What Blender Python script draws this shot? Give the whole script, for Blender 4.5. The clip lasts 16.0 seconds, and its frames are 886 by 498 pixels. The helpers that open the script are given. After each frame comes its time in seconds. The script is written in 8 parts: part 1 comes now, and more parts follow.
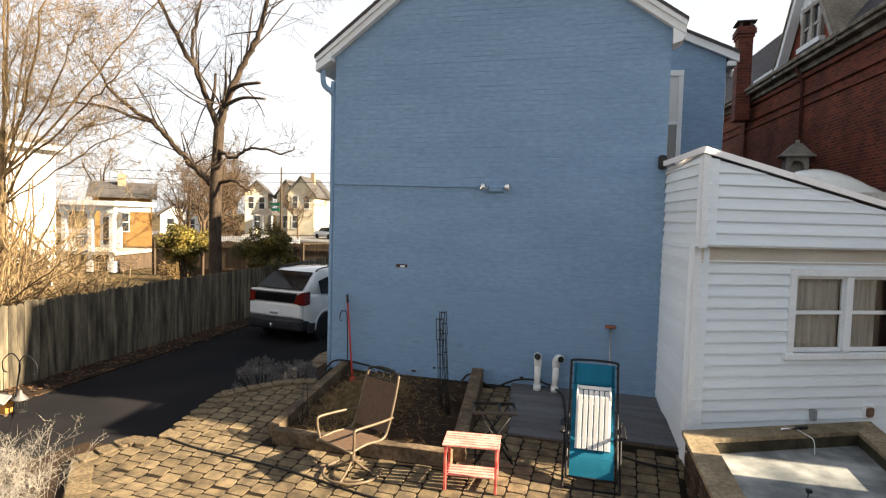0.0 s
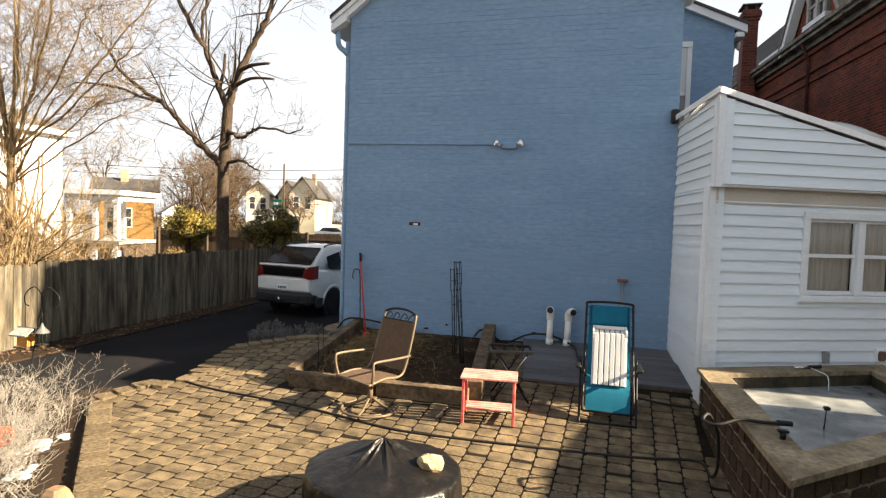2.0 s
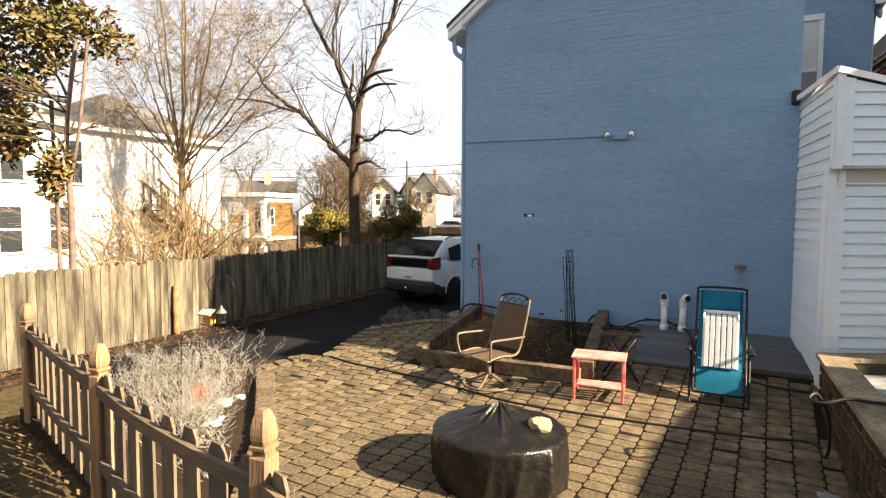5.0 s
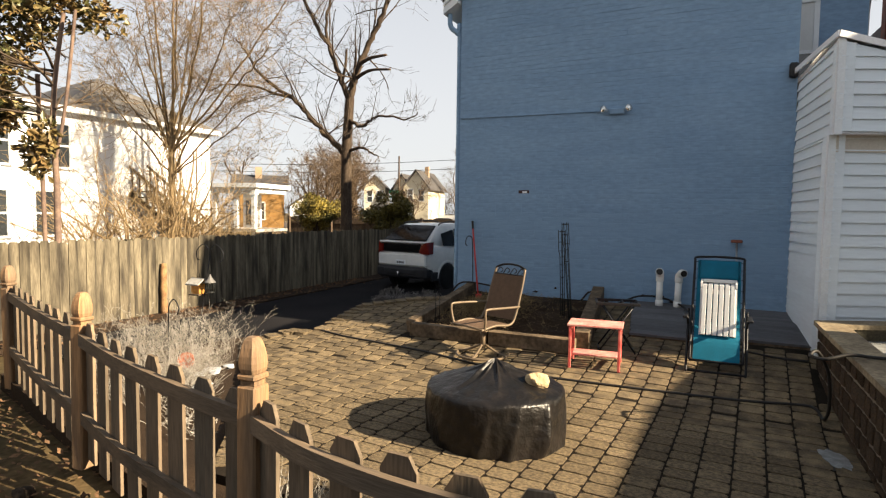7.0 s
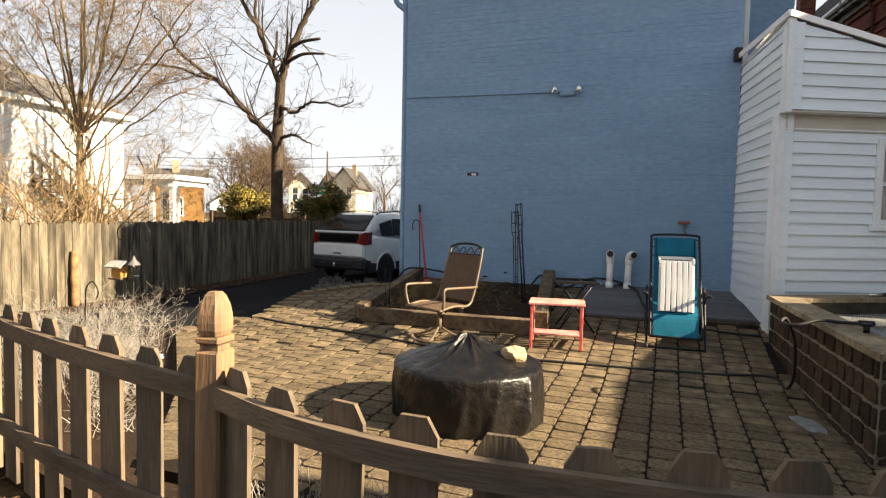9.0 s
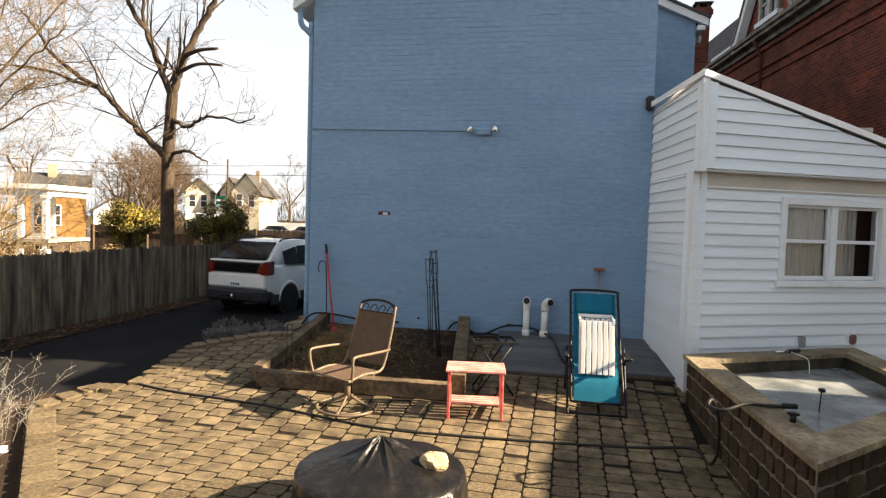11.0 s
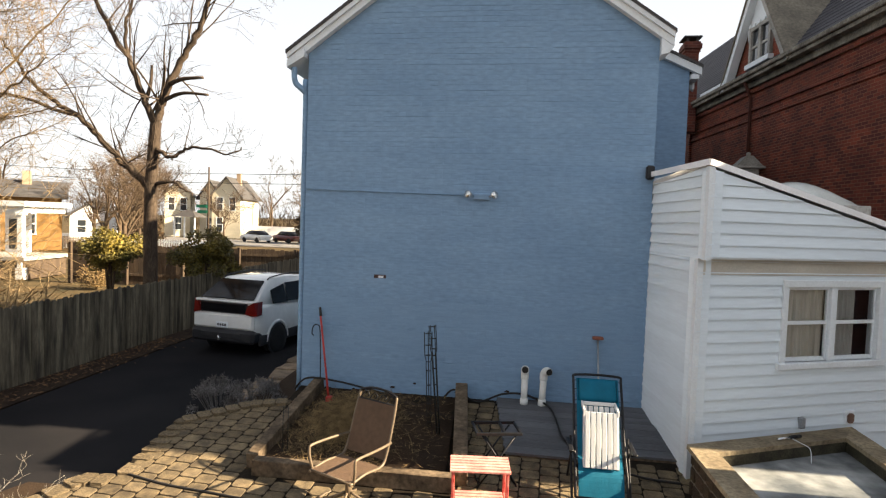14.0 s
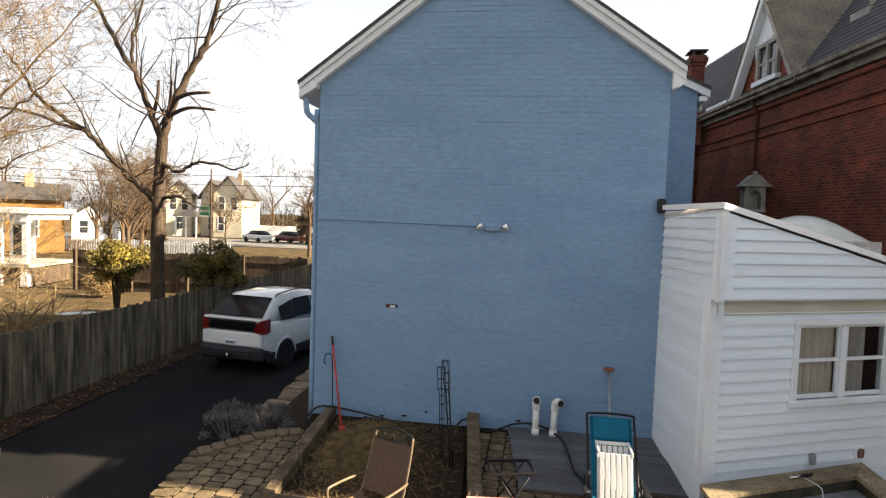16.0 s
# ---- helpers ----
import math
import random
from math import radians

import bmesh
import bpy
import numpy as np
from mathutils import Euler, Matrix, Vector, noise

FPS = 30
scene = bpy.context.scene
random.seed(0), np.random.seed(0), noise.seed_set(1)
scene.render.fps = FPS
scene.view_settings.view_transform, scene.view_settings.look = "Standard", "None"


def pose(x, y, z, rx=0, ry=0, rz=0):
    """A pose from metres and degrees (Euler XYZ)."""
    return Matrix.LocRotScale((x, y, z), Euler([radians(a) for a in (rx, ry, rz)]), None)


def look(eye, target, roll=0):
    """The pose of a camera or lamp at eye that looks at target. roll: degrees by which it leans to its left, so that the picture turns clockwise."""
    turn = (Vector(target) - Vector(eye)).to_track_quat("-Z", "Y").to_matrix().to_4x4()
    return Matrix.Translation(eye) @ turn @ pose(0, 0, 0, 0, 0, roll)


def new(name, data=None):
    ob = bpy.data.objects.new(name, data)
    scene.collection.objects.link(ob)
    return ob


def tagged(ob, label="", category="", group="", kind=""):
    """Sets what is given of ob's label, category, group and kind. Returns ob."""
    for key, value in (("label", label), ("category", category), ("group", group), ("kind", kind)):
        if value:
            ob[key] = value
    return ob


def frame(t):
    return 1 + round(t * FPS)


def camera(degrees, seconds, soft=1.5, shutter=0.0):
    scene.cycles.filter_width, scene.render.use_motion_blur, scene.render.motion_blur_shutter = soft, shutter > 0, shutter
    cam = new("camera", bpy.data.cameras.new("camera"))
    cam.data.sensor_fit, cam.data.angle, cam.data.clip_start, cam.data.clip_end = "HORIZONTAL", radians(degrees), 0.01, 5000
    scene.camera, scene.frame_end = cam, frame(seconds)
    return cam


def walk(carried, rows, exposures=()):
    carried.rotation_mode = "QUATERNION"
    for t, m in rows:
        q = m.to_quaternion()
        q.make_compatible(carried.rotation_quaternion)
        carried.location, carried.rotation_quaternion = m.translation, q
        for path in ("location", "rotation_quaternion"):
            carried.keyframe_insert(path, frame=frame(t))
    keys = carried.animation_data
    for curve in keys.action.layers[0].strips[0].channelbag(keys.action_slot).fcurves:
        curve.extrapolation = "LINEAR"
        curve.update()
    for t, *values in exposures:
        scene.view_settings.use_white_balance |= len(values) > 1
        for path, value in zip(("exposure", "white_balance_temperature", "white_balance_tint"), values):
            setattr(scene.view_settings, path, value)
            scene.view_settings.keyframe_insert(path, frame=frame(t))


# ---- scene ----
PATH = [
    (0.0, -0.041, 0.197, 2.801, 86.80, -1.55, 15.58),
    (0.5, -0.116, 0.068, 2.467, 86.95, -2.06, 15.45),
    (1.0, -0.140, 0.050, 2.198, 87.22, -2.04, 15.33),
    (1.5, -0.155, 0.051, 2.106, 87.48, -1.92, 15.42),
    (2.0, -0.182, 0.043, 2.088, 87.47, -1.93, 15.52),
    (2.5, -0.248, 0.020, 2.073, 87.47, -1.75, 15.50),
    (3.0, -0.182, 0.006, 2.057, 87.39, -1.80, 16.88),
    (3.5, -0.086, 0.092, 2.012, 87.54, -1.95, 15.99),
    (4.0, -0.070, 0.045, 1.996, 87.56, -1.89, 16.25),
    (4.5, -0.069, -0.176, 2.027, 87.21, -1.39, 19.86),
    (5.0, 0.095, -0.492, 2.096, 86.44, -0.29, 27.38),
    (5.2, 0.243, -0.669, 2.202, 85.91, 1.04, 31.40),
    (7.3, -0.108, -0.390, 1.638, 86.76, -1.18, 24.37),
    (7.5, -0.190, -0.380, 1.603, 86.92, -1.19, 23.14),
    (8.0, -0.176, -0.448, 1.561, 86.87, -0.92, 25.80),
    (8.5, -0.368, -0.281, 1.427, 87.36, -1.41, 17.22),
    (9.0, -0.402, -0.238, 1.440, 86.68, -1.18, 19.23),
    (9.5, -0.444, -0.249, 1.818, 86.65, -0.58, 20.32),
    (10.0, -0.510, 0.145, 1.830, 87.66, -1.68, 12.27),
    (10.2, -0.590, 0.163, 1.861, 87.53, -1.71, 11.48),
    (12.3, -0.604, 0.455, 2.342, 87.75, -2.05, 8.08),
    (12.5, -0.608, 0.442, 2.515, 87.98, -1.97, 8.23),
    (13.0, -0.692, 0.403, 2.766, 87.75, -1.92, 8.31),
    (13.5, -0.774, 0.401, 2.777, 87.48, -1.93, 8.22),
    (14.0, -0.864, 0.386, 2.848, 87.34, -2.00, 8.37),
    (14.5, -0.918, 0.369, 3.040, 87.19, -2.02, 8.08),
    (15.0, -1.018, 0.310, 3.278, 87.01, -1.85, 8.63),
    (15.5, -1.102, 0.258, 3.376, 86.73, -1.93, 9.32),
    (16.0, -1.031, 0.339, 3.316, 86.92, -2.00, 8.39),
]
cam = camera(75.1, 16.0, soft=1.25)
walk(cam, [(t, pose(x, y, z, rx, ry, rz)) for t, x, y, z, rx, ry, rz in PATH],
     [(0, 2.37), (3.0, 2.30), (4.5, 2.32), (5.2, 2.32), (7.3, 1.90), (8.5, 1.98), (9.5, 2.30), (10.2, 2.31), (16, 2.37)])

# ---------------------------------------------------------------- light
SUN_EL, SUN_AZ = 27.0, 89.0          # degrees; azimuth clockwise from +y
world = bpy.data.worlds.new("winter_sky")
scene.world = world
world.use_nodes = True
wn, wl = world.node_tree.nodes, world.node_tree.links
sky = wn.new("ShaderNodeTexSky")
sky.sky_type = 'NISHITA'
sky.sun_disc = False
sky.sun_elevation = radians(SUN_EL)
sky.sun_rotation = radians(SUN_AZ)
sky.air_density, sky.dust_density, sky.ozone_density = 1.0, 1.2, 1.0
wn["Background"].inputs["Strength"].default_value = 0.036
haze = wn.new("ShaderNodeMix")          # thin bright haze over the clear sky
haze.data_type = 'RGBA'
around = wn.new("ShaderNodeTexCoord")
height = wn.new("ShaderNodeSeparateXYZ")
thick = wn.new("ShaderNodeMapRange")     # the haze thins out overhead
thick.inputs[1].default_value, thick.inputs[2].default_value = 0.15, 0.85
thick.inputs[3].default_value, thick.inputs[4].default_value = 0.86, 0.40
wl.new(around.outputs["Generated"], height.inputs[0])
wl.new(height.outputs["Z"], thick.inputs[0])
wl.new(thick.outputs[0], haze.inputs[0])
haze.inputs[7].default_value = (6.6, 6.6, 6.6, 1)
wl.new(sky.outputs["Color"], haze.inputs[6])
wl.new(haze.outputs[2], wn["Background"].inputs["Color"])
sun_data = bpy.data.lights.new("sun", 'SUN')
sun_data.energy, sun_data.angle, sun_data.color = 5.0, radians(0.6), (1.0, 0.82, 0.58)
sun = new("sun", sun_data)
sx, sy = math.sin(radians(SUN_AZ)), math.cos(radians(SUN_AZ))
ce, se = math.cos(radians(SUN_EL)), math.sin(radians(SUN_EL))
sun.matrix_world = look((30 * sx * ce, 30 * sy * ce, 30 * se), (0, 0, 0))

# ---------------------------------------------------------------- materials
RND = random.Random(7)


def mat(name, color, rough=0.7, metal=0.0, var=0.25, scale=6.0, fine=60.0, bump=0.15, tint=None, piece=0.0, spec=0.25,
        stretch=(1, 1, 1), stain=0.0, coat=0.0, alpha=1.0, bump_dist=0.01):
    """A weathered surface: base colour varied at two scales, with fine relief; piece varies it object by object."""
    m = bpy.data.materials.new(name)
    m.use_nodes = True
    n, l = m.node_tree.nodes, m.node_tree.links
    b = n["Principled BSDF"]
    tc = n.new("ShaderNodeTexCoord")
    mp = n.new("ShaderNodeMapping")
    mp.inputs["Scale"].default_value = stretch
    if piece:       # alike pieces must not share one grain
        oi = n.new("ShaderNodeObjectInfo")
        sc_ = n.new("ShaderNodeMath")
        sc_.operation = 'MULTIPLY'
        sc_.inputs[1].default_value = 53.0
        l.new(oi.outputs["Random"], sc_.inputs[0])
        ad = n.new("ShaderNodeVectorMath")
        l.new(tc.outputs["Object"], ad.inputs[0])
        l.new(sc_.outputs[0], ad.inputs[1])
        l.new(ad.outputs[0], mp.inputs["Vector"])
    else:
        l.new(tc.outputs["Object"], mp.inputs["Vector"])
    big = n.new("ShaderNodeTexNoise")
    big.inputs["Scale"].default_value, big.inputs["Detail"].default_value = scale, 5
    sm = n.new("ShaderNodeTexNoise")
    sm.inputs["Scale"].default_value, sm.inputs["Detail"].default_value = fine, 4
    l.new(mp.outputs[0], big.inputs["Vector"])
    l.new(mp.outputs[0], sm.inputs["Vector"])
    other = tint if tint else tuple(c * (1 - var) for c in color)
    mix = n.new("ShaderNodeMix")
    mix.data_type = 'RGBA'
    mix.inputs[6].default_value = (*color, 1)
    mix.inputs[7].default_value = (*other, 1)
    ramp = n.new("ShaderNodeMapRange")
    ramp.inputs[1].default_value, ramp.inputs[2].default_value = 0.35, 0.65
    l.new(big.outputs["Fac"], ramp.inputs[0])
    l.new(ramp.outputs[0], mix.inputs[0])
    hsv = n.new("ShaderNodeHueSaturation")
    l.new(mix.outputs[2], hsv.inputs["Color"])
    val = n.new("ShaderNodeMapRange")
    val.inputs[1].default_value, val.inputs[2].default_value = 0.3, 0.7
    val.inputs[3].default_value, val.inputs[4].default_value = 1 - var * 0.7, 1 + var * 0.7
    l.new(sm.outputs["Fac"], val.inputs[0])
    last = val.outputs[0]
    if piece:
        oi = n.new("ShaderNodeObjectInfo")
        geo = n.new("ShaderNodeNewGeometry")
        add = n.new("ShaderNodeMath")
        add.operation = 'ADD'
        l.new(oi.outputs["Random"], add.inputs[0])
        l.new(geo.outputs["Random Per Island"], add.inputs[1])
        fr = n.new("ShaderNodeMath")
        fr.operation = 'FRACT'
        l.new(add.outputs[0], fr.inputs[0])
        pr = n.new("ShaderNodeMapRange")
        pr.inputs[3].default_value, pr.inputs[4].default_value = 1 - piece, 1 + piece
        l.new(fr.outputs[0], pr.inputs[0])
        mul = n.new("ShaderNodeMath")
        mul.operation = 'MULTIPLY'
        l.new(last, mul.inputs[0])
        l.new(pr.outputs[0], mul.inputs[1])
        last = mul.outputs[0]
    l.new(last, hsv.inputs["Value"])
    l.new(hsv.outputs[0], b.inputs["Base Color"])
    b.inputs["Roughness"].default_value, b.inputs["Metallic"].default_value = rough, metal
    b.inputs["Specular IOR Level"].default_value = spec
    b.inputs["Coat Weight"].default_value = coat
    if bump:
        bp = n.new("ShaderNodeBump")
        bp.inputs["Strength"].default_value, bp.inputs["Distance"].default_value = bump, bump_dist
        l.new(sm.outputs["Fac"], bp.inputs["Height"])
        l.new(bp.outputs[0], b.inputs["Normal"])
    return m


def brick_mat(name, c1, c2, mortar, w=0.21, h=0.072, axis="XZ", bump=0.5):
    m = bpy.data.materials.new(name)
    m.use_nodes = True
    n, l = m.node_tree.nodes, m.node_tree.links
    b = n["Principled BSDF"]
    tc, sep, com = n.new("ShaderNodeTexCoord"), n.new("ShaderNodeSeparateXYZ"), n.new("ShaderNodeCombineXYZ")
    l.new(tc.outputs["Object"], sep.inputs[0])
    l.new(sep.outputs[axis[0]], com.inputs[0])
    l.new(sep.outputs[axis[1]], com.inputs[1])
    br = n.new("ShaderNodeTexBrick")
    br.inputs["Color1"].default_value, br.inputs["Color2"].default_value, br.inputs["Mortar"].default_value = (*c1, 1), (*c2, 1), (*mortar, 1)
    br.inputs["Scale"].default_value = 1.0
    br.inputs["Brick Width"].default_value, br.inputs["Row Height"].default_value = w, h
    br.inputs["Mortar Size"].default_value, br.inputs["Mortar Smooth"].default_value = 0.0055, 0.3
    l.new(com.outputs[0], br.inputs["Vector"])
    no = n.new("ShaderNodeTexNoise")
    no.inputs["Scale"].default_value, no.inputs["Detail"].default_value = 1.3, 6
    l.new(tc.outputs["Object"], no.inputs["Vector"])
    hsv, mr = n.new("ShaderNodeHueSaturation"), n.new("ShaderNodeMapRange")
    mr.inputs[1].default_value, mr.inputs[2].default_value, mr.inputs[3].default_value, mr.inputs[4].default_value = 0.3, 0.7, 0.6, 1.4
    l.new(no.outputs["Fac"], mr.inputs[0])
    l.new(mr.outputs[0], hsv.inputs["Value"])
    l.new(br.outputs["Color"], hsv.inputs["Color"])
    l.new(hsv.outputs[0], b.inputs["Base Color"])
    b.inputs["Roughness"].default_value = 0.9
    bp = n.new("ShaderNodeBump")
    bp.invert = True
    bp.inputs["Strength"].default_value, bp.inputs["Distance"].default_value = bump, 0.012
    l.new(br.outputs["Fac"], bp.inputs["Height"])
    l.new(bp.outputs[0], b.inputs["Normal"])
    return m


def glass_mat(name, tint=(0.03, 0.035, 0.04), rough=0.05):
    m = bpy.data.materials.new(name)
    m.use_nodes = True
    b = m.node_tree.nodes["Principled BSDF"]
    b.inputs["Base Color"].default_value = (*tint, 1)
    b.inputs["Roughness"].default_value = rough
    b.inputs["Specular IOR Level"].default_value = 0.8
    return m


def clear_glass(name):
    m = bpy.data.materials.new(name)
    m.use_nodes = True
    b = m.node_tree.nodes["Principled BSDF"]
    b.inputs["Base Color"].default_value = (0.95, 0.97, 0.97, 1)
    b.inputs["Transmission Weight"].default_value = 1.0
    b.inputs["Roughness"].default_value, b.inputs["IOR"].default_value = 0.02, 1.3
    return m


M_BLUE = mat("blue_painted_brick", (0.208, 0.315, 0.445), 0.6, var=0.16, scale=0.9, fine=9, bump=0.5, tint=(0.183, 0.284, 0.412), piece=0.018, stretch=(1, 1, 3.2), bump_dist=0.006, spec=0.1)
M_WHITE = mat("white_vinyl", (0.69, 0.755, 0.80), 0.5, var=0.06, scale=1.2, fine=14, bump=0.05, piece=0.03, stretch=(0.3, 0.3, 3))
M_TRIM = mat("white_painted_trim", (0.73, 0.765, 0.785), 0.5, var=0.08, scale=3, fine=40, bump=0.08)
M_OLDTRIM = mat("weathered_painted_trim", (0.42, 0.40, 0.36), 0.7, var=0.35, scale=2.5, fine=30, bump=0.2, tint=(0.2, 0.19, 0.17))
M_ROOF = mat("dark_roofing", (0.075, 0.07, 0.068), 0.85, var=0.35, scale=2, fine=50, bump=0.3)
M_SLATE = mat("slate_roofing", (0.065, 0.062, 0.07), 0.75, var=0.35, scale=1.2, fine=12, bump=0.4, stretch=(1, 1, 4))
M_BRICK = brick_mat("old_red_brick", (0.20, 0.036, 0.014), (0.075, 0.014, 0.008), (0.22, 0.095, 0.05), w=0.155, h=0.056, axis="YZ", bump=1.0)
M_BRICKX = brick_mat("old_red_brick_end", (0.15, 0.034, 0.018), (0.07, 0.018, 0.012), (0.14, 0.07, 0.05), axis="XZ")
M_ASPHALT = mat("asphalt", (0.0135, 0.0135, 0.015), 0.9, var=0.3, scale=0.8, fine=140, bump=0.4, tint=(0.0195, 0.0185, 0.0195), spec=0.03)
M_SOIL = mat("bare_soil", (0.040, 0.026, 0.016), 0.95, var=0.5, scale=2.5, fine=70, bump=0.9, tint=(0.028, 0.019, 0.013), spec=0.1)
M_YARD = mat("winter_lawn", (0.105, 0.071, 0.034), 0.95, var=0.55, scale=0.9, fine=14, bump=1.0, tint=(0.05, 0.04, 0.02), spec=0.1)
M_PAVER = mat("tan_concrete_paver", (0.192, 0.145, 0.085), 0.85, var=0.42, scale=7, fine=90, bump=0.6, tint=(0.088, 0.069, 0.046), piece=0.2, spec=0.1)
M_JOINT = mat("joint_sand", (0.022, 0.017, 0.012), 0.95, var=0.4, scale=5, fine=90, bump=0.5, spec=0.1)
M_STONE = mat("rough_wall_block", (0.095, 0.064, 0.039), 0.9, var=0.55, scale=9, fine=45, bump=1.0, tint=(0.05, 0.038, 0.028), piece=0.3, spec=0.1)
M_TIMBER = mat("weathered_timber", (0.165, 0.122, 0.08), 0.8, var=0.5, scale=4, fine=22, bump=0.45, tint=(0.07, 0.052, 0.035), piece=0.15, stretch=(1, 1, 1), spec=0.1)
M_CAP = mat("bleached_timber_cap", (0.29, 0.235, 0.15), 0.75, var=0.5, scale=2.5, fine=26, bump=0.4, tint=(0.15, 0.115, 0.072), piece=0.12)
M_DECK = mat("grey_deck_board", (0.128, 0.128, 0.134), 0.7, var=0.25, scale=3, fine=40, bump=0.25, piece=0.1, stretch=(0.4, 3, 1), spec=0.1)
M_FENCE = mat("weathered_fence_board", (0.165, 0.141, 0.098), 0.85, var=0.5, scale=2.5, fine=20, bump=0.6, tint=(0.042, 0.036, 0.028), piece=0.2, stretch=(3, 3, 0.4), spec=0.1)
M_PICKET = mat("brown_stained_picket", (0.185, 0.135, 0.090), 0.75, var=0.28, scale=3, fine=34, bump=0.35, tint=(0.095, 0.078, 0.058), piece=0.2, stretch=(2.4, 2.4, 0.25), spec=0.1)
M_RAIL = mat("brown_stained_rail", (0.175, 0.128, 0.086), 0.75, var=0.28, scale=3, fine=34, bump=0.35, tint=(0.09, 0.073, 0.056), piece=0.1, stretch=(0.2, 2.4, 3), spec=0.1)
M_BARK = mat("tree_bark", (0.042, 0.031, 0.024), 0.95, var=0.45, scale=5, fine=24, bump=1.0, tint=(0.075, 0.056, 0.04), stretch=(2, 2, 0.5), spec=0.1)
M_TWIG = mat("pale_twig", (0.30, 0.215, 0.115), 0.9, var=0.4, scale=3, fine=30, bump=0.2, tint=(0.16, 0.112, 0.062))
M_GLASS = glass_mat("dark_window_glass")


# ---------------------------------------------------------------- mesh helpers
def part(name, bm, material, parent=None, label="", m=None, smooth=False):
    me = bpy.data.meshes.new(name)
    bm.normal_update()
    bm.to_mesh(me)
    bm.free()
    for mm in (material if isinstance(material, (list, tuple)) else [material]):
        me.materials.append(mm)
    if smooth:
        for p in me.polygons:
            p.use_smooth = True
    ob = new(name, me)
    if m is not None:
        ob.matrix_world = m
    if parent:
        ob.parent = parent
    if label:
        ob["label"] = label
    return ob


def thing(name, label, category, m=None, group="", kind=""):
    ob = new(name)
    ob.empty_display_size = 0.1
    if m is not None:
        ob.matrix_world = m
    return tagged(ob, label, category, group, kind)


def hold(bm, verts, mi):
    if mi:
        for f in {f for v in verts for f in v.link_faces}:
            f.material_index = mi


def box(bm, a, b, bevel=0.0, m=None, mi=0):
    """A box from corner a to corner b, with bevelled edges."""
    a, b = Vector(a), Vector(b)
    lo = Vector([min(p, q) for p, q in zip(a, b)])
    hi = Vector([max(p, q) for p, q in zip(a, b)])
    r = bmesh.ops.create_cube(bm, size=1)
    v = r["verts"]
    for p in v:
        p.co = Vector([(lo[i] + hi[i]) / 2 + p.co[i] * (hi[i] - lo[i]) for i in range(3)])
    if bevel:
        es = list({e for p in v for e in p.link_edges})
        g = bmesh.ops.bevel(bm, geom=es, offset=bevel, segments=1, affect='EDGES', profile=0.5)
        v = list({p for f in g["faces"] for p in f.verts} | {p for p in v if p.is_valid})
    hold(bm, v, mi)
    if m is not None:
        bmesh.ops.transform(bm, matrix=m, verts=v)
    return v


def beam(bm, p, q, w, h, up=(0, 0, 1), bevel=0.0, mi=0):
    """A bar of section w x h from p to q."""
    p, q = Vector(p), Vector(q)
    d = q - p
    L = d.length
    y = d.normalized()
    x = y.cross(Vector(up)).normalized()
    z = x.cross(y)
    m = Matrix((x, y, z)).transposed().to_4x4()
    m.translation = p
    return box(bm, (-w / 2, 0, -h / 2), (w / 2, L, h / 2), bevel, m, mi)


def tube(bm, pts, r, seg=8, caps=True, mi=0):
    """A round bar along points; r is one radius or one for each point."""
    pts = [Vector(p) for p in pts]
    rs = r if isinstance(r, (list, tuple)) else [r] * len(pts)
    rings = []
    prev = None
    for i, p in enumerate(pts):
        d = (pts[min(i + 1, len(pts) - 1)] - pts[max(i - 1, 0)]).normalized()
        if prev is None:
            x = d.orthogonal().normalized()
        else:
            x = (prev - d * prev.dot(d))
            x = x.normalized() if x.length > 1e-6 else d.orthogonal().normalized()
        prev = x
        y = d.cross(x)
        rings.append([bm.verts.new(p + (x * math.cos(a) + y * math.sin(a)) * rs[i]) for a in [2 * math.pi * k / seg for k in range(seg)]])
    for a, b in zip(rings, rings[1:]):
        for k in range(seg):
            f = bm.faces.new((a[k], a[(k + 1) % seg], b[(k + 1) % seg], b[k]))
            f.material_index = mi
            f.smooth = True
    if caps and seg > 2:
        for ring in (rings[0][::-1], rings[-1]):
            bm.faces.new(ring).material_index = mi
    return rings


def prism(bm, poly, off, mi=0):
    """The solid between a flat polygon and its copy moved by off."""
    a = [bm.verts.new(p) for p in poly]
    b = [bm.verts.new(Vector(p) + Vector(off)) for p in poly]
    n = len(a)
    fs = [bm.faces.new(a[::-1]), bm.faces.new(b)]
    for k in range(n):
        fs.append(bm.faces.new((a[k], a[(k + 1) % n], b[(k + 1) % n], b[k])))
    for f in fs:
        f.material_index = mi
    bmesh.ops.recalc_face_normals(bm, faces=fs)
    return a + b


def lathe(bm, prof, centre, seg=20, mi=0):
    cx, cy, cz = centre
    rings = [[bm.verts.new((cx + r * math.cos(2 * math.pi * k / seg), cy + r * math.sin(2 * math.pi * k / seg), cz + z)) for k in range(seg)] for r, z in prof]
    for a, b in zip(rings, rings[1:]):
        for k in range(seg):
            f = bm.faces.new((a[k], a[(k + 1) % seg], b[(k + 1) % seg], b[k]))
            f.material_index, f.smooth = mi, True
    for ring, flip in ((rings[0], True), (rings[-1], False)):
        bm.faces.new(ring[::-1] if flip else ring).material_index = mi
    return rings


def B():
    return bmesh.new()


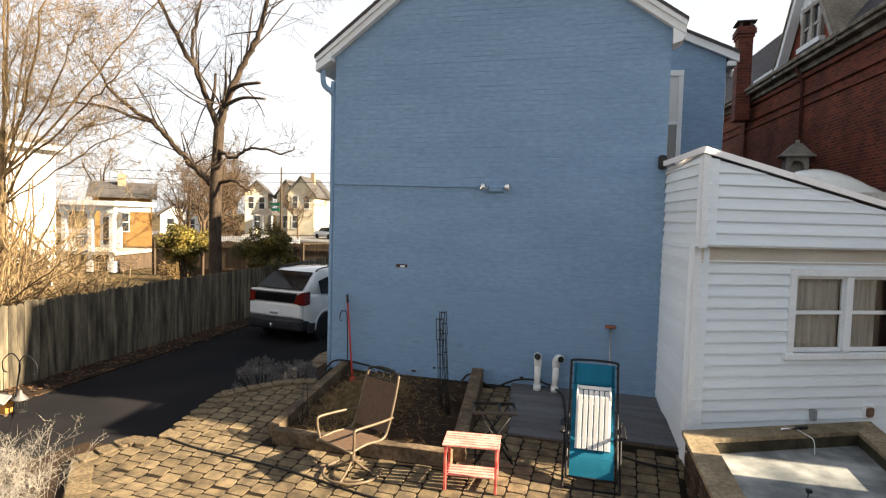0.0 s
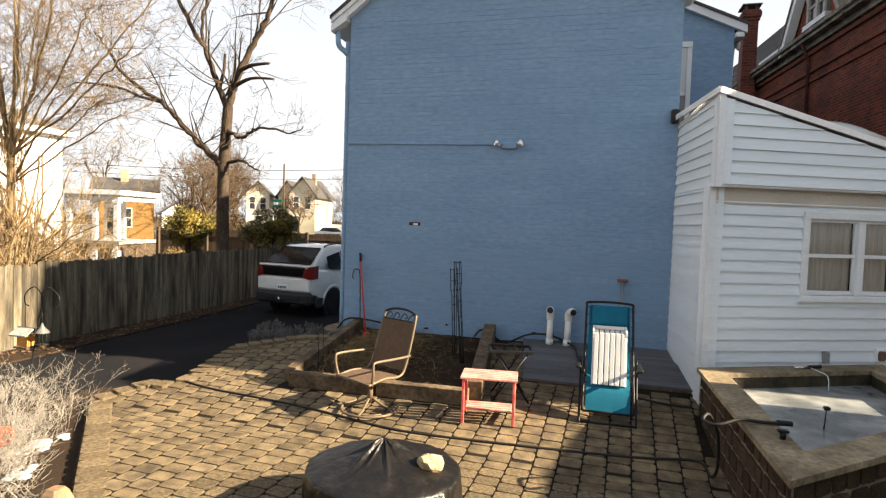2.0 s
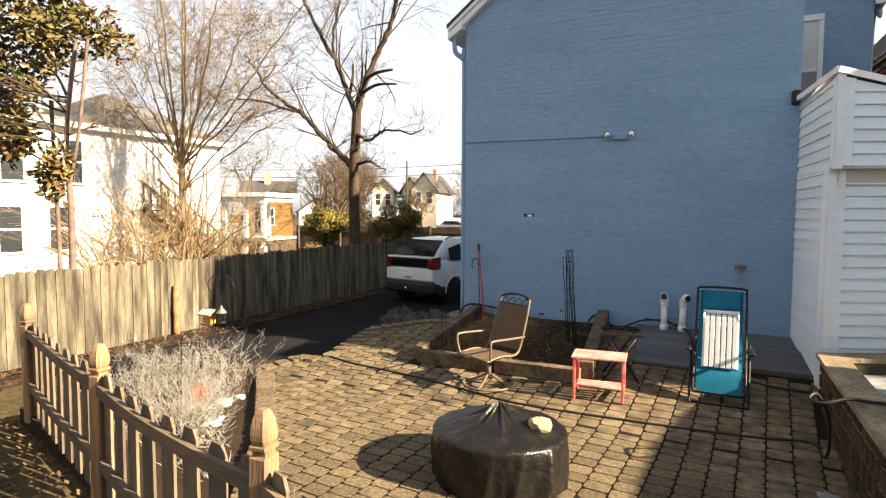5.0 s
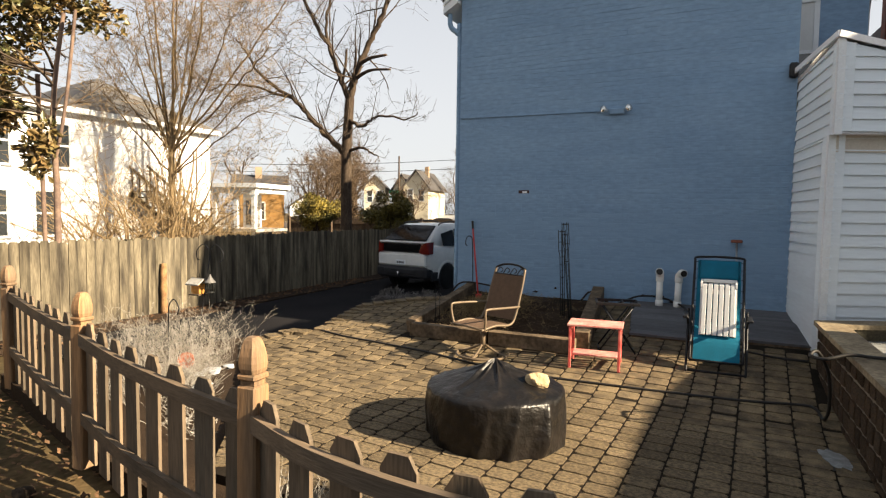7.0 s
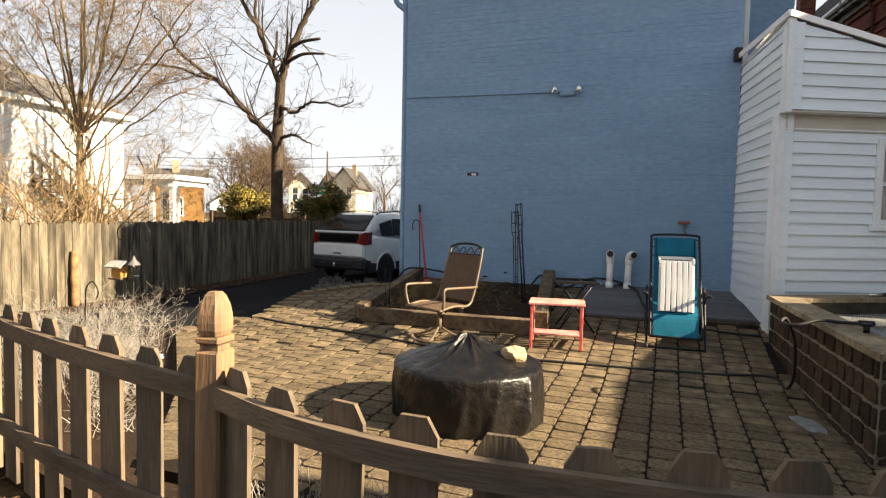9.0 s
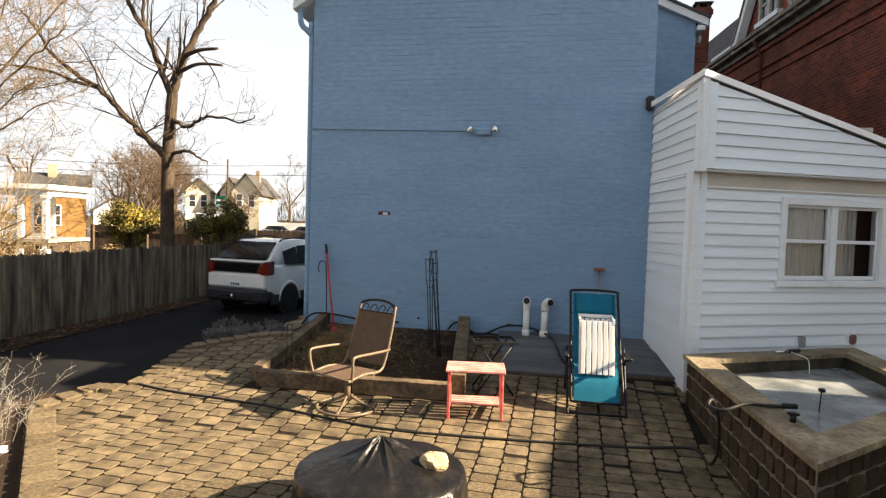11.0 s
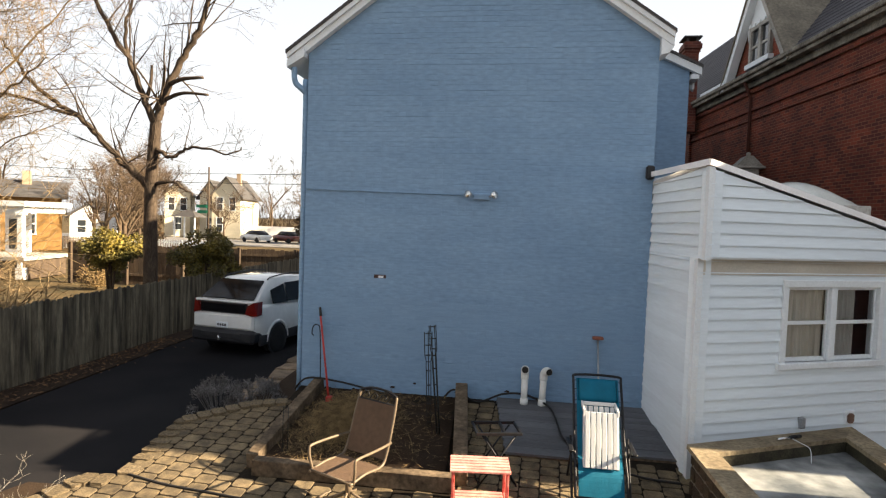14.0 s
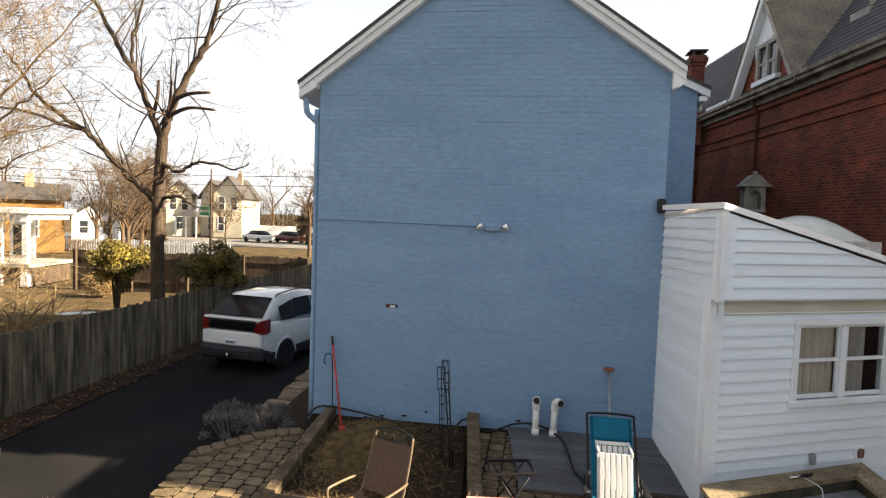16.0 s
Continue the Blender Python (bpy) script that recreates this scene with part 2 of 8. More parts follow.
def bez(pts, n=8):
    """A smooth run of points through those given."""
    pts = [Vector(p) for p in pts]
    out = []
    for i in range(len(pts) - 1):
        p0, p1, p2, p3 = pts[max(i - 1, 0)], pts[i], pts[i + 1], pts[min(i + 2, len(pts) - 1)]
        for k in range(n):
            t = k / n
            out.append(0.5 * ((2 * p1) + (p2 - p0) * t + (2 * p0 - 5 * p1 + 4 * p2 - p3) * t * t + (3 * p1 - p0 - 3 * p2 + p3) * t ** 3))
    return out + [pts[-1]]


def gz(y):
    """The patio rises gently towards the house."""
    return 0.15 * max(0.0, y - 5.0)


WALL_Y, WX0, WX1, EAVE, APEX = 8.12, -3.96, 0.70, 5.22, 6.95
LOW = -0.18      # driveway and yards


# ---------------------------------------------------------------- ground, driveway
bm = B()
xs = [-400, -150, -80, -50, -35] + [-28 + i * 1.0 for i in range(45)] + [25, 50, 120, 400]
ys = [-120, -40, -15] + [-8 + i * 1.0 for i in range(40)] + [40, 50, 70, 100, 160, 300, 900]
grid = [[bm.verts.new((x, y, LOW - 0.06 + (0.03 * noise.noise(Vector((x * 0.4, y * 0.4, 0))) if abs(x) < 60 else 0))) for x in xs] for y in ys]
for a, b in zip(grid, grid[1:]):
    for i in range(len(xs) - 1):
        bm.faces.new((a[i], a[i + 1], b[i + 1], b[i]))
ground = part("ground", bm, M_YARD)
tagged(ground, "brown winter ground with dry grass and bare soil", "ground", kind="structure")
bm = B()
prism(bm, [(-8.5, 4.2, LOW - 0.05), (-6.3, 3.6, LOW - 0.05), (-5.2, 6.6, LOW - 0.05), (-4.9, 9.0, LOW - 0.05), (-4.5, 30, LOW - 0.05), (-9.6, 30, LOW - 0.05), (-8.9, 12, LOW - 0.05)], (0, 0, 0.06))
tagged(part("driveway", bm, M_ASPHALT), "dark smooth asphalt driveway along the fence", "driveway", kind="structure")
bm = B()
prism(bm, [(-75, 50, LOW - 0.05), (40, 60, LOW - 0.05), (40, 72, LOW - 0.05), (-75, 64, LOW - 0.05)], (0, 0, 0.06))
M_ROAD = mat("pale_road", (0.2, 0.19, 0.18), 0.9, var=0.25, scale=0.5, fine=30)
tagged(part("road", bm, M_ROAD), "sunlit grey street with parked cars", "road", kind="structure")

bm = B()
prism(bm, [(-9.25, -5, LOW - 0.05), (-8.5, -5, LOW - 0.05), (-8.45, 7.0, LOW - 0.05), (-8.75, 12, LOW - 0.05), (-9.5, 24, LOW - 0.05), (-9.9, 24, LOW - 0.05)], (0, 0, 0.085))
M_LITTER = mat("leaf_litter", (0.042, 0.028, 0.018), 0.95, var=0.5, scale=4, fine=40, bump=1.0, tint=(0.018, 0.012, 0.009), spec=0.1)
tagged(part("verge", bm, M_LITTER), "strip of soil and dead leaves along the fence", "soil", kind="structure")

# patio base: rises towards the house
PATIO = [(-5.0, 5.98), (-4.97, 5.70), (-5.32, 5.66), (-5.57, 5.12), (-3.85, 3.36), (-2.95, 2.2), (3.2, 2.2), (3.2, 8.1), (-3.95, 8.1), (-3.95, 7.66), (-4.4, 7.5), (-5.05, 6.95)]


def inside(x, y, poly=PATIO):
    c = False
    for (x0, y0), (x1, y1) in zip(poly, poly[1:] + poly[:1]):
        if (y0 > y) != (y1 > y) and x < x0 + (y - y0) / (y1 - y0) * (x1 - x0):
            c = not c
    return c


bm = B()
lower = [(-5.45, 5.0), (-3.85, 3.36), (-2.95, 2.2), (3.2, 2.2), (3.2, 5.0)]
upper = [(-5.45, 5.0), (3.2, 5.0), (3.2, 8.1), (-3.95, 8.1), (-3.95, 7.66), (-4.4, 7.5), (-5.05, 6.95), (-5.0, 5.98), (-4.97, 5.70), (-5.32, 5.66), (-5.57, 5.12)]
for poly in (lower, upper):
    prism(bm, [(x, y, LOW - 0.1) for x, y in poly], (0, 0, 0.001))
    top = [bm.verts.new((x, y, gz(y) + 0.003)) for x, y in poly]
    bm.faces.new(top)
    bot = [bm.verts.new((x, y, LOW - 0.1)) for x, y in poly]
    for k in range(len(poly)):
        k2 = (k + 1) % len(poly)
        bm.faces.new((bot[k], bot[k2], top[k2], top[k]))
patio = part("patio", bm, M_JOINT)
tagged(patio, "raised patio of tan tumbled concrete pavers", "patio", kind="structure")

# ---------------------------------------------------------------- blue house
house = thing("house", "two-storey house end of blue painted brick with white rakes", "house")
bm = B()
cx = (WX0 + WX1) / 2
prism(bm, [(WX0, WALL_Y, -0.2), (WX1, WALL_Y, -0.2), (WX1, WALL_Y, 5.30), (cx, WALL_Y, 6.93), (WX0, WALL_Y, EAVE)], (0, 0.3, 0))
box(bm, (WX0, WALL_Y + 0.3, -0.2), (WX0 + 0.3, 18.0, EAVE))
box(bm, (WX1 - 0.3, WALL_Y + 0.3, -0.2), (WX1, 11.6, EAVE))
gable_wall = part("wall", bm, M_BLUE, house, "blue painted brick wall")
bm = B()
ov = 0.28
EAVE_R, APEX_R = 5.355, 6.985         # right slope sits a little higher
sl = (APEX - EAVE) / (cx - WX0)
slr = (APEX_R - EAVE_R) / (WX1 - cx)
e, t = Vector((WX0 - ov, WALL_Y - 0.15, EAVE - ov * sl + 0.07)), Vector((cx, WALL_Y - 0.15, APEX + 0.07))
prism(bm, [e, t, t + Vector((0, 0, 0.05)), e + Vector((0, 0, 0.05))], (0, 10.3, 0))
e, t = Vector((WX1 + 0.17, WALL_Y - 0.15, EAVE_R - 0.17 * slr + 0.07)), Vector((cx, WALL_Y - 0.15, APEX_R + 0.07))
prism(bm, [e, t, t + Vector((0, 0, 0.04)), e + Vector((0, 0, 0.04))], (0, 0.42, 0))
back = Vector((0, 0.42, 0))
e2 = Vector((WX1, e.y, EAVE_R + 0.07)) + back
prism(bm, [e2, t + back, t + back + Vector((0, 0, 0.04)), e2 + Vector((0, 0, 0.04))], (0, 9.85, 0))
part("roof", bm, M_ROOF, house, "dark shingle roof with thin edge")
for x0, o_, ez, az, s_ in ((WX0, -ov * 0.95, EAVE, APEX, sl), (WX1, 0.155, EAVE_R, APEX_R, slr)):
    bm = B()
    e = Vector((x0 + o_, WALL_Y - 0.10, ez - abs(o_) * s_ - 0.10))
    t = Vector((cx, WALL_Y - 0.10, az - 0.10))
    prism(bm, [e, t, t + Vector((0, 0, 0.168)), e + Vector((0, 0, 0.168))], (0, 0.10, 0))
    prism(bm, [e + Vector((0, -0.035, 0.10)), t + Vector((0, -0.035, 0.10)), t + Vector((0, -0.035, 0.168)), e + Vector((0, -0.035, 0.168))], (0, 0.03, 0))
    part("rake_board", bm, M_TRIM, house, "white painted rake board")
bm = B()
prism(bm, [(WX0 - 0.02, WALL_Y - 0.12, EAVE - 0.17), (WX0 - 0.27, WALL_Y - 0.12, EAVE - 0.32), (WX0 - 0.27, WALL_Y - 0.12, EAVE - 0.22), (WX0 - 0.02, WALL_Y - 0.12, EAVE - 0.05)], (0, 3.4, 0))
part("eave_return", bm, M_TRIM, house, "boxed white eave end")
bm = B()
prism(bm, [(WX1 + 0.003, WALL_Y - 0.095, 5.04), (WX1 + 0.10, WALL_Y - 0.095, 5.07), (WX1 + 0.155, WALL_Y - 0.095, 5.14), (WX1 + 0.003, WALL_Y - 0.095, 5.25)], (0, 0.32, 0))
part("eave_return", bm, M_TRIM, house, "small white bracket under the rake end")
bm = B()
tube(bm, bez([(WX0 - 0.2, WALL_Y - 0.02, EAVE - 0.3), (WX0 - 0.18, WALL_Y - 0.02, EAVE - 0.5), (WX0 - 0.07, WALL_Y + 0.03, EAVE - 0.62), (WX0 - 0.05, WALL_Y + 0.05, EAVE - 0.8), (WX0 - 0.05, WALL_Y + 0.05, 0.3)], 6), 0.04, 10)
part("downspout", bm, M_BLUE, house, "blue painted downspout")
bm = B()
box(bm, (WX0 + 0.31, 17.7, -0.2), (WX1, 18.0, EAVE))
part("wall", bm, M_BLUE, house)

# set-back wing
wing = thing("house_wing", "set-back blue brick wing with tall white window", "house")
bm = B()
WY, WR = 11.6, 1.95
prism(bm, [(WX1 - 0.2, WY, -0.2), (WR, WY, -0.2), (WR, WY, 5.80), (WX1 - 0.2, WY, 6.55)], (0, 0.3, 0))
box(bm, (WR - 0.3, WY + 0.3, -0.2), (WR, 19, 5.75))
part("wall", bm, M_BLUE, wing)
bm = B()
wsl = 0.47
e, t = Vector((WR + 0.2, WY - 0.13, 5.80 - 0.2 * wsl + 0.10)), Vector((WX1 - 0.6, WY - 0.13, 5.80 + (WR - WX1 + 0.6) * wsl + 0.10))
prism(bm, [e, t, t + Vector((0, 0, 0.05)), e + Vector((0, 0, 0.05))], (0, 7.5, 0))
part("roof", bm, M_ROOF, wing)
bm = B()
e, t = Vector((WR + 0.19, WY - 0.10, 5.80 - 0.19 * wsl - 0.04)), Vector((WX1 - 0.2, WY - 0.10, 5.80 + (WR - WX1 + 0.2) * wsl - 0.04))
prism(bm, [e, t, t + Vector((0, 0, 0.138)), e + Vector((0, 0, 0.138))], (0, 0.098, 0))
part("rake_board", bm, M_TRIM, wing)
bm = B()
box(bm, (WR + 0.003, WY - 0.09, 5.60), (WR + 0.15, WY + 0.6, 5.69), 0.01)
part("eave_return", bm, M_TRIM, wing)
bm = B()
box(bm, (WR + 0.06, WY - 0.05, 5.70), (WR + 0.19, WY + 7, 5.78), 0.02)
part("gutter", bm, M_TRIM, wing)
bm = B()
tube(bm, bez([(WR + 0.12, WY + 0.25, 5.62), (WR + 0.12, WY + 0.25, 5.48), (WR + 0.05, WY + 0.4, 5.36), (WR + 0.04, WY + 0.42, 2.0)], 5), 0.032, 10)
part("downspout", bm, M_TRIM, wing)
# wing window
wwin = part("window", (lambda b: (box(b, (0.86, WY - 0.05, 3.7), (0.94, WY + 0.02, 5.55)), box(b, (1.17, WY - 0.05, 3.7), (1.25, WY + 0.02, 5.55)),
            box(b, (0.86, WY - 0.06, 5.47), (1.25, WY + 0.02, 5.57)), box(b, (0.84, WY - 0.08, 3.62), (1.27, WY + 0.02, 3.70)), box(b, (0.94, WY - 0.03, 4.6), (1.17, WY + 0.01, 4.66)), b)[-1])(B()), M_TRIM, wing, "tall white sash window")
bm = B()
box(bm, (0.94, WY - 0.02, 3.7), (1.17, WY - 0.005, 4.6))
part("pane", bm, M_GLASS, wwin)
bm = B()
box(bm, (0.94, WY - 0.028, 4.66), (1.17, WY - 0.012, 5.47))
part("pane", bm, mat("drawn_blind", (0.6, 0.62, 0.62), 0.4, var=0.05), wwin, "upper pane with drawn white blind")

# ---------------------------------------------------------------- white addition
ADD = thing("lean_to_addition", "one-storey white vinyl-sided addition with sloped roof", "addition")
AC = Vector((0.92, 6.50, 0))                     # front corner of the overhang
AF = Vector((2.42, 1.09, 0)).normalized()        # along the front
AS = (Vector((0.72, WALL_Y, 0)) - AC).normalized()   # along the side, to the house
AL = 2.85
ROOF0, DROP = 3.50, 0.235                          # height at corner, fall per metre along the front
SOFF, BASE = 2.57, 0.22
an = Vector((AF.y, -AF.x, 0))                    # outward normal of the front
sn = Vector((-AS.y, AS.x, 0))                    # outward normal of the side
SET = 0.15                                       # lower wall is set back
LC = AC + AF * 0.02 - an * SET - sn * 0.02
side_len = (Vector((0.72, WALL_Y, 0)) - AC).length
EXPO = 0.122


def course(bm, p, q, z0, z1, z1b, n, tilt=0.024):
    """One lap of siding from p to q, top may slope from z1 to z1b; its butt stands proud."""
    a, b = p.copy(), q.copy()
    o = n * tilt
    prism(bm, [Vector((a.x, a.y, z0)) + o, Vector((b.x, b.y, z0)) + o, Vector((b.x, b.y, z1b)) + n * 0.002, Vector((a.x, a.y, z1)) + n * 0.002], -n * 0.03 - o * 0.0)


def siding(parent, p, L, d, n, z0, top0, drop):
    z = z0
    while z < top0 - 0.02:
        z1, run = z + EXPO, L
        bm = B()
        if drop > 0:
            run_top = min(L, (top0 - z1) / drop) if top0 > z1 else 0.0
            run_low = min(L, (top0 - z) / drop)
            if run_low < 0.05:
                bm.free()
                break
            o = n * 0.024
            pts = [p + o + Vector((0, 0, z)), p + d * run_low + o + Vector((0, 0, z))]
            if run_top < L:
                if run_low >= L:
                    pts.append(p + d * L + o * 0.3 + Vector((0, 0, top0 - drop * L)))
                if run_top > 0:
                    pts.append(p + d * run_top + n * 0.002 + Vector((0, 0, z1)))
                    pts.append(p + n * 0.002 + Vector((0, 0, z1)))
                else:
                    pts.append(p + n * 0.002 + Vector((0, 0, top0)))
            else:
                pts += [p + d * L + n * 0.002 + Vector((0, 0, z1)), p + n * 0.002 + Vector((0, 0, z1))]
            prism(bm, pts, -n * 0.03)
        else:
            course(bm, p, p + d * L, z, min(z1, top0), min(z1, top0), n)
        part("siding_course", bm, M_WHITE, parent)
        z = z1


siding(ADD, AC, side_len, AS, sn, SOFF + 0.0, ROOF0, 0)
siding(ADD, AC, AL, AF, an, SOFF + 0.02, ROOF0 - 0.02, DROP)
siding(ADD, LC, side_len - 0.1, AS, sn, BASE, SOFF + 0.005, 0)
# lower front with the window opening
W0, W1, WB, WT = 1.15, 2.50, 1.46, 2.29           # along the front, sill and head
z = BASE
while z < SOFF - 0.02:
    z1 = min(z + EXPO, SOFF)
    spans = [(0, AL)] if z1 < WB or z > WT else [(0, W0 - 0.05), (W1 + 0.05, AL)]
    for s0, s1 in spans:
        bm = B()
        course(bm, LC + AF * s0, LC + AF * s1, z, z1, z1, an)
        part("siding_course", bm, M_WHITE, ADD)
    z = z1
# inner walls behind the siding
bm = B()


def panel(bm, p, d, L, n, z0, z1, th=0.10, back=0.031):
    a = p - n * back
    prism(bm, [Vector((a.x, a.y, z0)), Vector(((a + d * L).x, (a + d * L).y, z0)), Vector(((a + d * L).x, (a + d * L).y, z1)), Vector((a.x, a.y, z1))], -n * th)


bm.free()
for p_, d_, l_, n_, z0, z1 in ((LC, AF, W0 - 0.02, an, -0.1, SOFF), (LC + AF * (W1 + 0.02), AF, AL - W1, an, -0.1, SOFF), (LC + AF * (W0 - 0.02), AF, W1 - W0 + 0.04, an, -0.1, WB), (LC + AF * (W0 - 0.02), AF, W1 - W0 + 0.04, an, WT, SOFF), (LC, AS, side_len - 0.1, sn, -0.1, SOFF), (AC, AS, side_len - 0.02, sn, SOFF + 0.02, ROOF0 - 0.05)):
    bm = B()
    panel(bm, p_, d_, l_, n_, z0, z1)
    part("wall_panel", bm, M_WHITE, ADD)
RB = LC + AF * AL
bm = B()
prism(bm, [Vector((RB.x, RB.y, -0.1)), Vector((RB.x + 0.1, WALL_Y + 1.2, -0.1)), Vector((RB.x + 0.1, WALL_Y + 1.2, 2.7)), Vector((RB.x, RB.y, 2.7))], (0.12, 0, 0))
part("wall", bm, M_WHITE, ADD)
bm = B()
a, b = AC - an * 0.032, AC + AF * AL - an * 0.032
prism(bm, [Vector((a.x, a.y, SOFF + 0.03)), Vector((b.x, b.y, SOFF + 0.03)), Vector((b.x, b.y, ROOF0 - DROP * AL - 0.04)), Vector((a.x, a.y, ROOF0 - 0.04))], -an * 0.08)
part("gable_panel", bm, M_WHITE, ADD)
bm = B()
prism(bm, [AC + Vector((0, 0, SOFF)), AC + AF * AL + Vector((0, 0, SOFF)), AC + AF * AL - an * 0.3 + Vector((0, 0, SOFF)), AC + AS * (side_len - 0.05) + Vector((0, 0, SOFF))], (0, 0, 0.018))
part("soffit", bm, M_TRIM, ADD)
for p, z0, z1, nm in ((AC, SOFF - 0.01, ROOF0 + 0.0, "corner_post"), (LC, BASE - 0.05, SOFF, "corner_post")):
    bm = B()
    q = p + an * 0.032 + sn * 0.032
    prism(bm, [q + Vector((0, 0, z0)), q + AF * 0.075 + Vector((0, 0, z0)), q + AF * 0.075 - an * 0.055 + Vector((0, 0, z0)), q + AS * 0.075 - sn * 0.055 + Vector((0, 0, z0)), q + AS * 0.075 + Vector((0, 0, z0))], (0, 0, z1 - z0))
    part(nm, bm, M_TRIM, ADD, "white vinyl corner post")
bm = B()
prism(bm, [LC + an * 0.022 + Vector((0, 0, SOFF - 0.17)), LC + an * 0.022 + AF * AL + Vector((0, 0, SOFF - 0.17)), LC + an * 0.022 + AF * AL + Vector((0, 0, SOFF)), LC + an * 0.022 + Vector((0, 0, SOFF))], -an * 0.02)
part("frieze_board", bm, mat("cream_band", (0.56, 0.52, 0.45), 0.6, var=0.15, scale=2), ADD, "plain cream band under the overhang")
# roof deck with metal edge
bm = B()
o = AC + an * 0.038 + sn * 0.036
e = AC + AF * (AL + 0.1) + an * 0.038
back = Vector((0.70, WALL_Y - 0.01, 0))
far = Vector((e.x + 0.1, WALL_Y + 1.2, 0))
back2 = Vector((0.74, WALL_Y + 1.2, 0))


def rz(p):
    return ROOF0 + 0.02 - DROP * (p - AC).dot(AF) if (p - AC).dot(AF) > 0 else ROOF0 + 0.02 + 0.0


pl = [o, e, far, back2, back]
tops = [bm.verts.new((p.x, p.y, rz(p) + 0.05)) for p in pl]
bots = [bm.verts.new((p.x, p.y, rz(p))) for p in pl]
bm.faces.new(tops)
bm.faces.new(bots[::-1])
for k in range(5):
    k2 = (k + 1) % 5
    bm.faces.new((bots[k], bots[k2], tops[k2], tops[k]))
bmesh.ops.recalc_face_normals(bm, faces=bm.faces)
part("roof", bm, mat("pale_membrane", (0.55, 0.54, 0.52), 0.6, var=0.2, scale=2, fine=30), ADD, "low sloped roof with pale membrane")
bm = B()
beam(bm, o + an * 0.006 + Vector((0, 0, ROOF0 + 0.040)), e + an * 0.006 + Vector((0, 0, rz(e) + 0.022)), 0.018, 0.062)
beam(bm, back + sn * 0.05 + Vector((0, 0, ROOF0 + 0.048)), o + sn * 0.006 + Vector((0, 0, ROOF0 + 0.040)), 0.018, 0.062)
M_ALU = mat("pale_metal_edge", (0.84, 0.83, 0.83), 0.4, var=0.08)
part("drip_edge", bm, M_ALU, ADD, "white metal roof edge")
# window
win = part("window", B(), M_TRIM, ADD, "white double-hung twin window")
fm = Matrix((AF, Vector((-an.x, -an.y, 0)), Vector((0, 0, 1)))).transposed().to_4x4()
fm.translation = LC
bm = B()
for s0, s1, z0, z1, d0, d1 in ((W0 - 0.06, W0 + 0.02, WB - 0.06, WT + 0.06, -0.035, 0.08), (W1 - 0.02, W1 + 0.06, WB - 0.06, WT + 0.06, -0.035, 0.08),
                               (W0, W1, WT - 0.02, WT + 0.06, -0.034, 0.08), (W0 - 0.09, W1 + 0.09, WB - 0.09, WB - 0.02, -0.06, 0.08),
                               ((W0 + W1) / 2 - 0.045, (W0 + W1) / 2 + 0.045, WB - 0.02, WT - 0.02, -0.02, 0.07)):
    box(bm, (s0, d0, z0), (s1, d1, z1), 0.006, fm)
part("window_frame", bm, M_TRIM, win)
M_CURTAIN = mat("grey_curtain", (0.42, 0.40, 0.36), 0.9, var=0.25, scale=3, fine=12, bump=0.2, stretch=(6, 6, 0.2))
M_PANE = clear_glass("window_pane")
mid = (W0 + W1) / 2
for s0, s1 in ((W0 + 0.02, mid - 0.045), (mid + 0.045, W1 - 0.02)):
    bm = B()
    zm = (WB + WT) / 2
    for z0, z1, d in ((zm - 0.02, zm + 0.02, 0.01), (WB - 0.02, WB + 0.03, 0.02), (WT - 0.05, WT - 0.02, 0.01)):
        box(bm, (s0, d, z0), (s1, d + 0.03, z1), 0.003, fm)
    for q0, q1 in ((s0, s0 + 0.025), (s1 - 0.025, s1)):
        box(bm, (q0, 0.012, WB), (q1, 0.042, WT - 0.02), 0.003, fm)
    part("sash", bm, M_TRIM, win)
    for z0, z1, d in ((WB + 0.03, zm - 0.02, 0.03), (zm + 0.02, WT - 0.05, 0.02)):
        bm = B()
        box(bm, (s0 + 0.02, d, z0), (s1 - 0.02, d + 0.004, z1), 0, fm)
        pn = part("pane", bm, M_PANE, win)
        pn.visible_shadow = False
    bm = B()
    n = 18
    vs = []
    c1 = s1 if s0 < mid - 0.3 else s0 + (s1 - s0) * 0.62
    for k in range(n + 1):
        s = s0 + (c1 - s0) * k / n
        dd = 0.085 + 0.012 * math.sin(k * 2.1)
        vs.append((bm.verts.new(fm @ Vector((s, dd, WB))), bm.verts.new(fm @ Vector((s, dd, WT)))))
    for (a, b), (c, d) in zip(vs, vs[1:]):
        bm.faces.new((a, c, d, b))
    part("curtain", bm, M_CURTAIN, win, "grey curtain behind the glass")
# near-black sheet whose colour stands in for the room's shade
bm = B()
box(bm, (W0 - 0.3, 0.25, WB - 0.3), (W1 + 0.3, 0.27, WT + 0.2), 0, fm)
part("dark_interior", bm, mat("dark_room", (0.02, 0.02, 0.03), 0.9, var=0.1), win)
# vent and outlet on the siding
bm = B()
box(bm, (2.08, -0.035, 0.70), (2.22, 0.01, 0.86), 0.01, fm)
vent = part("dryer_vent", bm, M_TRIM, ADD)
bm = B()
box(bm, (2.105, -0.05, 0.72), (2.195, -0.03, 0.83), 0.02, fm)
part("flap", bm, mat("brown_flap", (0.18, 0.11, 0.08), 0.6, var=0.2), vent, "brown vent flap")
bm = B()
box(bm, (1.42, -0.055, 0.70), (1.49, 0.01, 0.82), 0.008, fm)
part("outlet_box", bm, mat("grey_plastic_box", (0.25, 0.26, 0.27), 0.5, var=0.15), ADD, "grey outdoor outlet cover")
